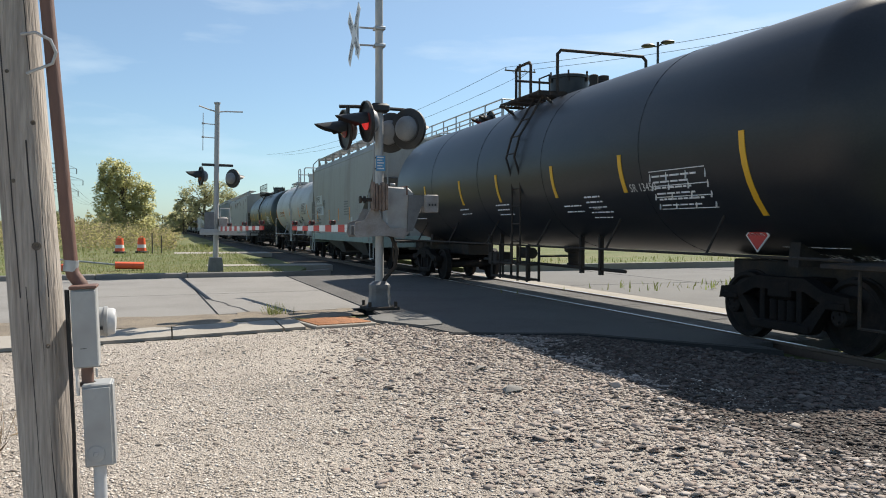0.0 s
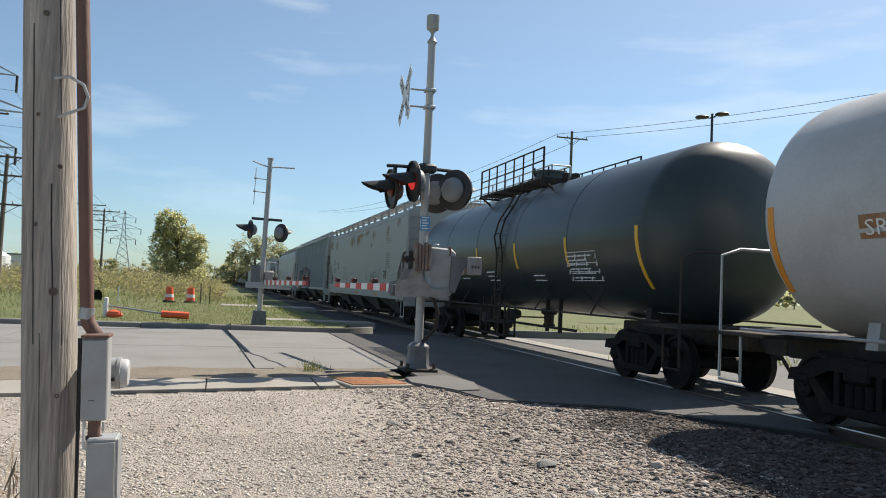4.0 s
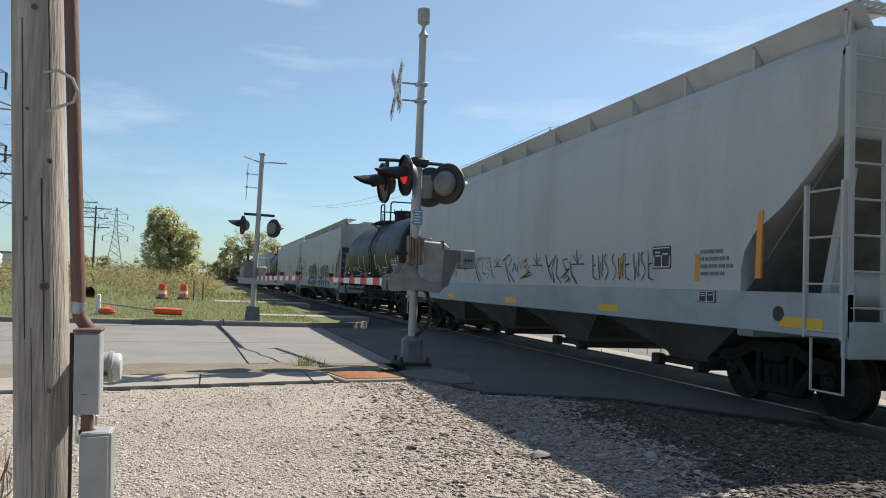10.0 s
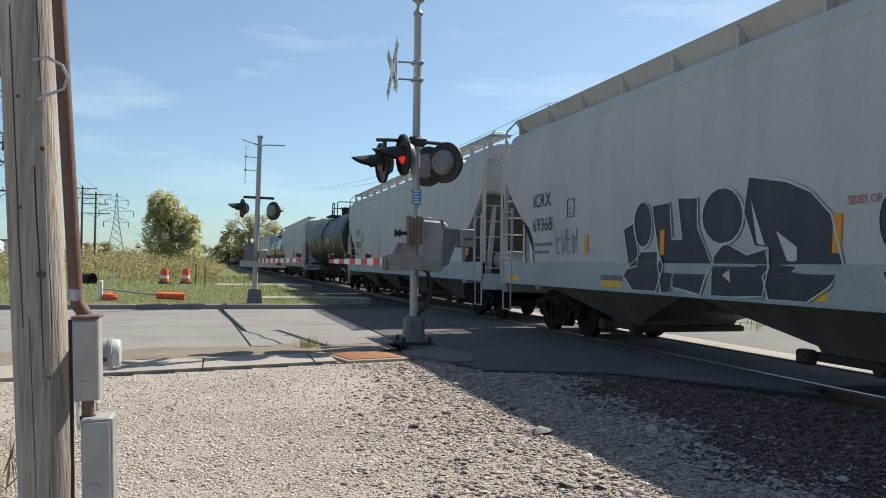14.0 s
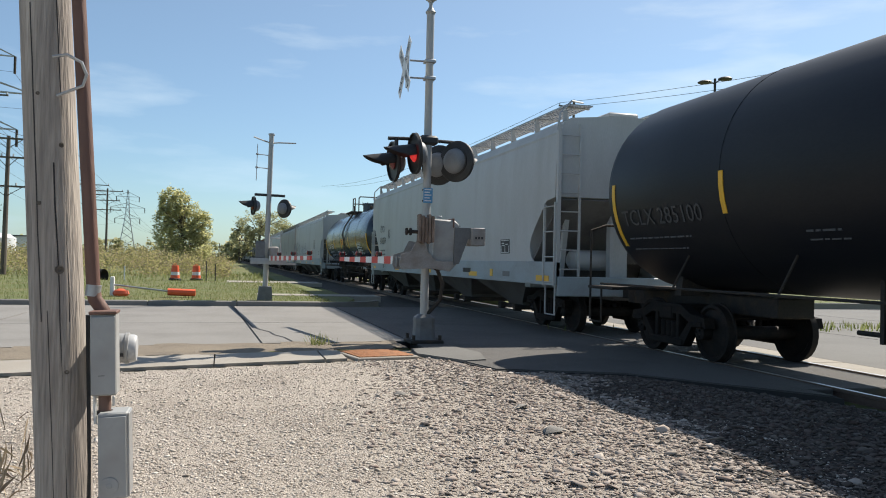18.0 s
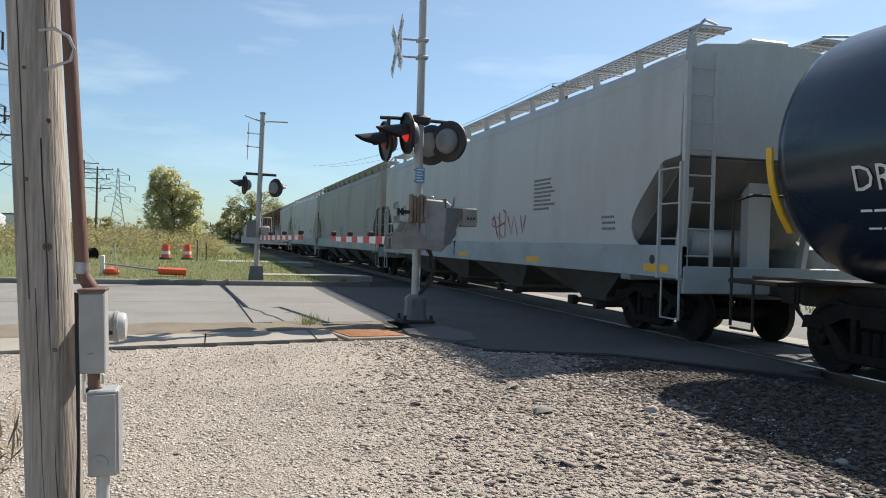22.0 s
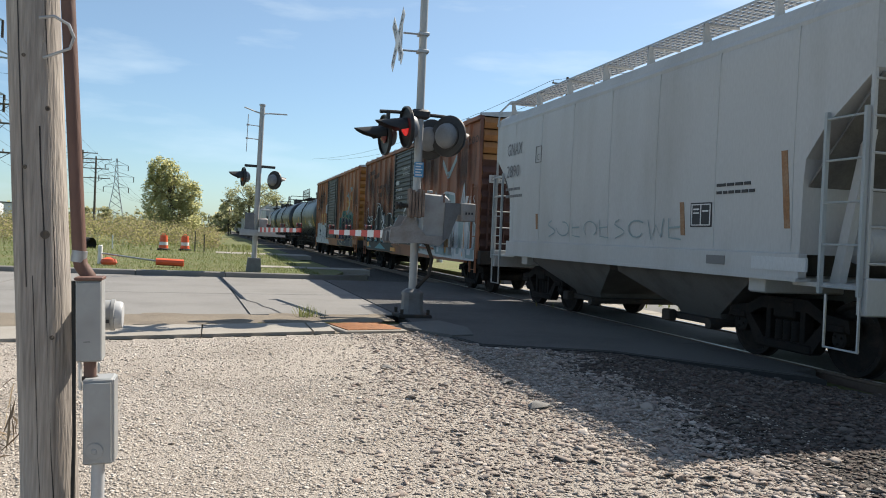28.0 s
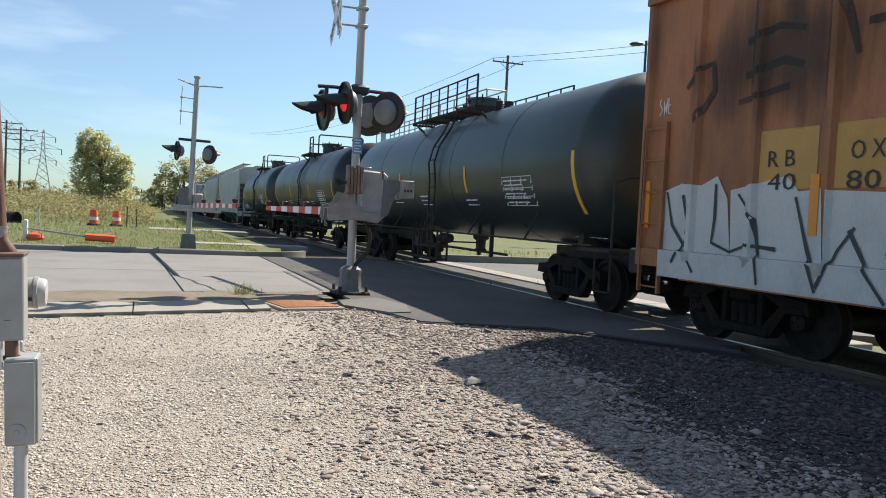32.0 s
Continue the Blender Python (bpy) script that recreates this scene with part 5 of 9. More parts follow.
pl = [(-1.2 - abs(rn.normal(0, 0.9)), 3.4 + abs(rn.normal(0, 1.5)), -0.03, 0.05, 0.2, rn.uniform(0.08, 0.3), rn.uniform(0, 6.28), rn.normal(0, 0.7)) for _ in range(900)]
tagged(part("dry_grass", scatter_mesh("dry_grass", blade, pl, DRY), None), "dry dead grass and stems behind the pole", "dry grass", kind="stuff")
for x, y, s in ((-1.42, 4.4, 0.13), (-1.75, 5.5, 0.11), (-1.2, 3.9, 0.08)):
    shp = rock_shapes(1, int(s * 70))[0]
    g = Geo().add([(px * s, py * s * 0.6, pz * s * 0.3) for px, py, pz in shp[0]], shp[1])
    tagged(part("litter", g, SIGNW, at=pose(x, y, yard_z(x, y) + 0.03, 10, 5, 30)), "crumpled white plastic litter among dead twigs", "litter")

# a white gull that crosses the sky
gull = empty("gull", pose(20, 16, 8), "white gull gliding across the sky", "bird")
part("body", Geo().lathe([(0.01, -0.20), (0.05, -0.12), (0.065, 0.0), (0.05, 0.10), (0.02, 0.20), (0.005, 0.24)], 12, "x"), SIGNW, gull)
WINGS = []
for s in (-1, 1):
    WINGS.append(part("wing", Geo().loft([[(-0.08, 0, 0), (0.08, 0, 0.0), (0.08, 0, 0.012), (-0.08, 0, 0.014)], [(-0.10, s * 0.25, 0.05), (0.05, s * 0.25, 0.05), (0.05, s * 0.25, 0.058), (-0.10, s * 0.25, 0.06)],
                                    [(-0.02, s * 0.50, 0.02), (0.04, s * 0.50, 0.02), (0.04, s * 0.50, 0.024), (-0.02, s * 0.50, 0.025)]]), SIGNW, gull))

# ---- the train ----

WHEEL_R = 0.44


def travel(t):
    """Metres that the train has run at t seconds."""
    u = t / 32
    return t * (10.870 + 0.358 * u + 0.131 * u * u - 0.284 * u ** 3)


def truck_meshes():
    wh = Geo()
    ws = wh
    ws.cyl((-1.0, 0, 0), (1.0, 0, 0), 0.105, seg=12)
    for s in (-1, 1):
        prof = [(0.10, -0.09), (0.17, -0.085), (0.36, -0.02), (WHEEL_R - 0.05, -0.055), (WHEEL_R, -0.05), (WHEEL_R + 0.005, 0.05), (WHEEL_R + 0.03, 0.06),
                (WHEEL_R + 0.03, 0.085), (WHEEL_R - 0.05, 0.09), (0.34, 0.045), (0.17, 0.075), (0.10, 0.09)]
        wh.lathe([(r, -s * a) for r, a in prof], 24, "x", (s * 0.755, 0, 0))
    # bolts on the end caps and marks on the plate turn with the wheel
    for s in (-1, 1):
        ws.lathe([(0.11, 0), (0.115, s * 0.09), (0.09, s * 0.11), (0.02, s * 0.115)], 12, "x", (s * 0.92, 0, 0))
        for k in range(3):
            a = k * 2.0944
            ws.box(s * 1.035, s * 1.055, 0.055 * math.cos(a) - 0.014, 0.055 * math.cos(a) + 0.014, 0.055 * math.sin(a) - 0.014, 0.055 * math.sin(a) + 0.014)
    sf = Geo()
    top = [(-1.12, 0.52), (-1.08, 0.68), (-0.72, 0.72), (-0.42, 0.86), (0.42, 0.86), (0.72, 0.72), (1.08, 0.68), (1.12, 0.52)]
    sf.prism(top + [(0.98, 0.56), (0.72, 0.57), (0.42, 0.70), (-0.42, 0.70), (-0.72, 0.57), (-0.98, 0.56)], "x", -0.09, 0.09)
    sf.prism([(-0.80, 0.60), (-0.68, 0.62), (-0.38, 0.32), (-0.38, 0.20), (-0.52, 0.22)], "x", -0.08, 0.08)
    sf.prism([(0.80, 0.60), (0.68, 0.62), (0.38, 0.32), (0.38, 0.20), (0.52, 0.22)], "x", -0.08, 0.08)
    sf.box(-0.10, 0.10, -0.50, 0.50, 0.19, 0.31, 0.02)
    for s in (-1, 1):
        sf.box(-0.07, 0.07, s * 0.36, s * 0.27, 0.28, 0.76, 0.015)
        sf.box(-0.11, 0.11, s * 0.89 - 0.14, s * 0.89 + 0.14, 0.52, 0.62, 0.02)
    sp = Geo()
    for y in (-0.15, 0.0, 0.15):
        sp.lathe([(0.062 + 0.012 * (k % 2), 0.31 + 0.022 * k) for k in range(13)], 8, "z", (0, y, 0))
    bo = Geo()
    bo.box(-1.08, 1.08, -0.20, 0.20, 0.58, 0.84, 0.04)
    bo.lathe([(0.20, 0.84), (0.20, 0.92)], 16, "z")
    for s in (-1, 1):
        bo.box(s * 0.62, s * 0.70, -0.55, 0.55, 0.40, 0.47, 0.01)
        bo.box(-0.95, 0.95, s * 0.44 - 0.04, s * 0.44 + 0.04, 0.36, 0.44, 0.01)
    return {"wheels": wh.mesh("wheels", WHEEL, 30), "side_frame": sf.mesh("side_frame", TRUCK),
            "springs": sp.mesh("springs", TRUCK, 60), "bolster": bo.mesh("bolster", TRUCK)}


TM = truck_meshes()
WHEELSETS = []  # (wheelset, first sight, last sight)


def add_truck(car, y):
    t = part("truck", TM["bolster"], None, car, at=pose(0, y, 0))
    for s in (-1, 1):
        part("side_frame", TM["side_frame"], None, t, at=pose(s * 0.98, 0, 0))
        part("spring_nest", TM["springs"], None, t, at=pose(s * 0.98, 0, 0))
    for s in (-1, 1):
        w = part("wheelset", TM["wheels"], None, t, at=pose(0, s * 0.89, WHEEL_R))
        WHEELSETS.append((w, car, y + s * 0.89))
    return t


def coupler(car, L, s, reach):
    g = Geo()
    g.box(-0.10, 0.10, s * (L / 2 - 0.3), s * (L / 2 + reach - 0.20), 0.78, 0.98, 0.02)
    g.prism([(-0.16, s * (L / 2 + reach - 0.28)), (0.14, s * (L / 2 + reach - 0.28)), (0.20, s * (L / 2 + reach - 0.1)), (0.10, s * (L / 2 + reach)),
             (-0.02, s * (L / 2 + reach - 0.07)), (-0.20, s * (L / 2 + reach + 0.03)), (-0.22, s * (L / 2 + reach - 0.12))], "z", 0.72, 1.02)
    part("coupler", g, STEEL, car)
    h = Geo()
    h.pipe([(0.25, s * (L / 2 - 0.1), 0.85), (0.27, s * (L / 2 + 0.15), 0.6), (0.26, s * (L / 2 + reach * 0.6), 0.42), (0.2, s * (L / 2 + reach), 0.52)], 0.028, 6)
    part("air_hose", h, DARKRUB, car)


def put_text(car, body, size, y, z, sx, material, off=0.014, squeeze=1.0, name="lettering", label="", wide=None):
    """Text that starts at y and runs towards the car's front, laid on the side."""
    me = text_mesh(name, body, size, material, squeeze)
    if wide:
        w = max(v.co.x for v in me.vertices)
        for v in me.vertices:
            v.co.x *= wide / w
    for v in me.vertices:
        tx, ty = v.co.x, v.co.y
        v.co = (-(sx(z + ty) + off), y - tx, z + ty)
    return part(name, me, None, car, label)


def put_patch(car, name, y0, y1, z0, z1, sx, material, off=0.010, label="", lean=0.0):
    """A thin plate or stripe on the side, following its curve."""
    g = Geo()
    n = max(1, int(abs(z1 - z0) / 0.18))
    rings = []
    for k in range(n + 1):
        z = z0 + (z1 - z0) * k / n
        x = -(sx(z) + off)
        d = lean * (z - z0)
        rings.append([(x, y0 + d, z), (x, y1 + d, z), (x + off + 0.02, y1 + d, z), (x + off + 0.02, y0 + d, z)])
    g.loft(rings)
    return part(name, g, material, car, label)


def put_lines(car, y, z, sx, material, rows, width, pitch=0.085, thick=0.035, off=0.012, seed=1):
    """Small lettering that cannot be read, as bars."""
    rnd = random.Random(seed)
    g = Geo()
    for r in range(rows):
        yy = y
        zz = z - r * pitch
        stop = y - width * rnd.uniform(0.7, 1.0)
        while yy > stop + 0.03:
            w = min(rnd.uniform(0.06, 0.22), yy - stop)
            x = -(sx(zz) + off)
            g.box(x, x + off + 0.01, yy - w, yy, zz, zz + thick)
            yy -= w + 0.035
    return part("small_lettering", g, material, car)


def put_plate(car, y, z, w, h, sx, seed=2):
    """Black stencil panel with white rules."""
    put_patch(car, "stencil_panel", y - w, y, z, z + h, sx, INK, 0.008)
    g = Geo()
    for a, b_, c, d in ((0.05, 0.95, 0.06, 0.1), (0.05, 0.95, 0.9, 0.94), (0.05, 0.09, 0.06, 0.94), (0.91, 0.95, 0.06, 0.94), (0.48, 0.52, 0.1, 0.9), (0.15, 0.42, 0.55, 0.6), (0.15, 0.42, 0.7, 0.76), (0.58, 0.85, 0.62, 0.68)):
        zz = z + h * c
        x = -(sx(zz) + 0.014)
        g.box(x, x + 0.02, y - w * b_, y - w * a, zz, z + h * d)
    part("stencil_rules", g, WHITE, car)


POSTS = {}  # car's name: (places of its side posts, half foot, half top, depth, foot and head)


def skin(car, sx):
    """Distance from the car's middle to its side, over the side posts too."""
    if car.name not in POSTS:
        return lambda y, z: sx(z)
    places, foot, top, depth, z0, z1 = POSTS[car.name]

    def out(y, z):
        if not z0 < z < z1:
            return sx(z)
        d = min(abs(y - p) for p in places)
        return sx(z) + depth * max(0.0, min(1.0, (foot - d) / max(1e-4, foot - top)))
    return out


def post_edges(car, y0, y1):
    """Where the foot and the face of each side post begin and end, between y0 and y1."""
    if car.name not in POSTS:
        return []
    places, foot, top = POSTS[car.name][:3]
    return sorted(y for p in places for y in (p - foot, p - top, p + top, p + foot) if y0 < y < y1)


def brush(car, strokes, width, sx, material, name="graffiti", off=0.013, label=""):
    """Painted strokes on the side: each a line of (y, z) drawn with a broad nib."""
    g = Geo()
    lift = 0.0
    lie = skin(car, sx)
    foot = 1.06 if car.name.startswith("covered") else 0.0
    for st in strokes:
        st = [(y, max(z, foot)) for y, z in st]
        fine = [st[0]]
        for a, b_ in zip(st, st[1:]):
            q = max(1, int(math.hypot(b_[0] - a[0], b_[1] - a[1]) / (0.05 if car.name in POSTS else 0.2)))
            fine += [(a[0] + (b_[0] - a[0]) * k / q, a[1] + (b_[1] - a[1]) * k / q) for k in range(1, q + 1)]
        lift += 0.0004
        n = len(fine)
        v = []
        for i, (y, z) in enumerate(fine):
            a, b_ = fine[max(i - 1, 0)], fine[min(i + 1, n - 1)]
            dy, dz = b_[0] - a[0], b_[1] - a[1]
            q = math.hypot(dy, dz) or 1.0
            w = width * (0.82 + 0.18 * math.sin(3.1 * y + 5.3 * z + lift * 9000))
            ny, nz = -dz / q * w / 2, dy / q * w / 2
            v += [(-(lie(y + ny, z + nz) + off + lift), y + ny, z + nz), (-(lie(y - ny, z - nz) + off + lift), y - ny, z - nz)]
        g.add(v, [(2 * i, 2 * i + 1, 2 * i + 3, 2 * i + 2) for i in range(n - 1)])
    return part(name, g, material, car, label, smooth=0)


def blob(car, outline, sx, material, name="graffiti", off=0.010, label="", steps=10):
    """A filled painted shape with an outline of (y, z), cut so that it lies on the curved side and over the posts."""
    if car.name.startswith("covered"):
        outline = [(y, max(z, 1.06)) for y, z in outline]
    lie = skin(car, sx)
    ring = [Vector((0, y, z)) for y, z in outline]
    bm = bmesh.new()
    vs = [bm.verts.new(p) for p in ring]
    for tri in tessellate_polygon([ring]):
        if len(set(tri)) == 3:
            try:
                bm.faces.new([vs[k] for k in tri])
            except ValueError:
                pass
    z0, z1 = min(p.z for p in ring), max(p.z for p in ring)
    y0, y1 = min(p.y for p in ring), max(p.y for p in ring)
    cuts = [((0, 0, z0 + (z1 - z0) * k / 6), (0, 0, 1)) for k in range(1, 6)]
    cuts += [((0, 0, z), (0, 0, 1)) for z in (1.155, 1.165) if z0 < z < z1]
    cuts += [((0, y, 0), (0, 1, 0)) for y in post_edges(car, y0, y1)]
    for co, no in cuts:
        bmesh.ops.bisect_plane(bm, geom=bm.verts[:] + bm.edges[:] + bm.faces[:], plane_co=co, plane_no=no)
    for v in bm.verts:
        v.co.x = -(lie(v.co.y, v.co.z) + off)
    me = bpy.data.meshes.new(name)
    bm.to_mesh(me)
    bm.free()
    me.materials.append(material)
    return part(name, me, None, car, label)


def tag(car, y, z, w, h, sx, material, seed, width=0.04, n=6, label="", name="graffiti_tag"):
    """A quick sprayed tag: looping strokes within a box."""
    rnd = random.Random(seed)
    st = []
    for k in range(n):
        cy = y - w * (k + 0.5) / n
        ww = w / n * 0.62
        kind = rnd.randrange(4)
        a0 = rnd.uniform(0, 6.28)
        if kind == 0:
            st.append([(cy + ww * math.cos(a0 + a * 0.5) * (0.6 + 0.03 * a), z + h / 2 + h * 0.42 * math.sin(a0 + a * 0.5)) for a in range(11)])
        elif kind == 1:
            st.append([(cy + ww * 0.6, z + h * rnd.uniform(0.8, 1)), (cy + ww * 0.3, z), (cy - ww * 0.1, z + h * 0.7), (cy - ww * 0.5, z + h * 0.1), (cy - ww * 0.7, z + h)])
        elif kind == 2:
            st.append([(cy + ww * 0.5, z + h), (cy + ww * 0.45, z + h * 0.1), (cy - ww * 0.5, z + h * 0.02)])
            st.append([(cy + ww * 0.5, z + h * 0.55), (cy - ww * 0.4, z + h * 0.6)])
        else:
            st.append([(cy + ww * math.sin(a * 0.9) * 0.5, z + h * (1 - a / 8)) for a in range(9)])
    return brush(car, st, width, sx, material, name, label=label)


def ladder(car, x, y0, y1, z0, z1, material, out=-1, rungs=None):
    """Two stiles with round rungs between them."""
    one, other = (Geo().box(x, x + out * 0.05, y - 0.02, y + 0.02, z0, z1) for y in (y0, y1))
    lad = part("ladder", one, material, car)
    part("stile", other, material, lad)
    n = rungs or int((z1 - z0) / 0.38)
    rung = Geo().cyl((x + out * 0.03, y0, 0), (x + out * 0.03, y1, 0), 0.013, seg=6).mesh("rung", material)
    for k in range(n):
        part("rung", rung, None, lad, at=pose(0, 0, z0 + 0.08 + (z1 - z0 - 0.16) * k / max(1, n - 1)))
    return lad


def end_ladder(car, xa, xb, y, z0, z1, n, material, s):
    """A ladder on the end of a car, between xa and xb."""
    one, other = (Geo().box(x - 0.02, x + 0.02, y - 0.025, y + 0.025, z0, z1) for x in (xa, xb))
    lad = part("end_ladder", one, material, car)
    part("stile", other, material, lad)
    rung = Geo().cyl((xa, y + s * 0.02, 0), (xb, y + s * 0.02, 0), 0.014, seg=6).mesh("rung", material)
    for k in range(n):
        part("rung", rung, None, lad, at=pose(0, 0, z0 + 0.15 + (z1 - z0 - 0.4) * k / (n - 1)))


def tank_sx(r, zc):
    return lambda z: math.sqrt(max(0.02, r * r - min(abs(z - zc), r * 0.98) ** 2))


def tank_car(y0, y1, label, paint, r=1.55, zc=2.62, stripe=YELLOW, ink=WHITE, mark="", number="", bars=4, extra=None, marks=None, truck_in=1.6, lift=0.0, mark_in=1.05, mark_z=2.12, mark_size=1.0, panel=None, pale=False, walkway=False):
    """A tank car; y0 and y1: the ends of its tank when the train starts."""
    L = y1 - y0
    car = empty("tank_car", pose(TRACK_X, (y0 + y1) / 2, 0), label, "tank car", "cars of the freight train")
    sx = tank_sx(r, zc)
    hd = 0.72
    prof = [(0.02, -L / 2)]
    for k in range(1, 9):
        a = k / 8 * math.pi / 2
        prof.append((r * math.sin(a), -L / 2 + hd * (1 - math.cos(a))))
    n = 8
    for k in range(1, n):
        prof.append((r, -L / 2 + hd + (L - 2 * hd) * k / n))
    for k in range(8, 0, -1):
        a = k / 8 * math.pi / 2
        prof.append((r * math.sin(a), L / 2 - hd * (1 - math.cos(a))))
    prof.append((0.02, L / 2))
    part("tank", Geo().lathe(prof, 56, "y", (0, 0, zc)), paint, car, smooth=40)
    # weld seams stand a little proud
    for k in range(1, 5):
        yy = -L / 2 + hd + (L - 2 * hd) * k / 5
        part("seam", Geo().lathe([(r - 0.01, yy - 0.03), (r + 0.006, yy - 0.025), (r + 0.006, yy + 0.025), (r - 0.01, yy + 0.03)], 48, "y", (0, 0, zc), cap=False), paint, car)
    tb = L / 2 - truck_in
    base = zc - r
    for s in (-1, 1):
        g = Geo()
        g.box(-0.32, 0.32, s * (L / 2 - 3.4), s * (L / 2 + 0.45), 0.72, 1.02, 0.02)
        part("stub_sill", g, STEEL, car)
        g = Geo()
        g.prism([(-0.85, 0.98), (0.85, 0.98), (0.80, base + 0.26), (0.5, base + 0.12), (-0.5, base + 0.12), (-0.80, base + 0.26)], "y", s * tb - 0.09, s * tb + 0.09)
        part("saddle", g, STEEL if not pale else WHITETANK, car)
        g = Geo()
        g.box(-1.5, 1.5, s * (L / 2 - 0.55), s * (L / 2 + 0.42), 1.02, 1.08, 0.01)
        part("end_platform", g, STEEL, car)
        g = Geo()
        for x in (-1.46, 1.46):
            g = Geo()
            g.pipe([(x, s * (L / 2 + 0.4), 0.45), (x, s * (L / 2 + 0.4), 2.1), (x * 0.8, s * (L / 2 + 0.4), 2.2), (0.4 * x, s * (L / 2 + 0.4), 2.2)], 0.022, 6)
            g.pipe([(x, s * (L / 2 + 0.4), 0.42), (x, s * (L / 2 - 0.05), 0.42), (x, s * (L / 2 - 0.05), 1.05)], 0.02, 6)
            part("end_handrail", g, STEEL if not pale else GALV, car)
        add_truck(car, s * tb)
        coupler(car, L + 0.8, s, 0.55)
    # rail along the foot of the tank
    g = Geo()
    for x in (-1.50, 1.50):
        g.pipe([(x, -L / 2 + 0.1, 1.12), (x, L / 2 - 0.1, 1.12)], 0.020, 6)
    part("side_handrail", g, STEEL if not pale else GALV, car)
    k = int((L - 5) / 2.4)
    for i in range(k + 1):
        yy = -(L - 5) / 2 + (L - 5) * i / max(1, k)
        for x in (-1, 1):
            part("handrail_bracket", Geo().cyl((x * 1.5, yy, 1.12), (x * 1.18, yy, base + 0.62), 0.018, seg=6), STEEL, car)
    # side walk step below the ladder
    g = Geo()
    for z in (0.42, 0.72):
        g.box(-1.55, -1.25, -0.9, 0.9, z, z + 0.035)
    for yy in (-0.9, -0.45, 0.45, 0.9):
        g.box(-1.55, -1.51, yy - 0.02, yy + 0.02, 0.40, 1.14)
        g.box(-1.29, -1.25, yy - 0.02, yy + 0.02, 0.40, 1.14)
    part("step_frame", g, STEEL, car)
    g = Geo()
    for yy in (-2.6, -1.9, 1.9, 2.6):
        g.box(-0.9, -0.82, yy - 0.03, yy + 0.03, 0.62, base + 0.35)
    g.cyl((-0.85, -3.4, 0.72), (-0.85, 3.0, 0.72), 0.03, seg=8)
    g.box(-0.95, -0.55, 2.0, 2.5, 0.60, 0.90, 0.03)
    part("brake_rigging", g, STEEL, car)
    g = Geo()
    g.lathe([(0.11, -0.32), (0.13, -0.28), (0.13, 0.28), (0.11, 0.32)], 14, "y", (-0.4, 1.5, 0.90))
    part("air_reservoir", g, STEEL, car)
    g = Geo()
    g.lathe([(0.22, base + 0.05), (0.20, base - 0.10), (0.13, base - 0.14), (0.12, base - 0.34), (0.15, base - 0.36), (0.15, base - 0.42)], 14, "z")
    g.cyl((0, 0, base - 0.2), (-0.8, 0, base - 0.2), 0.02, seg=6)
    part("outlet_valve", g, STEEL, car)
    # dome, platform and rails on top
    top = zc + r
    g = Geo()
    g.lathe([(0.42, top - 0.06), (0.42, top + 0.38), (0.45, top + 0.38), (0.45, top + 0.44), (0.40, top + 0.46), (0.05, top + 0.47)], 24, "z", (0, 0.25, 0))
    part("manway", g, paint, car)
    for k in range(6):
        a = k * 1.047
        part("eye_bolt", Geo().cyl((0.44 * math.cos(a), 0.25 + 0.44 * math.sin(a), top + 0.30), (0.44 * math.cos(a), 0.25 + 0.44 * math.sin(a), top + 0.52), 0.02, seg=6), STEEL, car)
    g = Geo()
    g.lathe([(0.15, top - 0.04), (0.15, top + 0.16), (0.11, top + 0.18), (0.11, top + 0.28), (0.03, top + 0.3)], 14, "z", (0.2, -0.85, 0))
    g.lathe([(0.09, top - 0.04), (0.09, top + 0.22), (0.03, top + 0.24)], 10, "z", (-0.2, -1.15, 0))
    part("relief_valve", g, STEEL, car)
    pz = top - 0.12
    g = Geo()
    yf, yr = (-2.2, 2.2) if walkway else (-0.85, 1.10)
    railmat = STEEL if not pale else GALV
    bar = Geo().box(-0.012, 0.012, yf, yr, pz, pz + 0.035).mesh("grating_bar", railmat)
    for x0 in (-1.25, 0.65):
        deck = part("top_platform", Geo().box(x0 - 0.02, x0 + 0.62, yf, yf + 0.05, pz - 0.05, pz + 0.04), railmat, car)
        for k in range(8):
            part("grating_bar", bar, None, deck, at=pose(x0 + 0.6 * k / 7, 0, 0))
        for k in range(1, 5):
            yy = yf + (yr - yf) * k / 4
            part("cross_bar", Geo().box(x0 - 0.02, x0 + 0.62, yy - 0.025, yy + 0.025, pz - 0.05, pz), railmat, deck)
    for yy in (yf + 0.05, yr - 0.05):
        for x in (-1, 1):
            part("platform_strut", Geo().cyl((x * 1.22, yy, pz), (x * 0.95, yy, zc + math.sqrt(r * r - 0.9)), 0.03, seg=6), railmat, car)
    hz = top + (0.60 if walkway else 0.74)
    if walkway:
        for x in (-1.22, 1.22):
            g = Geo()
            g.pipe([(x, yf, pz), (x, yf, hz), (x, yr, hz), (x, yr, pz)], 0.026, 8)
            g.pipe([(x, yf, pz + 0.42), (x, yr, pz + 0.42)], 0.018, 6)
            for k in range(1, 7):
                yy = yf + (yr - yf) * k / 7
                g.cyl((x, yy, pz), (x, yy, hz), 0.02, seg=6)
            part("platform_railing", g, railmat, car)
    else:
        part("front_hoop", Geo().pipe([(-0.85, yf, pz), (-0.85, yf, hz - 0.08), (-0.77, yf, hz), (1.12, yf, hz), (1.2, yf, hz - 0.08), (1.2, yf, pz)], 0.034, 8), railmat, car)
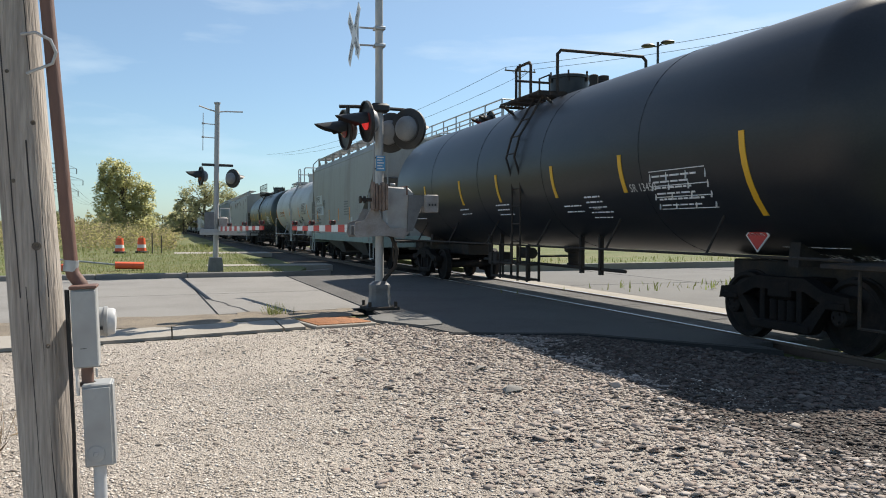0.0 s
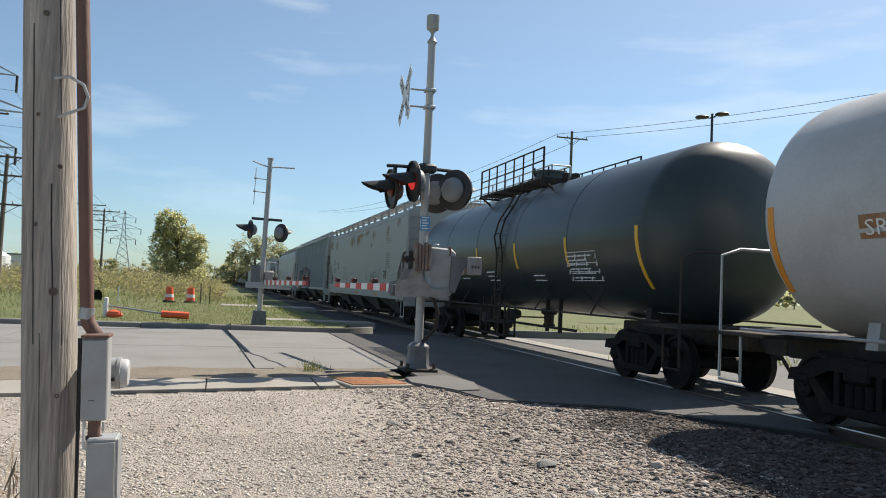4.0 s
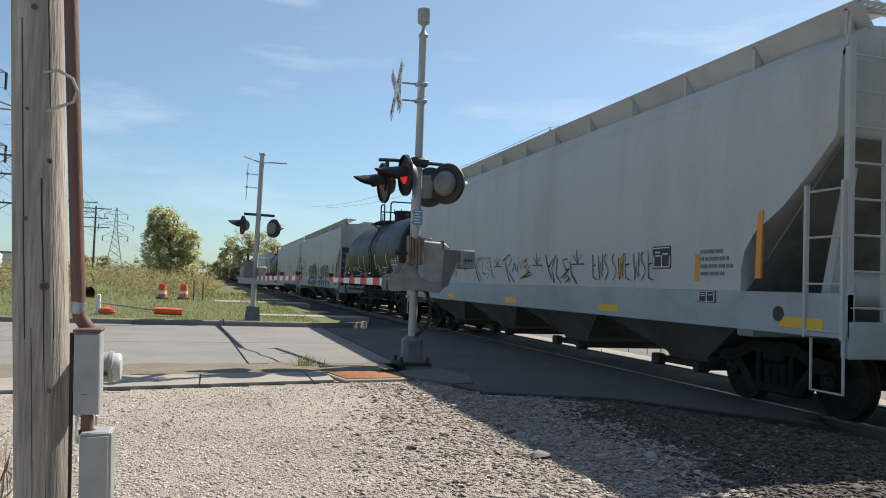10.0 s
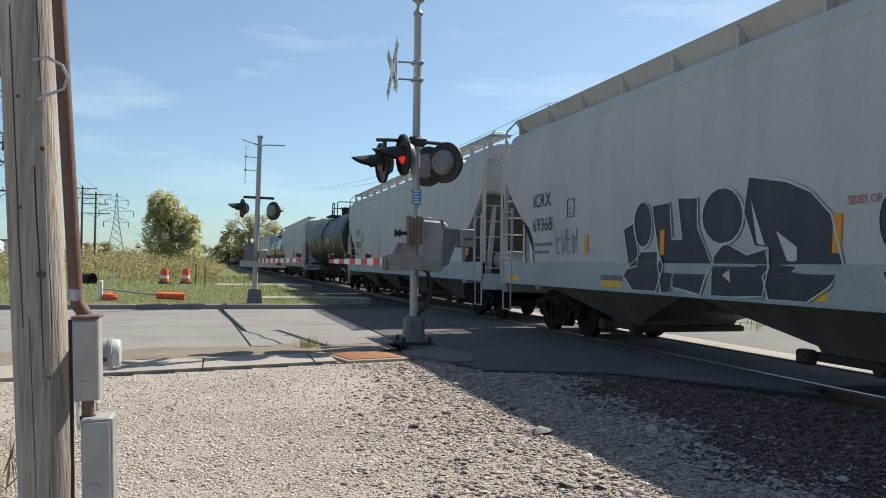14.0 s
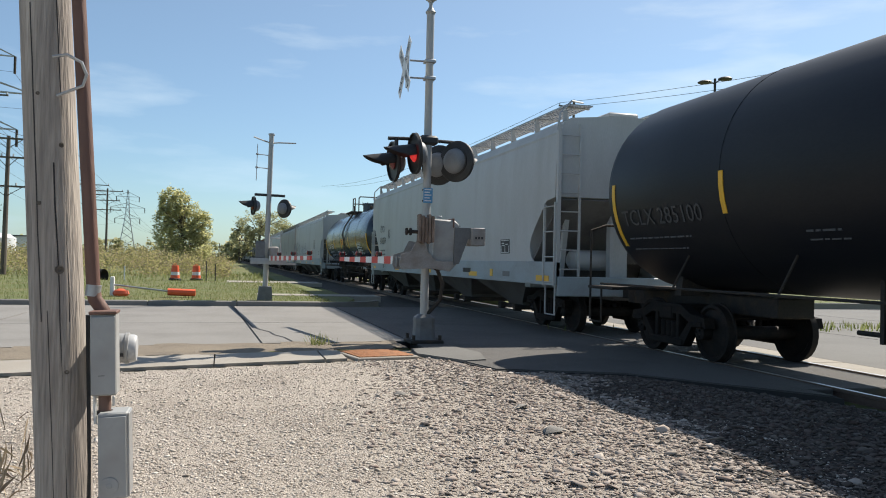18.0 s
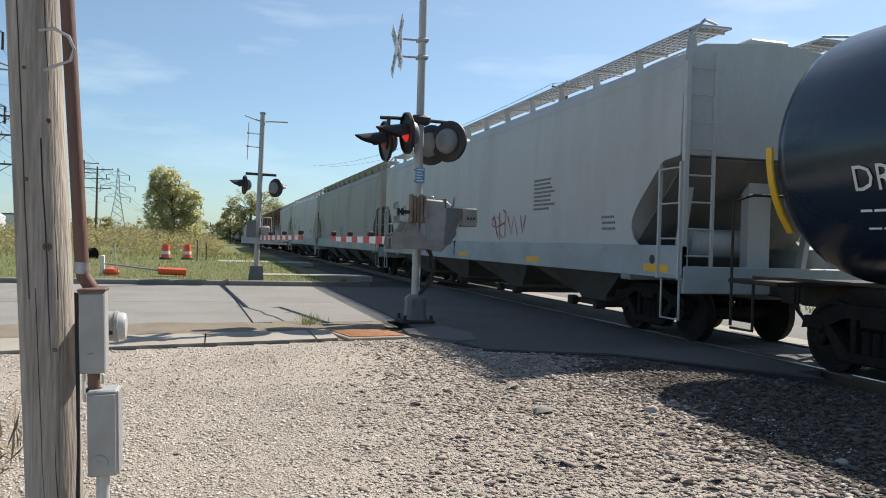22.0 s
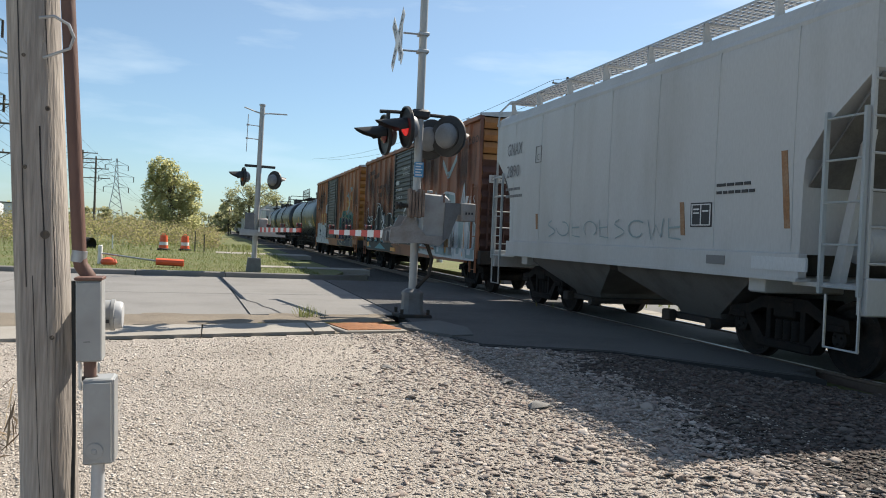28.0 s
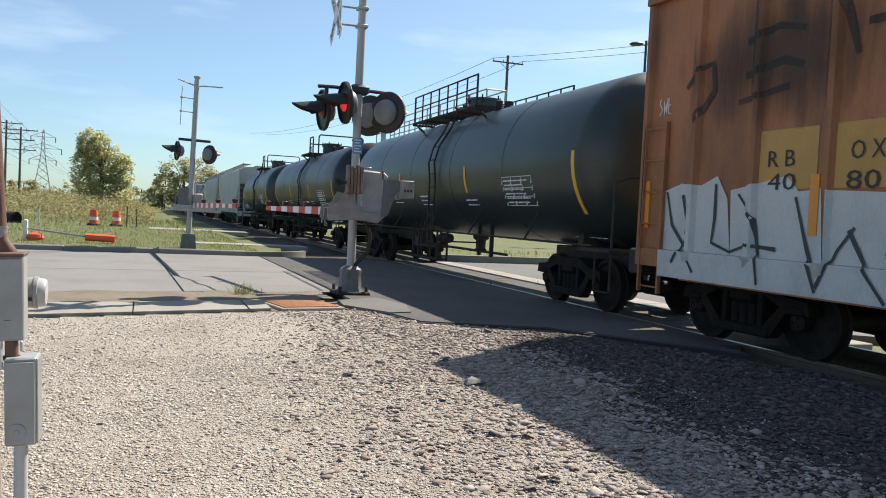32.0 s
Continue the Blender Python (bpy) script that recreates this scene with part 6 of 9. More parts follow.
        part("entry_hoop", Geo().pipe([(-0.87, yr, pz), (-0.87, yr, hz - 0.08), (-0.87, yr - 0.08, hz), (-0.87, yr - 0.68, hz), (-0.87, yr - 0.75, hz - 0.08), (-0.87, yr - 0.75, pz)], 0.032, 8), railmat, car)
        part("rear_rail", Geo().pipe([(-0.87, yr, hz - 0.28), (1.12, yr, hz - 0.28), (1.2, yr - 0.08, hz - 0.28), (1.2, yf + 0.6, hz - 0.28), (1.2, yf + 0.5, hz - 0.36), (1.2, yf + 0.5, pz)], 0.028, 8), railmat, car)
        part("rail_post", Geo().cyl((1.2, yr - 0.08, pz), (1.2, yr - 0.08, hz - 0.28), 0.026, seg=8), railmat, car)
        part("grip_bar", Geo().pipe([(-1.15, yf + 0.2, pz), (-1.15, yf + 0.2, pz + 0.3), (-1.15, yf - 0.25, pz + 0.3), (-1.15, yf - 0.25, pz - 0.1)], 0.02, 6), railmat, car)
    # ladder bent round the tank
    g = Geo()
    for yy in (-0.64, -0.24):
        pts = []
        for k in range(9):
            z = 0.75 + (pz - 0.75) * k / 8
            pts.append((-(max(sx(z), 0.95) + 0.10) if z > zc else -1.56, yy, z))
        g.pipe(pts, 0.022, 6)
    for k in range(10):
        z = 0.85 + (pz - 1.0) * k / 9
        x = -(max(sx(z), 0.95) + 0.10) if z > zc else -1.56
        g.cyl((x, -0.64, z), (x, -0.24, z), 0.014, seg=6)
    part("side_ladder", g, STEEL if not pale else GALV, car)
    # reflectors: the end ones are long
    spots = marks or [-L / 2 + hd + 0.1 + (L - 2 * hd - 0.2) * i / (bars - 1) for i in range(bars)]
    for i, yy in enumerate(spots):
        long_one = i in (0, len(spots) - 1)
        put_patch(car, "reflector", yy - 0.05, yy + 0.05, (1.62 if long_one else 2.02) + lift, (2.66 if long_one else 2.60) + lift, sx, stripe)
    # marks at the rear end, data panel at the front
    ry = L / 2 - mark_in
    small = GREYINK if pale else FADEINK if ink is FADEINK else ink if ink is not ORANGE else WHITE
    if mark:
        put_text(car, mark, 0.36 * mark_size, ry, mark_z, sx, ink, wide=0.21 * len(mark) * mark_size)
        put_lines(car, ry, mark_z - 0.22, sx, small, 2, 0.2 * len(mark) * mark_size, 0.17 * mark_size, 0.06, seed=len(mark))
    py, pz0 = panel or (-L / 2 + 3.6, 1.75)
    put_lines(car, py, pz0 + 0.46, sx, small, 6, 1.15, 0.082, 0.026, seed=5)
    g = Geo()
    for z in (pz0, pz0 + 0.17, pz0 + 0.33, pz0 + 0.54):
        x = -(sx(z) + 0.010)
        g.box(x, x + 0.02, py - 1.22, py + 0.05, z, z + 0.012)
    for yy in (py + 0.05, py - 0.35, py - 0.8, py - 1.22):
        for k in range(4):
            z = pz0 + 0.1355 * k
            x = -(sx(z + 0.07) + 0.010)
            g.box(x, x + 0.02, yy - 0.006, yy + 0.006, z, z + 0.1355)
    part("data_panel", g, small, car)
    put_lines(car, 0.9, 1.95, sx, small, 3, 0.9, 0.10, 0.045, seed=7)
    put_lines(car, -2.2, 1.85, sx, small, 2, 0.8, 0.10, 0.045, seed=8)
    put_lines(car, 3.2, 1.9, sx, small, 2, 0.75, 0.10, 0.045, seed=9)
    put_lines(car, -L / 2 + 2.0, 1.22, sx, small, 1, 1.3, 0.1, 0.07, seed=10)
    if extra:
        extra(car, L, sx, zc, r)
    return car


def head_text(car, L, text, size, x0, z0, wide, paint, r=1.55, zc=2.62, hd=0.72, panel=None):
    """Lettering that lies on the domed front end of a tank."""
    def face(x, z):
        q = min(0.97, ((x * x + (z - zc) ** 2) / (r * r)))
        return -L / 2 + hd * (1 - math.sqrt(1 - q))
    if panel:
        n = 8
        g = Geo().loft([[(x, face(x, z) - 0.008, z) for z in (z0 - 0.07, z0 + size * 0.4, z0 + size + 0.03)] for x in [x0 - 0.07 + (wide + 0.14) * k / n for k in range(n + 1)]], cap=False, close=False)
        part("number_panel", g, panel, car)
    me = text_mesh("lettering", text, size, paint)
    w = max(v.co.x for v in me.vertices)
    for v in me.vertices:
        x, z = x0 + v.co.x / w * wide, z0 + v.co.y
        v.co = (x, face(x, z) - 0.014, z)
    part("lettering", me, None, car)


def hopper_profile(kind):
    if kind == "rib":
        pts = [(1.17, 1.50), (4.48, 1.50), (4.56, 1.44), (4.62, 0.9), (4.66, 0.0)]
    elif kind == "panel":
        pts = [(1.42, 1.56), (2.6, 1.58), (4.08, 1.57), (4.35, 1.50), (4.50, 1.15), (4.56, 0.0)]
    else:
        pts = [(1.49, 1.575), (2.2, 1.60), (3.2, 1.60), (3.8, 1.575), (4.15, 1.54), (4.34, 1.47), (4.46, 1.33), (4.55, 1.0), (4.59, 0.0)]
    def sx(z):
        z = min(max(z, pts[0][0]), pts[-1][0])
        for a, b_ in zip(pts, pts[1:]):
            if z <= b_[0]:
                return a[1] + (b_[1] - a[1]) * (z - a[0]) / (b_[0] - a[0])
        return pts[-1][1]
    return pts, sx


def hopper_car(y0, y1, label, paint, sill=SILL, kind="cf", bays=4, mark="", number="", ink=INK, ribs=0, extra=None, board=None, stripes=True, inset=1.8, mz=2.64, grow=1.0, low_skirt=0.0, low_end=False):
    """A covered hopper; y0 and y1: its ends when the train starts; low_end: a small six-sided opening at each end."""
    L = y1 - y0
    car = empty("covered_hopper", pose(TRACK_X, (y0 + y1) / 2, 0), label, "hopper car", "cars of the freight train")
    pts, sx0 = hopper_profile(kind)
    if low_skirt:
        pts = [(low_skirt, 1.575)] + pts[1:]
    zb = pts[0][0]
    ztop = pts[-1][0]
    board = board or GALV
    sill_low = 1.12 if kind == "panel" else 0.98 if low_skirt else 1.04
    # body: closed sections along the car, its ends sloping in below
    e0, e1 = L / 2 - 0.20, L / 2 - 1.85
    zs_slope = [(e0, 3.30), (e0 - 0.03, 3.22), (e0 - 0.42, 2.86), (e0 - 0.85, 2.52), (e1 + 0.30, 2.24), (e1 + 0.10, 2.02), (e1 + 0.02, 1.80), (e1, zb)]
    if low_end:
        e0, e1 = L / 2 - 0.14, L / 2 - 1.56
        zs_slope = [(e0, 2.84), (e0 - 0.04, 2.82), (e0 - 0.44, 2.78), (e0 - 0.56, 2.70), (e0 - 1.10, 2.22), (e0 - 1.30, 2.02), (e0 - 1.38, 1.88), (e1, zb)]
    if kind == "panel":
        e0, e1 = L / 2 - 0.02, L / 2 - 1.04
        zs_slope = [(e0, 3.4), (e0 - 0.02, 3.37), (e0 - 0.70, 2.84), (e0 - 0.96, 2.52), (e1 + 0.03, 2.3), (e1, zb)]
    if kind == "rib":
        zs_slope = [(e0, 3.95), (e0 - 0.02, 3.9), (e0 - 0.62, 3.1), (e0 - 1.0, 2.5), (e1 + 0.2, 2.1), (e1 + 0.04, zb + 0.12), (e1, zb)]
    stations = [(-y, z) for y, z in zs_slope] + [(e1 * q / 4, zb) for q in range(-3, 4)] + [(y, z) for y, z in reversed(zs_slope)]
    stations = sorted(stations, key=lambda s: s[0])
    rings = []
    for y, zl in stations:
        side = []
        m = 12
        for k in range(m + 1):
            z = zl + (pts[-1][0] - 0.001 - zl) * (k / m) ** 0.75
            side.append((sx0(z), z))
        ring = [(-x, y, z) for x, z in side] + [(x, y, z) for x, z in reversed(side)]
        rings.append(ring)
    part("body", Geo().loft(rings), paint, car, smooth=28)
    sx = sx0
    if ribs:
        POSTS[car.name] = ([-e0 + 0.12 + (2 * e0 - 0.24) * i / (ribs - 1) for i in range(ribs)], 0.062, 0.058, 0.096, 1.24, 4.4)
        g_mesh = Geo()
        g_mesh.prism([(1.49, 1.20), (1.60, 1.26), (1.60, 4.42), (1.49, 4.54)], "y", -0.06, 0.06)
        rib = g_mesh.mesh("side_post", paint)
        for i in range(ribs):
            yy = -e0 + 0.12 + (2 * e0 - 0.24) * i / (ribs - 1)
            if abs(yy) > e1 - 0.1:
                zl = 3.95 if abs(yy) > e0 - 0.3 else 3.3 if abs(yy) > e0 - 0.8 else 2.5
                for s in (-1, 1):
                    part("side_post", Geo().box(s * 1.49, s * 1.60, yy - 0.06, yy + 0.06, zl, 4.52), paint, car)
                continue
            part("side_post", rib, None, car, at=pose(0, yy, 0))
            part("side_post", rib, None, car, at=pose(0, yy, 0, 0, 0, 180))
        for s in (-1, 1):
            part("top_chord", Geo().box(s * 1.49, s * 1.615, -e0, e0, 4.44, 4.56), paint, car)
            part("side_sill", Geo().box(s * 1.48, s * 1.61, -L / 2 + 0.1, L / 2 - 0.1, 1.10, 1.24), paint, car)
    else:
        for s in (-1, 1):
            g = Geo()
            reach = L / 2 - (0.98 if kind == "panel" else 0.02)
            g.box(s * 1.50, s * 1.62, -reach, reach, sill_low, zb + 0.01, 0.012)
            g.box(s * 1.44, s * 1.645, -reach, reach, sill_low - 0.02, sill_low + 0.025)
            part("side_sill", g, sill, car)
        # the seam where the roof sheet laps the side
        g = Geo()
        for s in (-1, 1):
            z = ztop - 0.42
            x = sx0(z)
            g.prism([(s * (x + 0.006), z - 0.05), (s * (x + 0.014), z), (s * (x - 0.02), z + 0.06), (s * (x - 0.05), z)], "y", -e0, e0)
        part("roof_lap", g, paint, car)
    low = 1.10 if ribs else 1.0
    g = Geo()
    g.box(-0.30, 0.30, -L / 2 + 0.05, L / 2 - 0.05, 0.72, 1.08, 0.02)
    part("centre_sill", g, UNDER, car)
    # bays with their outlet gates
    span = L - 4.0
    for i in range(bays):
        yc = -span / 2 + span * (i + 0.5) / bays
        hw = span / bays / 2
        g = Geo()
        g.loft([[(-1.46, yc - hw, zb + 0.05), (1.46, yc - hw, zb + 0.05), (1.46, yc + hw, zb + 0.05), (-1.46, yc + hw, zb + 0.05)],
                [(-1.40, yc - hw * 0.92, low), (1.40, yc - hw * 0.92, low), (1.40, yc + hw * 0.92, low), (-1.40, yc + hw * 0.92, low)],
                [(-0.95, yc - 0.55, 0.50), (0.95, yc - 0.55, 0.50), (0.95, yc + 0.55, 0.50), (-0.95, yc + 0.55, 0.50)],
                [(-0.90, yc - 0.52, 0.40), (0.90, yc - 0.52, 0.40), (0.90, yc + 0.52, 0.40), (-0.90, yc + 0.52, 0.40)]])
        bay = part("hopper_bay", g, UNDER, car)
        g = Geo()
        g.box(-1.0, 1.0, yc - 0.66, yc + 0.66, 0.32, 0.42, 0.015)
        g.cyl((-1.02, yc - 0.62, 0.36), (1.02, yc - 0.62, 0.36), 0.05, seg=8)
        g.box(-1.14, -1.0, yc + 0.50, yc + 0.72, 0.28, 0.46, 0.02)
        g.cyl((-1.2, yc - 0.62, 0.36), (-1.0, yc - 0.62, 0.36), 0.08, seg=8)
        part("outlet_gate", g, STEEL, bay)
    tb = L / 2 - 1.85
    for s in (-1, 1):
        add_truck(car, s * tb)
        coupler(car, L, s, 0.62)
        # bolster, end floor, struts under the slope sheet
        g = Geo()
        g.box(-1.50, 1.50, s * tb - 0.16, s * tb + 0.16, 0.92, 1.14, 0.02)
        g.box(-1.58, 1.58, s * (L / 2 - 0.14), s * L / 2, 0.80, 1.20, 0.015)
        g.box(-1.50, 1.50, s * (L / 2 - 1.2), s * (L / 2 - 0.14), 1.06, 1.11)
        part("end_frame", g, sill if not ribs else paint, car)
        for x in (-1.15, 1.15):
            g = Geo()
            g.prism([(s * (L / 2 - 0.42), 2.95), (s * (L / 2 - 0.52), 2.95), (s * (L / 2 - 0.95), 1.1), (s * (L / 2 - 0.80), 1.1)], "x", x - 0.05, x + 0.05)
            part("end_strut", g, paint, car)
        g = Geo()
        g.box(-0.2, 0.2, s * (L / 2 - 0.42), s * (L / 2 - 0.60), 1.1, 2.95)
        part("centre_strut", g, paint, car)
        a = 2.80 if low_end else {"cf": 3.22, "rib": 3.3, "panel": 3.36}[kind]
        if low_end:
            for x in (-1, 1):
                part("corner_gusset", Geo().prism([(s * (e1 - 0.05), zb), (s * (e1 - 0.05), 1.86), (s * (e1 + 0.03), 1.78), (s * (e1 + 0.10), 1.62), (s * (e1 + 0.26), zb)], "x", x * 1.555, x * 1.585), paint, car)
        # slope sheet, coloured dark for the shade inside the end recess
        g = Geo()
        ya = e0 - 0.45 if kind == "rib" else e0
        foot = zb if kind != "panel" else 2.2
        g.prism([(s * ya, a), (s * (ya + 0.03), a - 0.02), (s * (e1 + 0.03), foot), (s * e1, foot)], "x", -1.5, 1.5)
        part("slope_sheet", g, SHADEGREY, car)
        # corner ladders to the roof
        for x in (-1, 1):
            ladder(car, x * 1.60, s * (L / 2 - 0.06), s * (L / 2 - 0.62), 1.0, {"cf": 2.72, "rib": ztop - 0.35, "panel": 3.0}[kind], sill if ribs else GREY_C if kind == "panel" else paint, x)
            g = Geo()
            g.pipe([(x * 1.60, s * (L / 2 - 0.06), ztop - 0.40), (x * 1.56, s * (L / 2 - 0.06), ztop - 0.05), (x * 1.30, s * (L / 2 - 0.08), ztop + 0.22), (x * 0.95, s * (L / 2 - 0.3), ztop + 0.24)], 0.022, 6)
            part("grab_iron", g, board, car)
            g = Geo()
            g.pipe([(x * 1.61, s * (L / 2 - 0.06), 1.0), (x * 1.61, s * (L / 2 - 0.06), 0.42), (x * 1.61, s * (L / 2 - 0.54), 0.42), (x * 1.61, s * (L / 2 - 0.54), 1.0)], 0.018, 6)
            part("grab_iron", g, board, car)
        end_ladder(car, -1.56, -1.10, s * (L / 2 - 0.05), 1.2, ztop - 0.25, 8, paint, s)
        if kind == "cf":
            for x in (-1, 1):
                part("corner_post", Geo().box(x * 1.52, x * 1.60, s * (L / 2 - 0.10), s * (L / 2 - 0.02), 1.0, ztop - 0.28, 0.008), paint, car)
    # brake gear on the leading end
    g = Geo()
    g.lathe([(0.05, -L / 2 + 0.08), (0.05, -L / 2 + 0.02)], 8, "y", (0.55, 0, 2.35))
    n = 20
    g.pipe([(0.55 + 0.28 * math.cos(k * 6.2832 / n), -L / 2 + 0.03, 2.35 + 0.28 * math.sin(k * 6.2832 / n)) for k in range(n + 1)], 0.018, 6)
    for k in range(4):
        g.cyl((0.55, -L / 2 + 0.03, 2.35), (0.55 + 0.27 * math.cos(k * 1.5708), -L / 2 + 0.03, 2.35 + 0.27 * math.sin(k * 1.5708)), 0.014, seg=6)
    g.box(0.4, 0.7, -L / 2 + 0.08, -L / 2 + 0.38, 2.1, 2.6, 0.03)
    part("hand_brake", g, board, car)
    g = Geo()
    g.lathe([(0.12, -0.62), (0.22, -0.55), (0.22, 0.55), (0.12, 0.62)], 16, "x", (-0.35, -L / 2 + 0.85, 1.55))
    part("air_reservoir", g, GREY_A, car)
    g = Geo()
    g.box(-1.25, -0.85, L / 2 - 0.9, L / 2 - 0.6, 1.12, 1.5, 0.03)
    g.lathe([(0.16, -0.3), (0.16, 0.3)], 12, "x", (0.3, L / 2 - 0.85, 1.4))
    part("brake_valve", g, UNDER, car)
    # roof: hatch trough and running boards on stands
    for i in range(max(3, bays * 2)):
        yc = -e0 + 0.9 + (2 * e0 - 1.8) * i / (max(3, bays * 2) - 1)
        g = Geo()
        g.box(-0.34, 0.34, yc - 0.75, yc + 0.75, ztop - 0.02, ztop + 0.10, 0.03)
        part("roof_hatch", g, paint, car)
    bz = ztop + 0.14
    for s in (-1, 1):
        g = Geo()
        for k in range(7):
            xx = s * (0.80 + 0.56 * k / 6)
            g.box(xx - 0.010, xx + 0.010, -L / 2 + 0.15, L / 2 - 0.15, bz, bz + 0.03)
        n = int(L / 0.16)
        for k in range(n + 1):
            yy = -L / 2 + 0.15 + (L - 0.3) * k / n
            g.box(s * 0.80, s * 1.36, yy - 0.02, yy + 0.02, bz + 0.003, bz + 0.027)
        part("running_board", g, board, car, smooth=0)
        if board not in (GALV,):
            part("roof_fascia", Geo().prism([(s * 1.16, sx_roof(pts, 1.16) - 0.03), (s * 1.20, sx_roof(pts, 1.20) - 0.03), (s * 1.40, bz + 0.035), (s * 1.36, bz + 0.04)], "y", -L / 2 + 0.15, L / 2 - 0.15), board, car)
        n = int(L / 1.55)
        for k in range(n + 1):
            yy = -L / 2 + 0.35 + (L - 0.7) * k / n
            g = Geo()
            g.prism([(s * 1.24, sx_roof(pts, 1.24) - 0.02), (s * 1.37, sx_roof(pts, 1.37) - 0.04), (s * 1.37, bz), (s * 1.31, bz)], "y", yy - 0.025, yy + 0.025)
            g.box(s * 0.78, s * 1.37, yy - 0.02, yy + 0.02, bz - 0.03, bz)
            part("board_bracket", g, paint, car)
    if stripes:
        n = 5 if L > 15 else 3
        for i in range(n):
            yy = -L / 2 + 0.7 + (L - 1.4) * i / (n - 1)
            if ribs:
                continue
            put_patch(car, "reflector", yy - 0.35, yy + 0.35, 1.09, 1.21, lambda z: 1.62, OCHRE if paint is RUSTY else YELLOW, 0.006)
    ry = L / 2 - inset
    if mark:
        put_text(car, mark, 0.40 * grow, ry, mz, sx, ink, wide=0.23 * len(mark) * grow)
        put_text(car, number, 0.40 * grow, ry, mz - 0.5 * grow, sx, ink, wide=0.20 * len(number) * grow)
        put_lines(car, ry, mz - 0.80 * grow, sx, GREYINK, 2, 1.1, 0.16, 0.06, seed=len(number))
        # plate letter in a box
        g = Geo()
        y, z = ry - 1.7 * grow, mz - 0.28
        for a, b_, c, d in ((0, 0.3, 0, 0.015), (0, 0.3, 0.335, 0.35), (0, 0.015, 0, 0.35), (0.285, 0.3, 0, 0.35)):
            x = -(sx(z + c) + 0.012)
            g.box(x, x + 0.02, y - b_, y - a, z + c, z + d)
        part("plate_box", g, ink, car)
        put_text(car, "C", 0.2, y - 0.08, z + 0.05, sx, ink)
    if extra:
        extra(car, L, sx)
    return car


def sx_roof(pts, x):
    """Height of the roof at a distance from the car's middle."""
    for a, b_ in zip(pts, pts[1:]):
        if a[1] >= x >= b_[1] and a[1] != b_[1]:
            return a[0] + (b_[0] - a[0]) * (a[1] - x) / (a[1] - b_[1])
    return pts[-1][0]


def box_car(y0, y1, label, paint, paint2, door0, door1, extra=None, low_end=None):
    """A boxcar; door0 and door1: where the door stands, from its rear end."""
    L = y1 - y0
    car = empty("boxcar", pose(TRACK_X, (y0 + y1) / 2, 0), label, "boxcar", "cars of the freight train")
    hw, zf, zt = 1.44, 1.02, 4.66
    sx = lambda z: hw + 0.004
    part("body", Geo().box(-hw, hw, -L / 2 + 0.03, L / 2 - 0.03, zf, zt), paint, car)
    dy0, dy1 = L / 2 - door0, L / 2 - door1   # rear and front edge of the door
    places = []
    for s in (-1, 1):
        g = Geo()
        g.box(s * (hw - 0.02), s * (hw + 0.10), -L / 2, L / 2, zt - 0.10, zt + 0.02, 0.01)
        part("eave_rail", g, paint, car)
        g = Geo()
        g.box(s * (hw - 0.04), s * (hw + 0.06), -L / 2, L / 2, zf - 0.10, zf + 0.14)
        g.box(s * (hw - 0.02), s * (hw + 0.055), -L / 2 + 1.0, L / 2 - 1.0, zf - 0.24, zf - 0.10)
        g.prism([(dy1 - 2.2, zf), (dy1 - 0.6, zf - 0.28), (dy0 + 0.6, zf - 0.28), (dy0 + 2.2, zf)], "x", s * (hw - 0.02), s * (hw + 0.03))
        part("side_sill", g, paint, car)
        # side posts on each side of the door
        for a, b_ in ((-L / 2 + 0.06, dy1 - 0.1), (dy0 + 0.1, L / 2 - 0.06)):
            n = max(2, round((b_ - a) / 1.0))
            for k in range(n + 1):
                yy = a + (b_ - a) * k / n
                places.append(yy)
                g = Geo()
                g.prism([(s * hw, yy - 0.075), (s * (hw + 0.07), yy - 0.04), (s * (hw + 0.07), yy + 0.04), (s * hw, yy + 0.075)], "z", zf + 0.12, zt - 0.08)
                part("side_post", g, paint, car)
        # corrugated door
        g = Geo()
        outline = []
        n = 22
        zlo, zhi = zf + 0.12, zt - 0.14
        for k in range(n):
            z = zlo + (zhi - zlo) * k / n
            dz = (zhi - zlo) / n
            outline += [(s * (hw + 0.07), z), (s * (hw + 0.07), z + dz * 0.45), (s * (hw + 0.11), z + dz * 0.6), (s * (hw + 0.11), z + dz * 0.85)]
        outline += [(s * (hw + 0.07), zhi), (s * (hw + 0.02), zhi), (s * (hw + 0.02), zlo)]
        v0 = [(x, dy1, z) for x, z in outline]
        v1 = [(x, dy0, z) for x, z in outline]
        g.loft([v0, v1])
        door = part("door", g, DOORBLK, car, "black corrugated sliding door", smooth=0)
        for yy in (dy1, dy0):
            part("door_edge", Geo().box(s * (hw + 0.03), s * (hw + 0.13), yy - 0.05, yy + 0.05, zlo, zhi), DOORBLK, door)
        part("lock_bar", Geo().cyl((s * (hw + 0.15), dy1 + 0.3, zlo + 0.1), (s * (hw + 0.15), dy1 + 0.3, zhi - 0.1), 0.02, seg=6), DOORBLK, door)
        part("lock_handle", Geo().box(s * (hw + 0.11), s * (hw + 0.17), dy1 + 0.22, dy1 + 0.38, zlo + 0.9, zlo + 1.1), DOORBLK, door)
        for z0, z1 in ((zlo - 0.08, zlo - 0.02), (zhi + 0.02, zhi + 0.07)):
            part("door_track", Geo().box(s * (hw + 0.02), s * (hw + 0.14), dy1 - 2.9, dy0 + 0.1, z0, z1), paint, car)
    POSTS[car.name] = (sorted(set(places)), 0.075, 0.04, 0.068, 1.15, zt - 0.08)
    # corrugated ends
    for s in (-1, 1):
        rows = []
        n = 11
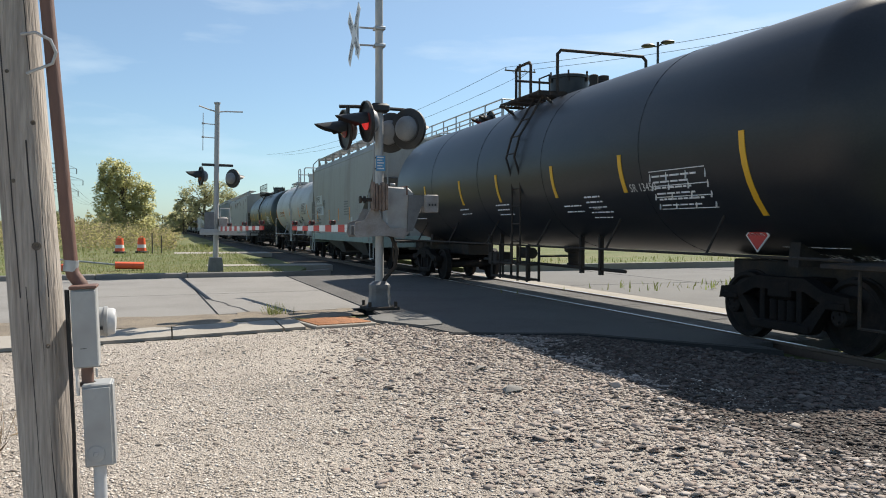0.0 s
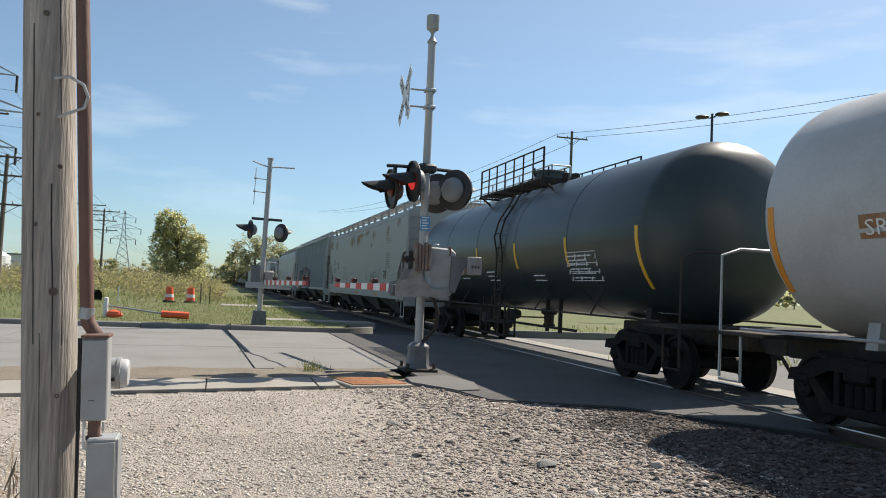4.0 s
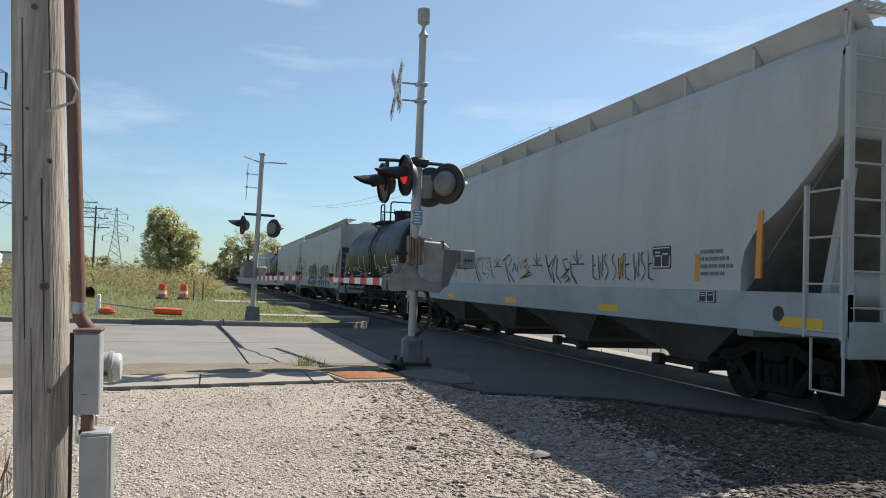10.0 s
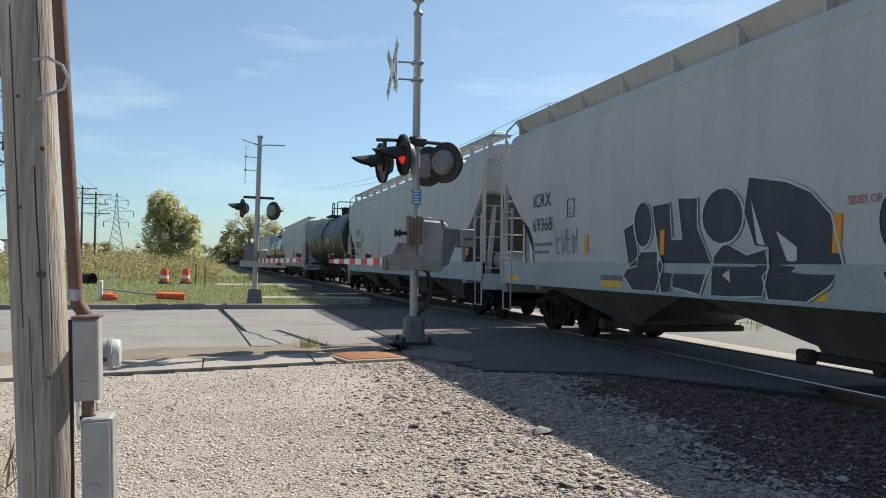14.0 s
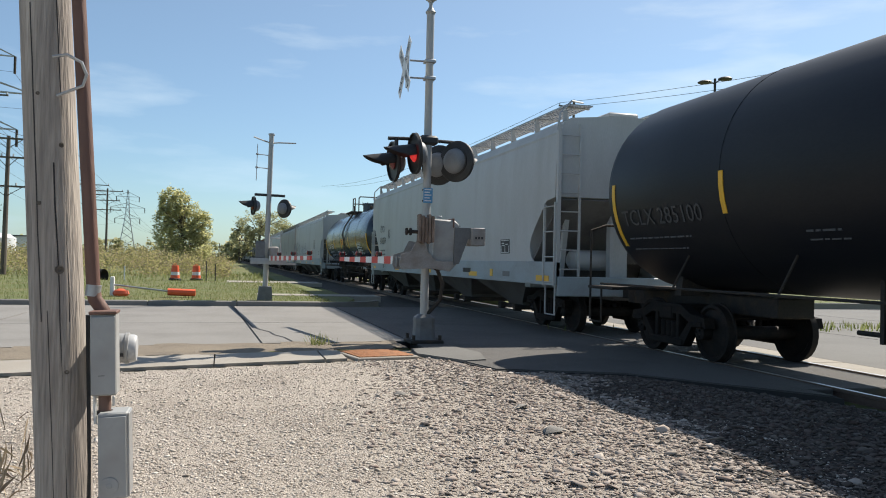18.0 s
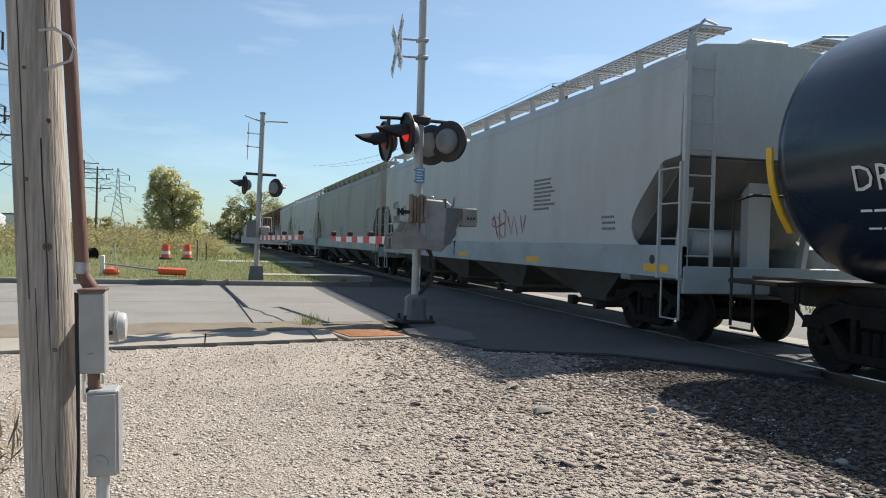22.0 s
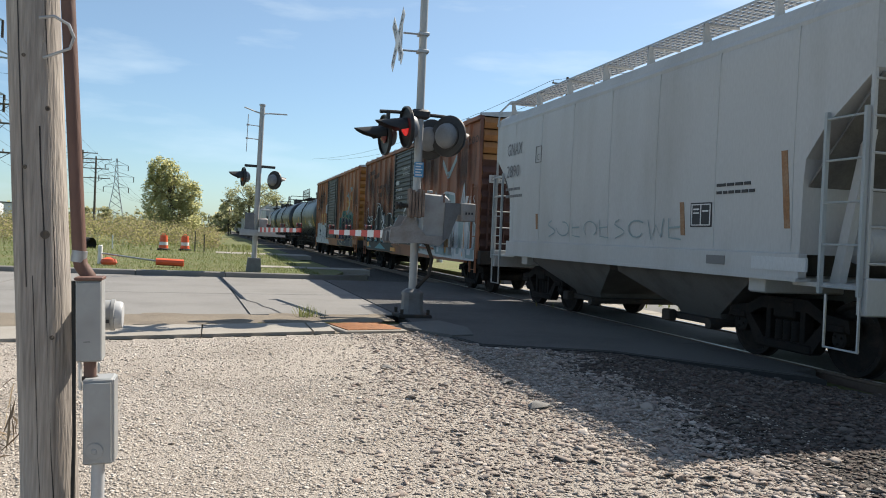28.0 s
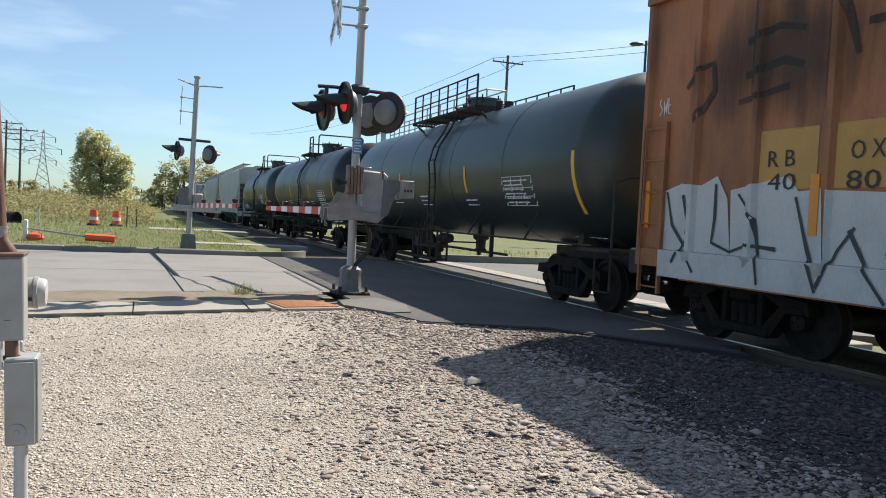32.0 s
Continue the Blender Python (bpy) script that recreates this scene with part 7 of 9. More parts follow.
        for k in range(n):
            z = zf + 0.1 + (zt - zf - 0.1) * k / n
            dz = (zt - zf - 0.1) / n
            rows += [(s * (L / 2 - 0.03), z), (s * (L / 2 + 0.03), z + dz * 0.25), (s * (L / 2 + 0.06), z + dz * 0.45), (s * (L / 2 + 0.03), z + dz * 0.65), (s * (L / 2 - 0.03), z + dz * 0.9)]
        rows += [(s * (L / 2 - 0.03), zt), (s * (L / 2 - 0.1), zt), (s * (L / 2 - 0.1), zf)]
        g = Geo()
        g.loft([[(-hw + 0.02, y, z) for y, z in rows], [(hw - 0.02, y, z) for y, z in rows]])
        part("end_wall", g, paint2, car, "ochre corrugated end wall")
        # dark sheet over the lower end wall paints in its shade
        if low_end:
            g = Geo()
            low = [(y + s * 0.005, z) for y, z in rows[:38]]
            g.loft([[(-hw + 0.01, y, z) for y, z in low], [(hw - 0.01, y, z) for y, z in low]], cap=False, close=False)
            part("shade_coat", g, low_end, car, "dark maroon coat with the shade of the end wall painted in")
        g = Geo()
        g.box(-hw - 0.02, hw + 0.02, s * (L / 2 - 0.02), s * (L / 2 + 0.22), 0.78, zf + 0.12, 0.02)
        part("end_sill", g, STEEL, car)
        add_truck(car, s * (L / 2 - 1.7))
        coupler(car, L, s, 0.72)
        for x in (-1, 1):
            ladder(car, x * (hw + 0.02), s * (L / 2 - 0.10), s * (L / 2 - 0.55), 0.55, 2.9, paint, x)
        end_ladder(car, -1.25, -0.8, s * (L / 2 + 0.095), 1.2, 2.9, 6, low_end or paint2, s)
    # low peaked roof with ribs
    g = Geo()
    g.prism([(-hw - 0.06, zt), (hw + 0.06, zt), (hw + 0.06, zt + 0.04), (0, zt + 0.20), (-hw - 0.06, zt + 0.04)], "y", -L / 2, L / 2)
    part("roof", g, GALV, car)
    n = int(L / 1.1)
    rib = Geo().prism([(-hw - 0.07, zt + 0.02), (hw + 0.07, zt + 0.02), (hw + 0.07, zt + 0.08), (0, zt + 0.245), (-hw - 0.07, zt + 0.08)], "y", -0.05, 0.05).mesh("roof_rib", GALV)
    for k in range(n + 1):
        part("roof_rib", rib, None, car, at=pose(0, -L / 2 + 0.1 + (L - 0.2) * k / n, 0))
    g = Geo()
    g.box(-0.32, 0.32, -L / 2, L / 2, 0.70, 1.02, 0.02)
    for yy in (-3, -1, 1, 3):
        g.box(-1.35, 1.35, yy - 0.08, yy + 0.08, 0.78, 1.02)
    g.lathe([(0.2, -0.6), (0.2, 0.6)], 12, "y", (-0.7, 1.5, 0.75))
    part("underframe", g, STEEL, car)
    if extra:
        extra(car, L, sx)
    return car

# painted marks of each car
NAVY = mat("slate_spray_paint", (0.030, 0.040, 0.050), 0.6, 0, (0.06, 0.07, 0.08), 0.6, 2.5, (1, 1, 0.4), 0.1)
INKSPRAY = mat("black_spray_paint", (0.018, 0.018, 0.020), 0.6, grain=0.1)
RED = mat("red_spray_paint", (0.36, 0.025, 0.035), 0.6, 0, (0.25, 0.02, 0.03), 0.5, 3, grain=0.1)
PINK = mat("pink_spray_paint", (0.42, 0.20, 0.26), 0.6, 0, (0.34, 0.15, 0.20), 0.5, 3, grain=0.08)
GREEN = mat("green_spray_paint", (0.035, 0.13, 0.11), 0.6, 0, (0.02, 0.09, 0.08), 0.5, 3, grain=0.1)
BLUE = mat("blue_spray_paint", (0.10, 0.14, 0.32), 0.6, 0, (0.07, 0.09, 0.24), 0.5, 3, grain=0.1)
DEEPBLUE = mat("deep_blue_spray_paint", (0.034, 0.034, 0.085), 0.6, 0, (0.024, 0.025, 0.06), 0.5, 3, grain=0.1)
CREAM = mat("cream_spray_paint", (0.40, 0.36, 0.22), 0.6, grain=0.08)
CHALK = mat("white_spray_paint", (0.52, 0.54, 0.55), 0.6, 0, (0.36, 0.39, 0.41), 0.6, 2, (1, 1, 0.5), 0.08)
MIST = mat("pale_blue_spray_paint", (0.25, 0.33, 0.34), 0.6, 0, (0.17, 0.23, 0.24), 0.6, 2, (1, 1, 0.5), 0.08)
TEAL = mat("teal_spray_paint", (0.07, 0.24, 0.29), 0.6, grain=0.1)
RUST = mat("rust_patch", (0.28, 0.14, 0.065), 0.75, 0, (0.36, 0.27, 0.18), 0.7, 3, grain=0.2)
OCHRE = mat("ochre_panel_paint", (0.50, 0.29, 0.085), 0.6, 0, (0.36, 0.19, 0.06), 0.6, 1.5, grain=0.08)
GREENSILL = mat("pale_green_sill_paint", (0.26, 0.34, 0.31), 0.6, 0, (0.18, 0.20, 0.18), 0.6, 1.2, (1, 0.6, 1), 0.08)
OLDSIGN = mat("ghost_lettering", (0.07, 0.035, 0.025), 0.7, grain=0.2)


def wash_mat(name, color, strength, stretch=(1, 1, 0.35), scale=2.2):
    """A stain that thins out towards its ragged edges."""
    m = mat(name, color, 0.75, 0, tuple(c * 0.6 for c in color), 0.6, 4, grain=0.15)
    nt = m.node_tree
    tc = nt.nodes.new("ShaderNodeTexCoord")
    sep = nt.nodes.new("ShaderNodeSeparateXYZ")
    nt.links.new(tc.outputs["Generated"], sep.inputs[0])
    flat = nt.nodes.new("ShaderNodeCombineXYZ")
    flat.inputs["X"].default_value = 0.5
    nt.links.new(sep.outputs["Y"], flat.inputs["Y"])
    nt.links.new(sep.outputs["Z"], flat.inputs["Z"])
    far_off = nt.nodes.new("ShaderNodeVectorMath")
    far_off.operation = "DISTANCE"
    far_off.inputs[1].default_value = (0.5, 0.5, 0.5)
    nt.links.new(flat.outputs[0], far_off.inputs[0])
    mp = nt.nodes.new("ShaderNodeMapping")
    mp.inputs["Scale"].default_value = stretch
    nt.links.new(tc.outputs["Object"], mp.inputs["Vector"])
    n = nt.nodes.new("ShaderNodeTexNoise")
    n.inputs["Scale"].default_value = scale
    n.inputs["Detail"].default_value = 7
    n.inputs["Roughness"].default_value = 0.65
    nt.links.new(mp.outputs[0], n.inputs["Vector"])
    mix = nt.nodes.new("ShaderNodeMath")
    mix.operation = "SUBTRACT"
    nt.links.new(n.outputs[0], mix.inputs[0])
    nt.links.new(far_off.outputs["Value"], mix.inputs[1])
    r = nt.nodes.new("ShaderNodeMapRange")
    r.inputs["From Min"].default_value = 0.08
    r.inputs["From Max"].default_value = 0.40
    r.inputs["To Max"].default_value = strength
    nt.links.new(mix.outputs[0], r.inputs["Value"])
    nt.links.new(r.outputs[0], nt.nodes["Principled BSDF"].inputs["Alpha"])
    return m


STAIN = wash_mat("faint_rust_stain", (0.44, 0.25, 0.11), 0.50, (1, 0.8, 0.8), 3.0)
SOOT = wash_mat("dark_run_stain", (0.05, 0.042, 0.038), 0.6, (1, 1.6, 0.22), 1.8)
DUSTY = wash_mat("pale_dust_stain", (0.30, 0.28, 0.26), 0.5, (1, 1.0, 0.5), 1.6)


def wash(car, y0, y1, z0, z1, sx, material, off=0.005, name="stain"):
    """A thin stain laid on the curved side and over its posts."""
    lie = skin(car, sx)
    n = max(2, int((z1 - z0) / 0.18))
    zs = sorted([z0 + (z1 - z0) * k / n for k in range(n + 1)] + [z for z in (1.155, 1.165) if z0 < z < z1])
    ys = [y0, *post_edges(car, y0, y1), y1]
    rows = [[(-(lie(y, z) + off), y, z) for y in ys] for z in zs]
    return part(name, Geo().loft(rows, cap=False, close=False), material, car, smooth=60)


def ell(cy, cz, ry, rz, n=18, a0=0.0):
    return [(cy + ry * math.cos(a0 + k * 2 * math.pi / n), cz + rz * math.sin(a0 + k * 2 * math.pi / n)) for k in range(n)]


def closed(pts):
    return list(pts) + [pts[0]]


def rubbed(car, spots, sx):
    """Rust patches that fade out into the paint."""
    for k, (y, z, w, h) in enumerate(spots):
        wash(car, y - w * 1.5, y + w * 1.5, z - h * 1.7, z + h * 1.3, sx, STAIN, 0.003 + 0.0004 * k, "rust_patch")


def ex_gatx(car, L, sx, zc, r):
    put_text(car, "SR 13450", 0.17, -4.55, 2.02, sx, WHITE, wide=0.70)
    y, z = -6.77, 1.37
    g = Geo().prism([(y, z - 0.22), (y + 0.22, z), (y, z + 0.22), (y - 0.22, z)], "x", -(sx(z) + 0.05), -(sx(z) + 0.035))
    pl = part("placard", g, WHITE, car, "red and white diamond placard")
    part("placard_field", Geo().prism([(y, z - 0.19), (y + 0.19, z), (y, z + 0.19), (y - 0.19, z)], "x", -(sx(z) + 0.054), -(sx(z) + 0.049)), SIGNR, pl)
    put_text(car, "1219", 0.12, y + 0.15, z - 0.05, sx, WHITE, 0.058, wide=0.30)
    put_text(car, "TREAD COND.   SHOES", 0.085, -6.86, 1.08, sx, WHITE, 0.05, wide=1.35)
    put_lines(car, -3.05, 1.98, sx, WHITE, 5, 0.72, 0.085, 0.03, seed=31)
    put_text(car, "PAINT", 0.075, -3.2, 1.78, sx, WHITE, wide=0.26)
    head_text(car, L, "GATX", 0.26, -1.0, 2.80, 0.62, WHITE, r, zc)
    head_text(car, L, "202282", 0.24, -0.25, 2.80, 0.8, WHITE, r, zc)
    head_text(car, L, "CAP  GAL", 0.11, -0.80, 2.58, 0.6, WHITE, r, zc)
    head_text(car, L, "CAP  L", 0.11, -0.80, 2.42, 0.5, WHITE, r, zc)


def ex_wfrx(car, L, sx):
    put_patch(car, "number_panel", 3.6, 4.88, 2.56, 2.96, sx, CHALK, 0.006)
    put_patch(car, "number_panel", 3.2, 4.85, 2.06, 2.46, sx, CHALK, 0.006)
    for y in (1.9, -0.1, -2.2, 4.7):
        put_patch(car, "reflector", y - 0.045, y + 0.045, 1.78, 2.28, sx, ORANGE)
    tag(car, 2.9, 1.8, 0.7, 0.4, sx, GREYINK, 3, 0.02, 3)
    put_lines(car, -1.2, 2.5, sx, GREYINK, 6, 0.9, 0.1, 0.04, seed=3)
    tag(car, -3.2, 1.75, 0.8, 0.7, sx, GREYINK, 5, 0.02, 2)
    put_patch(car, "notice", -2.7, -2.4, 1.72, 1.9, sx, CHALK)


def ex_white(car, L, sx, zc, r):
    put_plate(car, -3.35, 1.86, 0.42, 0.22, sx)
    put_plate(car, -2.1, 1.74, 0.55, 0.17, sx)
    put_patch(car, "number_panel", 2.72, 4.50, 2.20, 2.46, sx, RUST, 0.004)
    put_text(car, "SRAX 17505", 0.24, 4.42, 2.24, sx, WHITE, 0.010, wide=1.62)
    head_text(car, L, "SRAX 17505", 0.20, -0.95, 3.35, 1.15, WHITE, panel=INK)
    head_text(car, L, "LMT WT LBS", 0.09, -0.62, 3.18, 0.6, GREYINK)
    head_text(car, L, "LT WT LBS", 0.09, -0.58, 3.02, 0.5, GREYINK)
    y, z = -5.0, 1.43
    part("placard_frame", Geo().prism([(y, z - 0.32), (y + 0.30, z), (y, z + 0.32), (y - 0.30, z)], "x", -1.60, -1.56), GALV, car)
    part("placard_face", Geo().prism([(y, z - 0.16), (y + 0.15, z), (y, z + 0.16), (y - 0.15, z)], "x", -1.612, -1.60), CHALK, car)
    part("air_reservoir", Geo().lathe([(0.08, -0.62), (0.24, -0.54), (0.24, 0.54), (0.08, 0.62)], 18, "y", (-1.25, -L / 2 + 0.65, 1.22)), WHITETANK, car)
    g = Geo()
    for s in (-1, 1):
        g.cyl((-1.2 + s * 0.1, -L / 2 + 1.4, 1.1), (-1.2 + s * 0.1, -L / 2 + 2.0, 0.95), 0.025, seg=6)
    part("air_pipe", g, GALV, car)
    g = Geo()
    for yy in (-2.0, 0.9, 2.6):
        g.cyl((-1.5, yy, 1.12), (-1.25, yy + 0.5, 1.65), 0.025, seg=6)
    part("diagonal_brace", g, GALV, car)


def ex_equx(car, L, sx):
    rubbed(car, [(0.18, 3.79, 0.53, 0.32), (0.61, 3.62, 0.27, 0.23), (2.18, 3.83, 0.7, 0.32), (-1.85, 4.02, 0.5, 0.17), (-3.56, 3.77, 0.37, 0.17), (7.78, 3.74, 0.44, 0.29), (9.93, 3.87, 0.63, 0.29), (-3.30, 3.33, 0.23, 0.12), (-0.57, 3.92, 0.93, 0.11), (4.11, 4.26, 1.46, 0.12), (-6.68, 3.75, 0.3, 0.3), (-8.68, 4.0, 0.3, 0.2)], sx)
    J = [[(-3.43, 2.10), (-3.43, 1.72), (-3.30, 1.66), (-3.18, 1.74)], [(-3.63, 1.68), (-3.63, 2.06), (-3.93, 1.70), (-3.93, 2.08)], [(-4.33, 2.08), (-4.08, 2.06), (-4.10, 1.70), (-4.36, 1.70)], [(-4.10, 1.88), (-4.28, 1.88)],
         [(-4.53, 2.1), (-4.53, 1.72), (-4.73, 1.72)], [(-4.88, 2.12), (-4.88, 1.72), (-5.08, 1.74)], [(-5.08, 2.2), (-5.26, 1.95), (-5.43, 2.25)], [(-5.26, 1.95), (-5.24, 1.68), (-4.98, 1.60)], [(-3.88, 1.62), (-5.18, 1.60)]]
    brush(car, J, 0.05, sx, INKSPRAY, "graffiti_tag", label="black sprayed tag")
    put_plate(car, -6.18, 1.80, 0.5, 0.36, sx)
    tag(car, -7.2, 1.80, 0.7, 0.22, sx, CHALK, 8, 0.025, 4)
    for k, (z, n) in enumerate(((3.40, 3), (2.82, 8))):
        put_lines(car, -6.66, z, sx, GREYINK, n, 0.85, 0.085, 0.028, seed=20 + k)
    loops = [[(0.0, 0.95), (0.12, 1.0), (0.25, 0.9), (0.05, 0.55), (0.1, 0.3), (0.3, 0.35), (0.28, 0.7), (0.08, 0.6)], [(0.2, 0.85), (0.3, 0.95), (0.38, 0.6), (0.32, 0.25), (0.45, 0.5), (0.55, 0.75), (0.42, 0.7), (0.5, 0.3)], [(0.45, 0.95), (0.6, 1.0), (0.68, 0.7), (0.55, 0.45), (0.7, 0.25), (0.62, 0.0)],
             [(0.65, 0.9), (0.8, 0.95), (0.9, 0.7), (0.72, 0.55), (0.95, 0.45), (1.0, 0.3), (0.75, 0.25)], [(0.85, 0.35), (0.8, 0.1), (1.0, 0.15), (0.95, 0.0)]]
    brush(car, [[(4.75 - 1.5 * u, 1.5 + 0.95 * v) for u, v in st] for st in loops], 0.028, sx, INKSPRAY, "graffiti_tag", label="thin looping black sprayed tag")
    put_patch(car, "notice", 1.82, 2.17, 1.78, 1.92, sx, CHALK)
    put_lines(car, 2.22, 2.02, sx, GREEN, 1, 0.5, seed=3)
    put_lines(car, 2.52, 1.7, sx, GREYINK, 3, 1.2, 0.08, 0.04, seed=9)
    tag(car, -5.18, 1.25, 0.6, 0.22, lambda z: 1.62, REDINK, 4, 0.025, 3)
    tag(car, -7.88, 1.27, 0.9, 0.24, lambda z: 1.62, REDINK, 6, 0.025, 4)
    put_text(car, "BAY CITY", 0.34, 0.82, 1.80, sx, DUSTY, 0.008, wide=1.9, name="chalk_lettering")


def ex_caix73(car, L, sx):
    flat = lambda z: 1.504
    segs = [(7.7, 6.62, RED), (6.62, 4.95, GREEN), (4.95, 4.1, GREEN), (4.1, 2.35, PINK), (2.35, 0.95, BLUE), (0.95, -0.9, DEEPBLUE)]
    shapes = [
        ([(7.75, 1.24), (6.95, 1.22), (6.62, 1.24), (6.60, 2.1), (6.55, 2.40), (6.85, 2.2), (7.05, 2.42), (7.2, 2.50), (7.35, 2.40), (7.35, 2.05), (7.62, 1.75), (7.72, 1.9)], RED),
        ([(6.62, 1.24), (6.50, 1.24), (6.42, 2.3), (6.55, 2.3)], CREAM),
        ([(6.45, 1.24), (5.80, 1.22), (5.75, 1.7), (5.6, 1.22), (4.98, 1.22), (4.90, 2.52), (5.45, 2.55), (5.5, 2.3), (5.75, 2.5), (6.40, 2.40)], GREEN),
        ([(4.95, 1.22), (4.12, 1.22), (4.10, 2.44), (4.88, 2.46)], GREEN),
        ([(4.75, 2.46), (4.15, 2.46), (4.10, 2.75), (4.3, 2.55), (4.55, 2.6), (4.85, 2.85)], RED),
        ([(4.12, 1.22), (3.25, 1.22), (3.15, 1.75), (3.05, 1.22), (2.36, 1.22), (2.32, 2.5), (2.75, 2.45), (2.78, 2.0), (3.1, 2.0), (2.75, 2.62), (3.3, 2.75), (3.9, 2.66), (4.08, 2.40), (4.05, 1.95), (3.8, 1.9), (4.08, 1.5)], PINK),
        ([(3.30, 2.0), (2.75, 2.0), (2.72, 2.66), (3.3, 2.74), (3.95, 2.62), (4.05, 2.0)], PINK),
        ([(2.75, 2.46), (2.1, 2.44), (1.85, 2.9), (2.1, 2.95), (2.35, 2.6), (2.5, 2.65)], RED),
        ([(2.5, 1.7), (2.2, 1.75), (2.05, 2.1), (2.0, 2.3), (2.3, 2.1)], BLUE),
        ([(2.36, 1.22), (1.72, 1.22), (1.62, 1.9), (1.35, 1.9), (1.3, 1.22), (1.0, 1.22), (1.05, 2.45), (1.5, 2.55), (2.05, 2.45), (2.15, 1.7)], BLUE),
        ([(2.25, 2.0), (2.12, 2.0), (2.02, 2.42), (2.18, 2.42)], CREAM),
        ([(1.66, 1.24), (1.42, 1.24), (1.45, 1.7), (1.60, 1.7)], RED),
        ([(1.42, 1.24), (1.32, 1.24), (1.32, 1.8), (1.5, 1.82), (1.5, 1.72), (1.42, 1.7)], CREAM),
        ([(1.40, 2.1), (1.28, 2.1), (1.35, 2.45), (1.45, 2.45)], CREAM),
        ([(1.0, 1.22), (-0.85, 1.22), (-0.95, 2.4), (0.2, 2.6), (0.95, 2.55)], DEEPBLUE),
        ([(0.2, 1.24), (-0.05, 1.24), (-0.1, 2.4), (0.1, 2.5)], CHALK),
        ([(-0.3, 1.24), (-0.55, 1.24), (-0.6, 2.2), (-0.35, 2.3)], RED)]
    lines = []
    for o, m in shapes:
        blob(car, o, flat, m, "graffiti", 0.004 + 0.0006 * len(lines), steps=14)
        if m not in (CREAM, CHALK):
            lines.append(closed(o))
    brush(car, lines, 0.05, flat, INKSPRAY, "graffiti_outline", 0.018, "thick black outline")
    brush(car, [[(y, z) for y, z in ((6.2, 1.3), (6.0, 1.9), (5.85, 1.35))], [(3.1, 1.3), (3.2, 1.8), (3.12, 2.0)], [(2.05, 1.3), (1.9, 1.8)], [(4.3, 1.95), (4.75, 1.95), (4.75, 1.6), (4.25, 1.6)]], 0.03, flat, CHALK, "graffiti_highlight", 0.022)
    for a, b_, m in segs:
        put_patch(car, "graffiti_on_sill", b_ + 0.03, a - 0.03, 1.11, 1.235, lambda z: 1.61, m, 0.004)
    tag(car, 5.95, 2.62, 0.6, 0.18, flat, INKSPRAY, 3, 0.03, 4)
    put_patch(car, "reflector", 7.85 + 0.7, 7.97 + 0.7, 1.45, 2.1, flat, ORANGE)
    for y in (4.78, 0.35, -4.9, -5.35, -8.75):
        put_patch(car, "reflector", y - 0.06, y + 0.06, 1.30, 2.0 if y > -8 else 2.35, flat, ORANGE)
    for y, z, n in ((-5.45, 2.05, 6), (-6.2, 1.8, 3)):
        put_lines(car, y, z, flat, GREYINK, n, 0.55, 0.1, 0.045, seed=int(10 + n))
    put_plate(car, -7.3, 1.62, 0.5, 0.40, flat)
    put_patch(car, "notice", -7.5, -7.28, 2.06, 2.26, flat, CHALK)
    tag(car, -7.25, 1.38, 0.5, 0.16, flat, GREYINK, 4, 0.018, 4)
    tag(car, -8.15, 1.7, 0.35, 0.6, flat, GREYINK, 5, 0.018, 3)
    put_text(car, "2 INCH HF", 0.11, -9.35, 1.16, lambda z: 1.61, GREYINK, wide=0.6)
    put_text(car, "COMP SHOES", 0.11, -9.35, 1.03, lambda z: 1.61, GREYINK, wide=0.7)


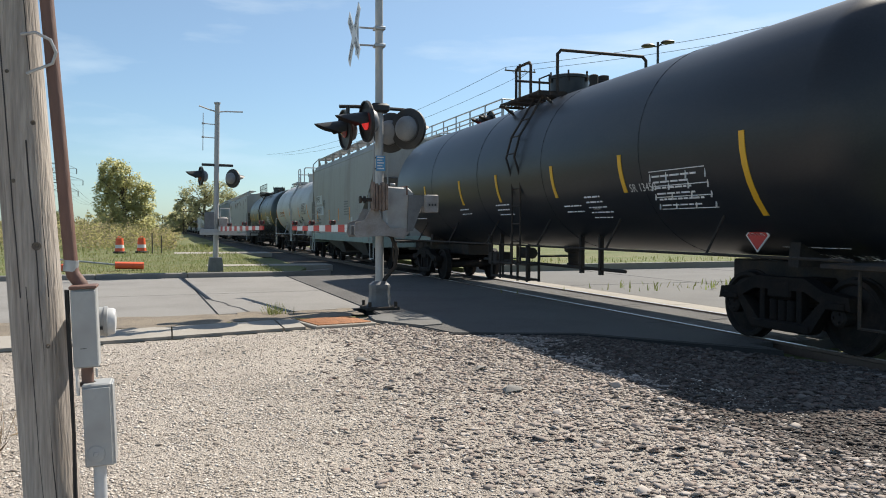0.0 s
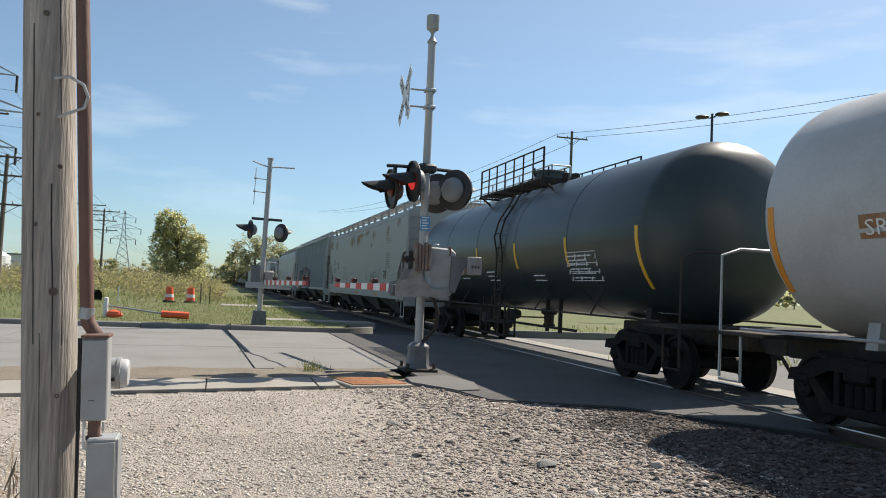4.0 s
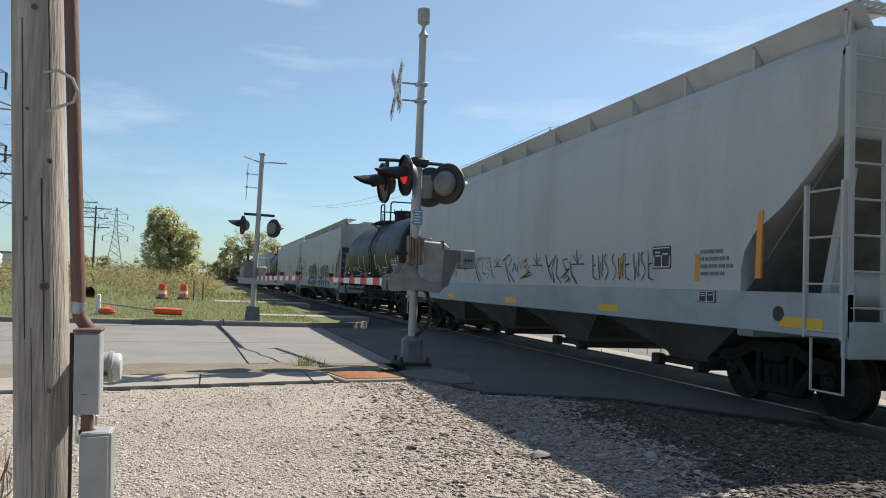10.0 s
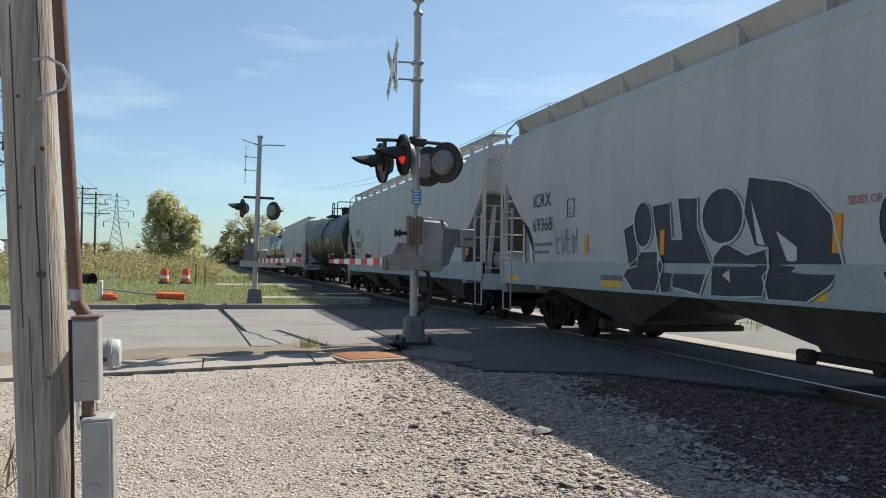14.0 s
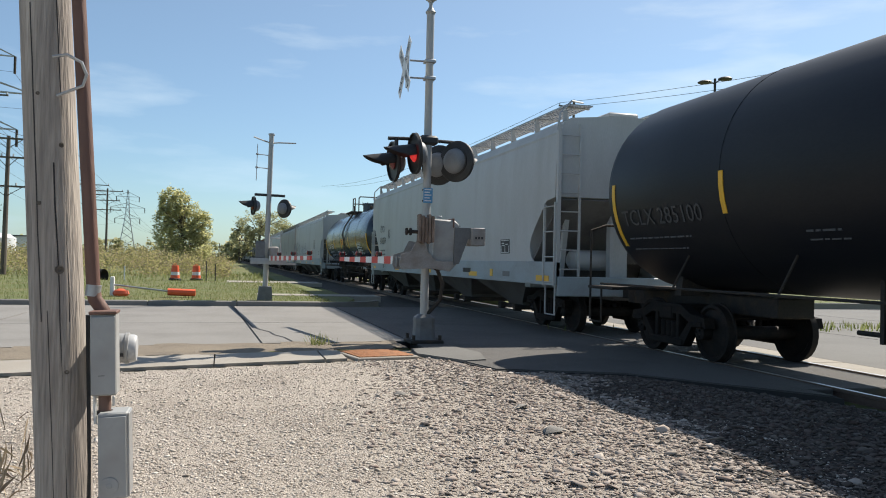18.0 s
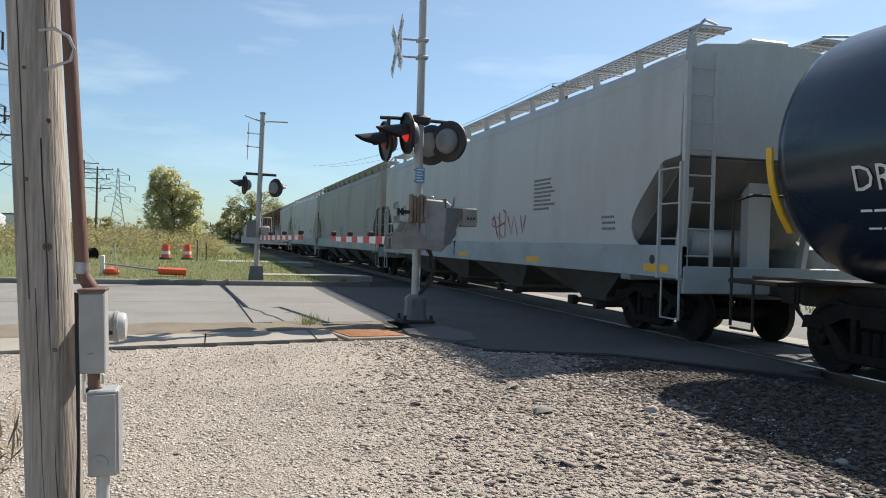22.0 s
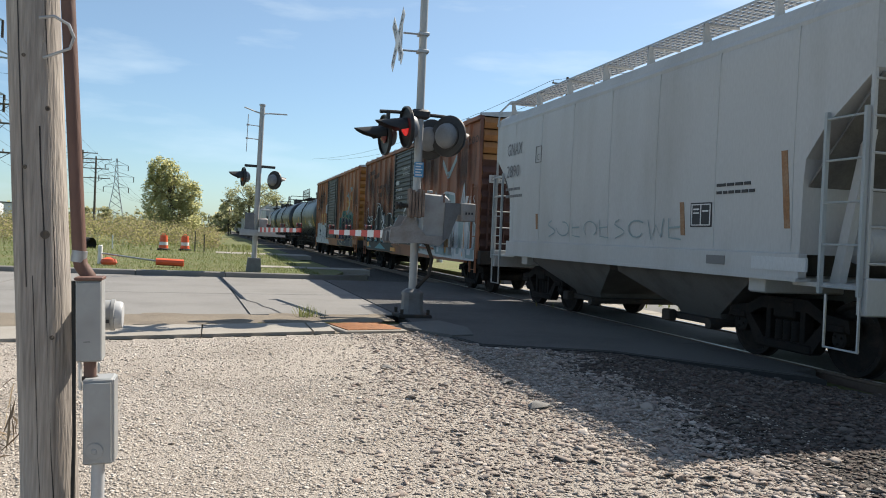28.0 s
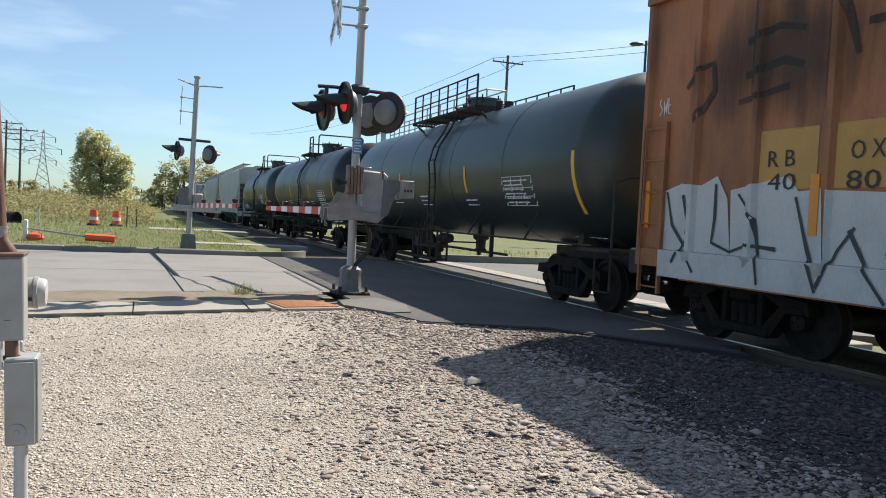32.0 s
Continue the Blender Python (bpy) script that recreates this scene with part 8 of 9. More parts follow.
def ex_caix38(car, L, sx):
    words = [[[(6.71, 2.11), (6.54, 1.85), (6.31, 1.6)], [(6.59, 1.67), (6.08, 2.01), (5.8, 1.79), (5.87, 1.61)], [(6.07, 1.92), (5.59, 1.96)]],
             [[(4.8, 2.13), (4.66, 1.9), (4.39, 1.68)], [(4.96, 2.04), (4.52, 2.17), (4.34, 2.03), (4.61, 1.95), (4.26, 1.76)], [(4.22, 1.9), (4.07, 2.01), (3.96, 1.87)], [(3.91, 1.87), (3.82, 2.09), (3.65, 1.89)], [(3.57, 2.05), (3.65, 1.89), (3.45, 1.85)]],
             [[(2.77, 2.07), (2.57, 1.78), (2.3, 1.54)], [(2.67, 1.89), (2.35, 2.13), (2.45, 1.83), (2.09, 1.55)], [(2.05, 2.07), (2.11, 1.78), (1.83, 1.74)], [(1.62, 2.04), (1.88, 1.95), (1.53, 1.8), (1.74, 1.61)], [(1.51, 2.06), (1.42, 1.78), (1.19, 1.6)]],
             [[(0.51, 2.12), (0.36, 1.78), (0.19, 1.54)], [(0.63, 2.04), (0.2, 2.18), (0.07, 2.06), (0.37, 1.86), (-0.11, 1.55)], [(0.03, 1.78), (-0.11, 1.98), (-0.26, 1.79)], [(-0.29, 1.78), (-0.36, 2.1), (-0.51, 1.86), (-0.6, 2.09), (-0.67, 1.87)], [(-0.71, 2.01), (-0.84, 2.08), (-0.8, 1.93), (-0.72, 1.85)], [(-1.02, 1.91), (-0.9, 1.81), (-1.11, 1.72), (-0.44, 1.63), (-1.03, 1.78)]],
             [[(-1.86, 2.12), (-1.98, 1.84), (-2.17, 1.6)], [(-1.96, 1.84), (-2.35, 2.11), (-2.16, 1.84), (-2.27, 1.55)], [(-2.43, 2.04), (-2.36, 1.71), (-2.6, 1.55)], [(-2.9, 2.02), (-2.65, 2.0), (-2.84, 1.8), (-2.97, 1.83), (-2.59, 1.64)], [(-2.98, 1.65), (-2.81, 1.58), (-2.74, 1.65), (-2.89, 1.71), (-2.98, 1.58)], [(-3.0, 1.96), (-3.08, 1.71), (-3.29, 1.55)]]]
    for k, st in enumerate(words):
        brush(car, st, 0.024 + 0.003 * k, sx, INKSPRAY, "graffiti_tag", label="thin black sprayed tag")
    for y in (3.17, 1.0, -1.41, -3.32):
        brush(car, [[(y + 0.27, 1.91), (y - 0.28, 1.91)], [(y + 0.03, 2.17), (y, 1.93)], [(y + 0.2, 2.08), (y, 1.92), (y - 0.18, 2.1)]], 0.028, sx, INKSPRAY, "arrow_mark", label="black sprayed arrow")
    for k in range(3):
        tag(car, -3.9 - k * 0.72, 1.62, 0.66, 0.45, sx, INKSPRAY, 60 + k, 0.026, 3, "thin black sprayed tag")
    put_plate(car, -5.95, 1.80, 0.5, 0.34, sx)
    put_lines(car, -7.2, 2.0, sx, GREYINK, 4, 0.7, 0.1, 0.05, seed=3)
    for y, z0, z1 in ((8.3, 1.7, 1.95), (6.35, 1.66, 2.0), (4.35, 1.66, 2.0), (-0.8, 1.65, 1.95), (-4.9, 1.65, 2.0), (-7.1, 1.62, 2.0), (-8.4, 1.66, 2.5)):
        put_patch(car, "reflector", y - 0.05, y + 0.05, z0, z1, sx, ORANGE, lean=-0.08)
    put_text(car, "NOT HUNG ON SIDE OF CAR", 0.12, 3.75, 2.08, sx, GREYINK, wide=2.3)
    put_plate(car, -7.2, 1.33, 0.4, 0.16, lambda z: 1.62)
    part("jack_hole", Geo().lathe([(0.09, -1.632), (0.09, -1.62)], 16, "x", (0, -8.83, 1.24)), INK, car)


def ex_admx(car, L, sx, zc, r):
    word = [[(2.19, 2.08), (2.44, 2.04), (2.37, 1.88), (2.15, 1.79), (2.37, 1.64)], [(2.06, 2.08), (2.02, 1.69)], [(1.82, 2.07), (2.01, 1.89), (1.73, 1.69)], [(1.73, 2.02), (1.73, 1.78), (1.59, 1.73), (1.53, 2.02)], [(1.45, 2.05), (1.42, 1.68)], [(1.45, 2.04), (1.31, 1.99), (1.42, 1.89), (1.26, 1.81), (1.4, 1.7)], [(1.26, 1.73), (1.18, 2.24), (1.05, 1.65)], [(1.23, 1.9), (1.07, 1.92)], [(1.96, 1.57), (1.67, 1.41), (1.55, 1.53)], [(2.4, 1.66), (1.81, 1.53), (1.25, 1.57)]]
    word = [[(y + 0.22, z) for y, z in st] for st in word]
    brush(car, word, 0.030, sx, CHALK, "graffiti_tag", label="white sprayed tag")
    brush(car, [[(-1.3 - (2.44 - y) * 1.35, 1.60 + (z - 1.41) * 0.66) for y, z in st] for st in word], 0.040, sx, CHALK, "graffiti_tag", label="white sprayed tag")
    brush(car, [ell(-1.75, 2.0, 0.14, 0.16) + [(-1.6, 2.0)]], 0.05, sx, WHITE, "graffiti_tag")
    put_lines(car, -2.5, 2.02, sx, WHITE, 2, 0.8, 0.09, 0.04, seed=5)


def ex_icrx(car, L, sx):
    flat = lambda z: sx(z) if z > 1.49 else 1.62
    # four tall slate letters with white edges
    letters = [[(4.2, 2.05), (3.85, 2.15), (3.7, 1.45), (4.05, 1.4)], ell(3.58, 2.1, 0.28, 0.36), [(4.15, 1.3), (3.65, 1.68), (3.15, 1.68), (2.95, 1.45), (3.15, 1.0), (3.85, 1.0)],
               [(3.3, 2.38), (2.8, 2.4), (2.75, 1.85), (2.5, 1.85), (2.6, 2.45), (2.1, 2.42), (2.1, 2.0), (1.8, 1.5), (2.0, 0.97), (2.7, 1.15), (2.65, 1.5), (2.75, 1.03), (3.0, 1.03), (3.15, 1.7)],
               ell(1.55, 2.13, 0.45, 0.38), [(1.75, 1.6), (1.5, 1.78), (1.05, 1.62), (0.65, 1.7), (0.6, 1.45), (0.7, 1.1), (1.3, 1.0), (1.75, 1.0)],
               [(1.0, 2.6), (0.3, 2.48), (-0.1, 2.32), (-0.4, 2.05), (-0.55, 1.5), (-0.4, 1.25), (-0.05, 1.0), (0.6, 1.0), (0.7, 1.35), (0.58, 1.45), (0.7, 1.7), (0.9, 1.72), (1.1, 2.15)]]
    for k, o in enumerate(letters):
        blob(car, o, flat, NAVY, "graffiti", 0.008 + 0.0015 * k, steps=22, label="slate-blue sprayed letter")
    brush(car, [closed(o) for o in letters], 0.035, flat, CHALK, "graffiti_outline", 0.022)
    for o in ([(0.5, 1.9), (0.15, 1.7), (0.15, 1.55), (0.3, 1.5)], [(1.5, 1.35), (1.35, 1.42), (1.33, 1.25)], [(0.95, 2.3), (0.85, 1.75), (0.70, 1.72)]):
        blob(car, o, flat, CHALK, "graffiti_counter", 0.024, steps=10)
    # a row of slimmer slate letters, doubled on the sill
    second = [ell(-1.25, 1.93, 0.22, 0.33), ell(-2.16, 2.0, 0.15, 0.22), ell(-2.85, 1.95, 0.38, 0.40), ell(-3.60, 1.96, 0.32, 0.41), [(-3.98, 2.36), (-4.25, 2.36), (-4.35, 1.95), (-4.5, 1.92), (-4.55, 2.34), (-4.82, 2.3), (-4.75, 1.85), (-5.02, 1.5), (-4.6, 1.5), (-4.1, 1.9)],
              ell(-5.28, 1.98, 0.34, 0.37), [(-5.9, 1.84), (-6.2, 1.95), (-6.5, 1.8), (-6.7, 1.47), (-5.95, 1.47)], [(-1.65, 1.5), (-1.45, 1.75), (-1.9, 1.62), (-2.4, 1.7), (-3.1, 1.62), (-3.3, 1.46), (-1.7, 1.45)]]
    for k, o in enumerate(second):
        blob(car, o, flat, NAVY, "graffiti", 0.008 + 0.0008 * k, steps=20)
    for y, z, ry, rz in ((-1.22, 1.9, 0.07, 0.18), (-2.88, 1.98, 0.09, 0.18), (-3.62, 2.0, 0.09, 0.2), (-5.3, 2.05, 0.10, 0.14)):
        blob(car, ell(y, z, ry, rz), flat, GREY_A, "graffiti_counter", 0.018, steps=12)
    brush(car, [closed(o) for o in second[:7]], 0.03, flat, CHALK, "graffiti_outline", 0.020)
    lower = []
    for k, w in enumerate((0.55, 0.62, 0.7, 0.85, 0.9, 0.8)):
        y = -1.1 - (0, 0.72, 1.45, 2.3, 3.3, 4.5)[k]
        o = [(y, 1.44), (y - w, 1.44), (y - w * 0.8, 1.0), (y - w * 0.45, 0.98), (y - w * 0.25, 1.15)]
        blob(car, o, lambda z: 1.62, NAVY, "graffiti", 0.007 + 0.001 * (k % 2), steps=14)
        lower.append(closed(o))
    brush(car, lower, 0.025, lambda z: 1.62, CHALK, "graffiti_outline", 0.017)
    put_text(car, "SIDES OF CAR", 0.13, -0.62, 2.14, sx, REDINK, wide=0.72)
    tag(car, 6.95, 1.66, 1.0, 0.48, sx, INKSPRAY, 77, 0.025, 4, "thin black sprayed tag")
    tag(car, -6.95, 1.95, 0.75, 0.34, sx, GREYINK, 78, 0.03, 4)
    put_lines(car, -7.1, 2.3, sx, GREYINK, 6, 0.9, 0.08, 0.04, seed=12)
    put_lines(car, 4.95, 1.2, lambda z: 1.62, GREYINK, 1, 0.9, 0.1, 0.09, seed=12)
    for y, z0, z1 in ((5.6, 1.66, 2.0), (3.05, 1.62, 2.0), (-0.45, 1.62, 2.05), (-5.05, 1.62, 2.05), (-8.45, 1.6, 2.5)):
        put_patch(car, "reflector", y - 0.06, y + 0.06, z0, z1, sx, ORANGE, 0.022, lean=-0.08)
    put_patch(car, "notice", -8.2, -8.05, 1.18, 1.32, lambda z: 1.62, REDINK)
    part("jack_hole", Geo().lathe([(0.09, -1.632), (0.09, -1.62)], 16, "x", (0, -8.83, 1.24)), INK, car)


def ex_tcmx(car, L, sx):
    for y in (9.6, 6.9, 3.0, -1.5, -6.0, -9.0):
        put_patch(car, "reflector", y - 0.06, y + 0.06, 1.68, 2.35, sx, ORANGE, lean=-0.1)
    put_patch(car, "notice", 7.9, 8.05, 1.85, 2.0, sx, YELLOW)
    put_lines(car, 8.6, 1.84, sx, GREYINK, 1, 1.0, 0.1, 0.07, seed=2)
    put_lines(car, 7.6, 1.3, lambda z: 1.62, GREYINK, 2, 0.9, 0.09, 0.04, seed=2)
    put_plate(car, -6.5, 1.8, 0.5, 0.36, sx)
    put_lines(car, -3.5, 2.6, sx, GREYINK, 6, 1.2, 0.1, 0.045, seed=4)


def ex_black(car, L, sx, zc, r):
    put_patch(car, "notice", -2.85, -2.05, 2.50, 2.78, sx, YELLOW, label="small yellow notice")
    put_lines(car, -2.12, 2.69, lambda z: sx(z) + 0.006, INK, 3, 0.65, 0.08, 0.035, seed=4)


def ex_cpcx(car, L, sx):
    put_patch(car, "notice", -1.28, -0.52, 1.66, 1.90, sx, ORANGE, label="orange notice")
    put_lines(car, -0.58, 1.84, lambda z: sx(z) + 0.006, INK, 4, 0.6, 0.05, 0.025, seed=4)
    put_lines(car, -1.42, 2.25, sx, INK, 8, 1.6, 0.085, 0.05, seed=6)
    put_plate(car, -6.98, 1.68, 0.62, 0.34, sx)
    put_lines(car, -3.95, 1.18, lambda z: 1.62, INK, 1, 0.95, 0.1, 0.12, seed=3)
    put_patch(car, "notice", -6.5, -6.3, 1.12, 1.3, lambda z: 1.62, YELLOW)
    put_patch(car, "notice", 7.5, 7.7, 1.14, 1.3, lambda z: 1.62, GREYINK)
    put_patch(car, "notice", -7.7, -7.25, 1.14, 1.26, lambda z: 1.62, GREYINK)


def ex_drax(car, L, sx, zc, r):
    put_patch(car, "notice", 0.10, 0.86, 2.28, 2.60, sx, ORANGE, label="orange notice")
    put_lines(car, 0.80, 2.50, lambda z: sx(z) + 0.006, INK, 2, 0.6, 0.12, 0.05, seed=4)


def ex_amcx(car, L, sx):
    flat = lambda z: sx(z) if z > 1.49 else 1.62
    pale = [[(5.6, 1.62), (5.7, 2.15), (5.2, 2.42), (4.6, 2.3), (4.3, 1.62)], [(4.3, 1.5), (4.3, 2.2), (3.7, 2.45), (3.1, 2.2), (2.95, 1.4)], [(2.85, 1.45), (3.0, 2.45), (1.55, 2.52), (1.25, 1.5)]]
    for o in pale:
        blob(car, o, flat, CHALK, "graffiti", 0.006, steps=16)
    lines = [[(6.5, 2.65), (6.3, 2.2), (6.2, 1.95), (5.87, 1.9), (5.6, 1.65), (5.26, 1.5)], [(6.31, 1.75), (6.0, 1.6), (5.5, 1.5)], [(5.2, 2.45), (5.0, 2.2), (4.9, 1.8), (4.61, 1.56)], [(4.55, 2.40), (4.25, 2.5), (3.94, 2.48), (3.72, 2.2), (3.65, 1.61), (4.0, 1.52), (4.35, 1.51), (4.51, 1.99), (4.55, 2.35)], [(4.2, 2.15), (4.05, 2.2), (3.95, 1.9), (4.1, 1.7), (4.25, 1.9), (4.2, 2.15)],
             [(3.54, 1.55), (3.62, 2.0), (3.5, 2.25), (3.26, 2.40), (2.95, 2.42), (2.7, 2.28), (2.48, 1.95), (2.42, 1.7), (2.6, 1.45), (3.1, 1.42), (3.5, 1.5)], [(3.1, 1.52), (3.22, 1.76), (3.02, 1.93), (2.78, 1.88), (2.68, 1.62), (2.85, 1.48), (3.1, 1.52)], [(4.4, 1.1), (4.1, 1.45), (3.75, 1.1)],
             [(2.28, 2.50), (2.0, 2.3), (1.41, 2.36), (1.15, 2.5), (1.0, 2.75)], [(1.05, 2.65), (1.09, 2.3), (0.92, 2.12), (0.91, 1.90), (1.3, 1.88), (1.71, 1.84)], [(1.71, 1.95), (1.61, 1.62), (1.3, 1.60), (0.97, 1.64), (0.8, 1.75)], [(2.12, 2.4), (2.2, 1.9), (2.12, 1.5), (1.35, 1.47), (0.78, 1.50), (0.85, 1.1)], [(2.2, 1.5), (2.35, 1.2)]]
    brush(car, lines, 0.06, flat, INKSPRAY, "graffiti_outline", 0.020, "loose black sprayed outline")
    tag(car, 7.6, 1.4, 1.2, 0.9, flat, INKSPRAY, 31, 0.025, 4, "thin black sprayed tag")
    tag(car, 1.1, 1.75, 1.2, 0.7, sx, CHALK, 32, 0.035, 5, "faint white sprayed tag")
    brush(car, [[(-2.2, 2.0), (-2.3, 2.1), (-2.5, 1.95), (-2.35, 1.85), (-2.2, 1.95)], [(-2.35, 2.15), (-2.6, 1.6)], [(-2.75, 2.2), (-2.75, 1.55)], [(-2.55, 1.85), (-3.1, 1.95)], [(-3.0, 2.25), (-3.15, 2.2), (-3.1, 1.6)]], 0.04, sx, RED, "graffiti_tag", label="red sprayed tag")
    brush(car, [[(-2.6, 2.1), (-2.9, 1.95), (-2.65, 1.7), (-3.0, 1.6)], [(-3.3, 2.1), (-3.5, 1.7), (-3.7, 2.1), (-3.9, 1.65)], [(-4.1, 2.1), (-4.2, 1.7), (-4.4, 2.1)]], 0.035, sx, REDINK, "graffiti_tag", label="faded red sprayed tag")
    put_lines(car, -4.85, 2.78, sx, GREYINK, 8, 1.1, 0.085, 0.04, seed=13)
    put_lines(car, -7.95, 1.95, sx, GREYINK, 3, 0.6, 0.1, 0.04, seed=14)
    put_text(car, "LIFT HERE", 0.09, 9.9, 1.42, lambda z: 1.62, INK, wide=0.45)
    put_text(car, "JACK HERE", 0.09, 9.5, 1.14, lambda z: 1.62, INK, wide=0.5)
    for y in (10.0, -9.5):
        part("jack_hole", Geo().lathe([(0.07, -1.632), (0.07, -1.62)], 16, "x", (0, y - 0.2, 1.28)), INK, car)


def ex_amcx2(car, L, sx):
    put_lines(car, 0.8, 2.12, sx, GREYINK, 6, 1.0, 0.09, 0.04, seed=15)
    put_lines(car, -6.45, 2.05, sx, GREYINK, 1, 0.7, 0.09, 0.05, seed=16)
    tag(car, 6.6, 1.65, 3.2, 0.28, sx, MIST, 17, 0.03, 7)
    put_patch(car, "notice", -8.5, -8.2, 1.15, 1.3, lambda z: 1.62, ORANGE)


def ex_up(car, L, sx):
    put_patch(car, "reflector", L / 2 - 1.15, L / 2 - 1.05, 1.75, 2.75, sx, YELLOW)
    put_patch(car, "reflector", -L / 2 + 1.05, -L / 2 + 1.15, 1.75, 2.75, sx, YELLOW)
    put_lines(car, 2.5, 2.4, sx, GREYINK, 4, 1.0, 0.1, 0.05, seed=18)
    put_plate(car, -5.5, 1.8, 0.5, 0.36, sx)


def ex_gnax(car, L, sx):
    for k in range(7):
        y = -L / 2 + 1.2 + (L - 2.4) * k / 6
        put_patch(car, "panel_seam", y - 0.02, y + 0.02, 1.45, 4.1, sx, GREY_A, 0.006)
    for y, z0, z1 in ((-4.5, 1.72, 2.65), (-2.32, 1.62, 2.1), (3.1, 1.7, 2.02)):
        put_patch(car, "reflector", y - 0.05, y + 0.05, z0, z1, sx, RUST, lean=0.1)
    put_plate(car, -2.5, 1.74, 0.5, 0.34, sx)
    put_lines(car, -3.1, 2.28, sx, INK, 2, 0.8, 0.1, 0.04, seed=19)
    tag(car, 2.6, 1.55, 5.0, 0.32, sx, MIST, 25, 0.03, 9)
    put_patch(car, "notice", -4.9, -3.95, 1.22, 1.38, lambda z: 1.62, CHALK)
    put_patch(car, "notice", -3.4, -3.0, 1.24, 1.36, lambda z: 1.62, GREYINK)


def ex_box18(car, L, sx):
    post = lambda z: 1.495
    brush(car, [[(-4.45, 3.75), (-5.05, 3.25)], [(-5.95, 3.8), (-5.15, 3.25)], [(-5.15, 3.3), (-5.15, 2.5)]], 0.17, sx, MIST, "painted_cross", 0.012, "pale blue cross mark")
    put_text(car, "The nationwide boxcar pool", 0.42, -1.5, 3.98, sx, OLDSIGN, 0.076, wide=6.6)
    put_text(car, "any", 0.30, -6.35, 3.20, sx, OLDSIGN, wide=0.5)
    put_text(car, "road", 0.30, -6.35, 2.92, sx, OLDSIGN, wide=0.55)
    # big pale letters
    sides = lambda z: sx(z) if z > 1.16 else 1.505
    bodies = [([(-1.15, 0.95), (-1.2, 2.0), (-1.4, 2.45), (-1.9, 2.8), (-2.15, 2.2), (-2.45, 0.92)], MIST), ([(-2.45, 0.92), (-2.25, 2.72), (-3.05, 2.8), (-3.3, 2.05), (-3.85, 2.85), (-4.2, 0.9)], CHALK),
              ([(-4.2, 0.9), (-4.15, 2.4), (-4.6, 2.72), (-4.95, 2.8), (-5.85, 2.7), (-5.98, 2.25), (-5.8, 1.45), (-6.1, 0.88)], MIST), ([(-6.1, 0.88), (-6.1, 2.05), (-6.45, 2.3), (-6.75, 2.8), (-6.92, 2.35), (-7.2, 2.05), (-7.25, 0.88)], CHALK),
              ([(-7.2, 0.88), (-7.15, 1.95), (-7.5, 2.05), (-7.85, 1.8), (-8.0, 0.88)], MIST)]
    for k, (o, m) in enumerate(bodies):
        blob(car, o, sides, m, "graffiti", 0.006 + 0.001 * k, steps=24, label="pale sprayed letter")
    # paler and darker streaks inside the letters
    inner = [([(-1.35, 1.0), (-1.5, 2.2), (-1.75, 2.5), (-1.8, 1.6), (-1.65, 1.0)], CHALK), ([(-2.0, 1.0), (-1.95, 2.3), (-2.15, 1.9), (-2.3, 1.0)], GREYINK), ([(-2.6, 1.0), (-2.55, 2.5), (-2.85, 2.6), (-2.95, 1.0)], MIST), ([(-3.2, 1.0), (-3.35, 1.8), (-3.7, 2.6), (-3.75, 1.0)], MIST),
             ([(-3.0, 1.0), (-3.05, 1.9), (-3.2, 1.6), (-3.2, 1.0)], GREYINK), ([(-4.35, 1.0), (-4.3, 2.3), (-4.6, 2.55), (-4.55, 1.0)], CHALK), ([(-5.1, 1.1), (-5.0, 2.0), (-5.5, 2.5), (-5.7, 2.1), (-5.5, 1.2)], CHALK), ([(-5.55, 0.95), (-5.6, 1.9), (-5.85, 2.2), (-5.75, 1.4), (-5.95, 0.95)], GREYINK),
             ([(-6.35, 1.0), (-6.3, 1.9), (-6.7, 2.5), (-6.75, 1.7), (-6.6, 1.0)], MIST), ([(-7.35, 1.0), (-7.3, 1.6), (-7.6, 1.85), (-7.75, 1.4), (-7.6, 1.0)], CHALK)]
    for o, m in inner:
        blob(car, o, sides, m, "graffiti", 0.015, steps=14)
    for o, m in (([(-4.5, 1.55), (-5.0, 1.2), (-4.9, 1.75), (-4.7, 1.5)], RED), ([(-2.2, 2.3), (-2.3, 2.55), (-2.2, 2.6), (-2.1, 2.4)], RED), ([(-6.9, 0.95), (-6.85, 2.0), (-7.05, 2.0), (-7.1, 0.95)], ORANGE), ([(-1.3, 1.9), (-1.4, 2.3), (-1.6, 2.2), (-1.5, 1.9)], RED), ([(-5.2, 1.0), (-5.1, 1.7), (-5.4, 1.7), (-5.35, 1.0)], OCHRE), ([(-2.0, 1.1), (-1.9, 1.9), (-2.05, 1.9)], ORANGE), ([(-1.55, 2.95), (-1.55, 3.4), (-1.7, 3.55), (-1.9, 3.3), (-1.85, 2.95)], CHALK)):
        blob(car, o, sides, m, "graffiti", 0.021, steps=10)
    st = [closed(o) for o, m in bodies] + [[(-4.4, 2.2), (-4.8, 1.9), (-5.2, 2.4), (-5.5, 1.4)], [(-6.0, 2.1), (-6.5, 2.4), (-6.75, 2.95), (-6.9, 2.2), (-7.0, 1.0)], [(-7.2, 1.9), (-7.6, 1.1), (-7.85, 1.6)]]
    brush(car, st, 0.075, sides, CHALK, "graffiti_outline", 0.026, "white sprayed outline")
    wash(car, -8.0, -1.1, 0.95, 1.7, sides, SOOT, 0.034, "grime_patch")
    wash(car, -5.0, -1.0, 2.9, 4.5, sx, SOOT, 0.006, "grime_patch")
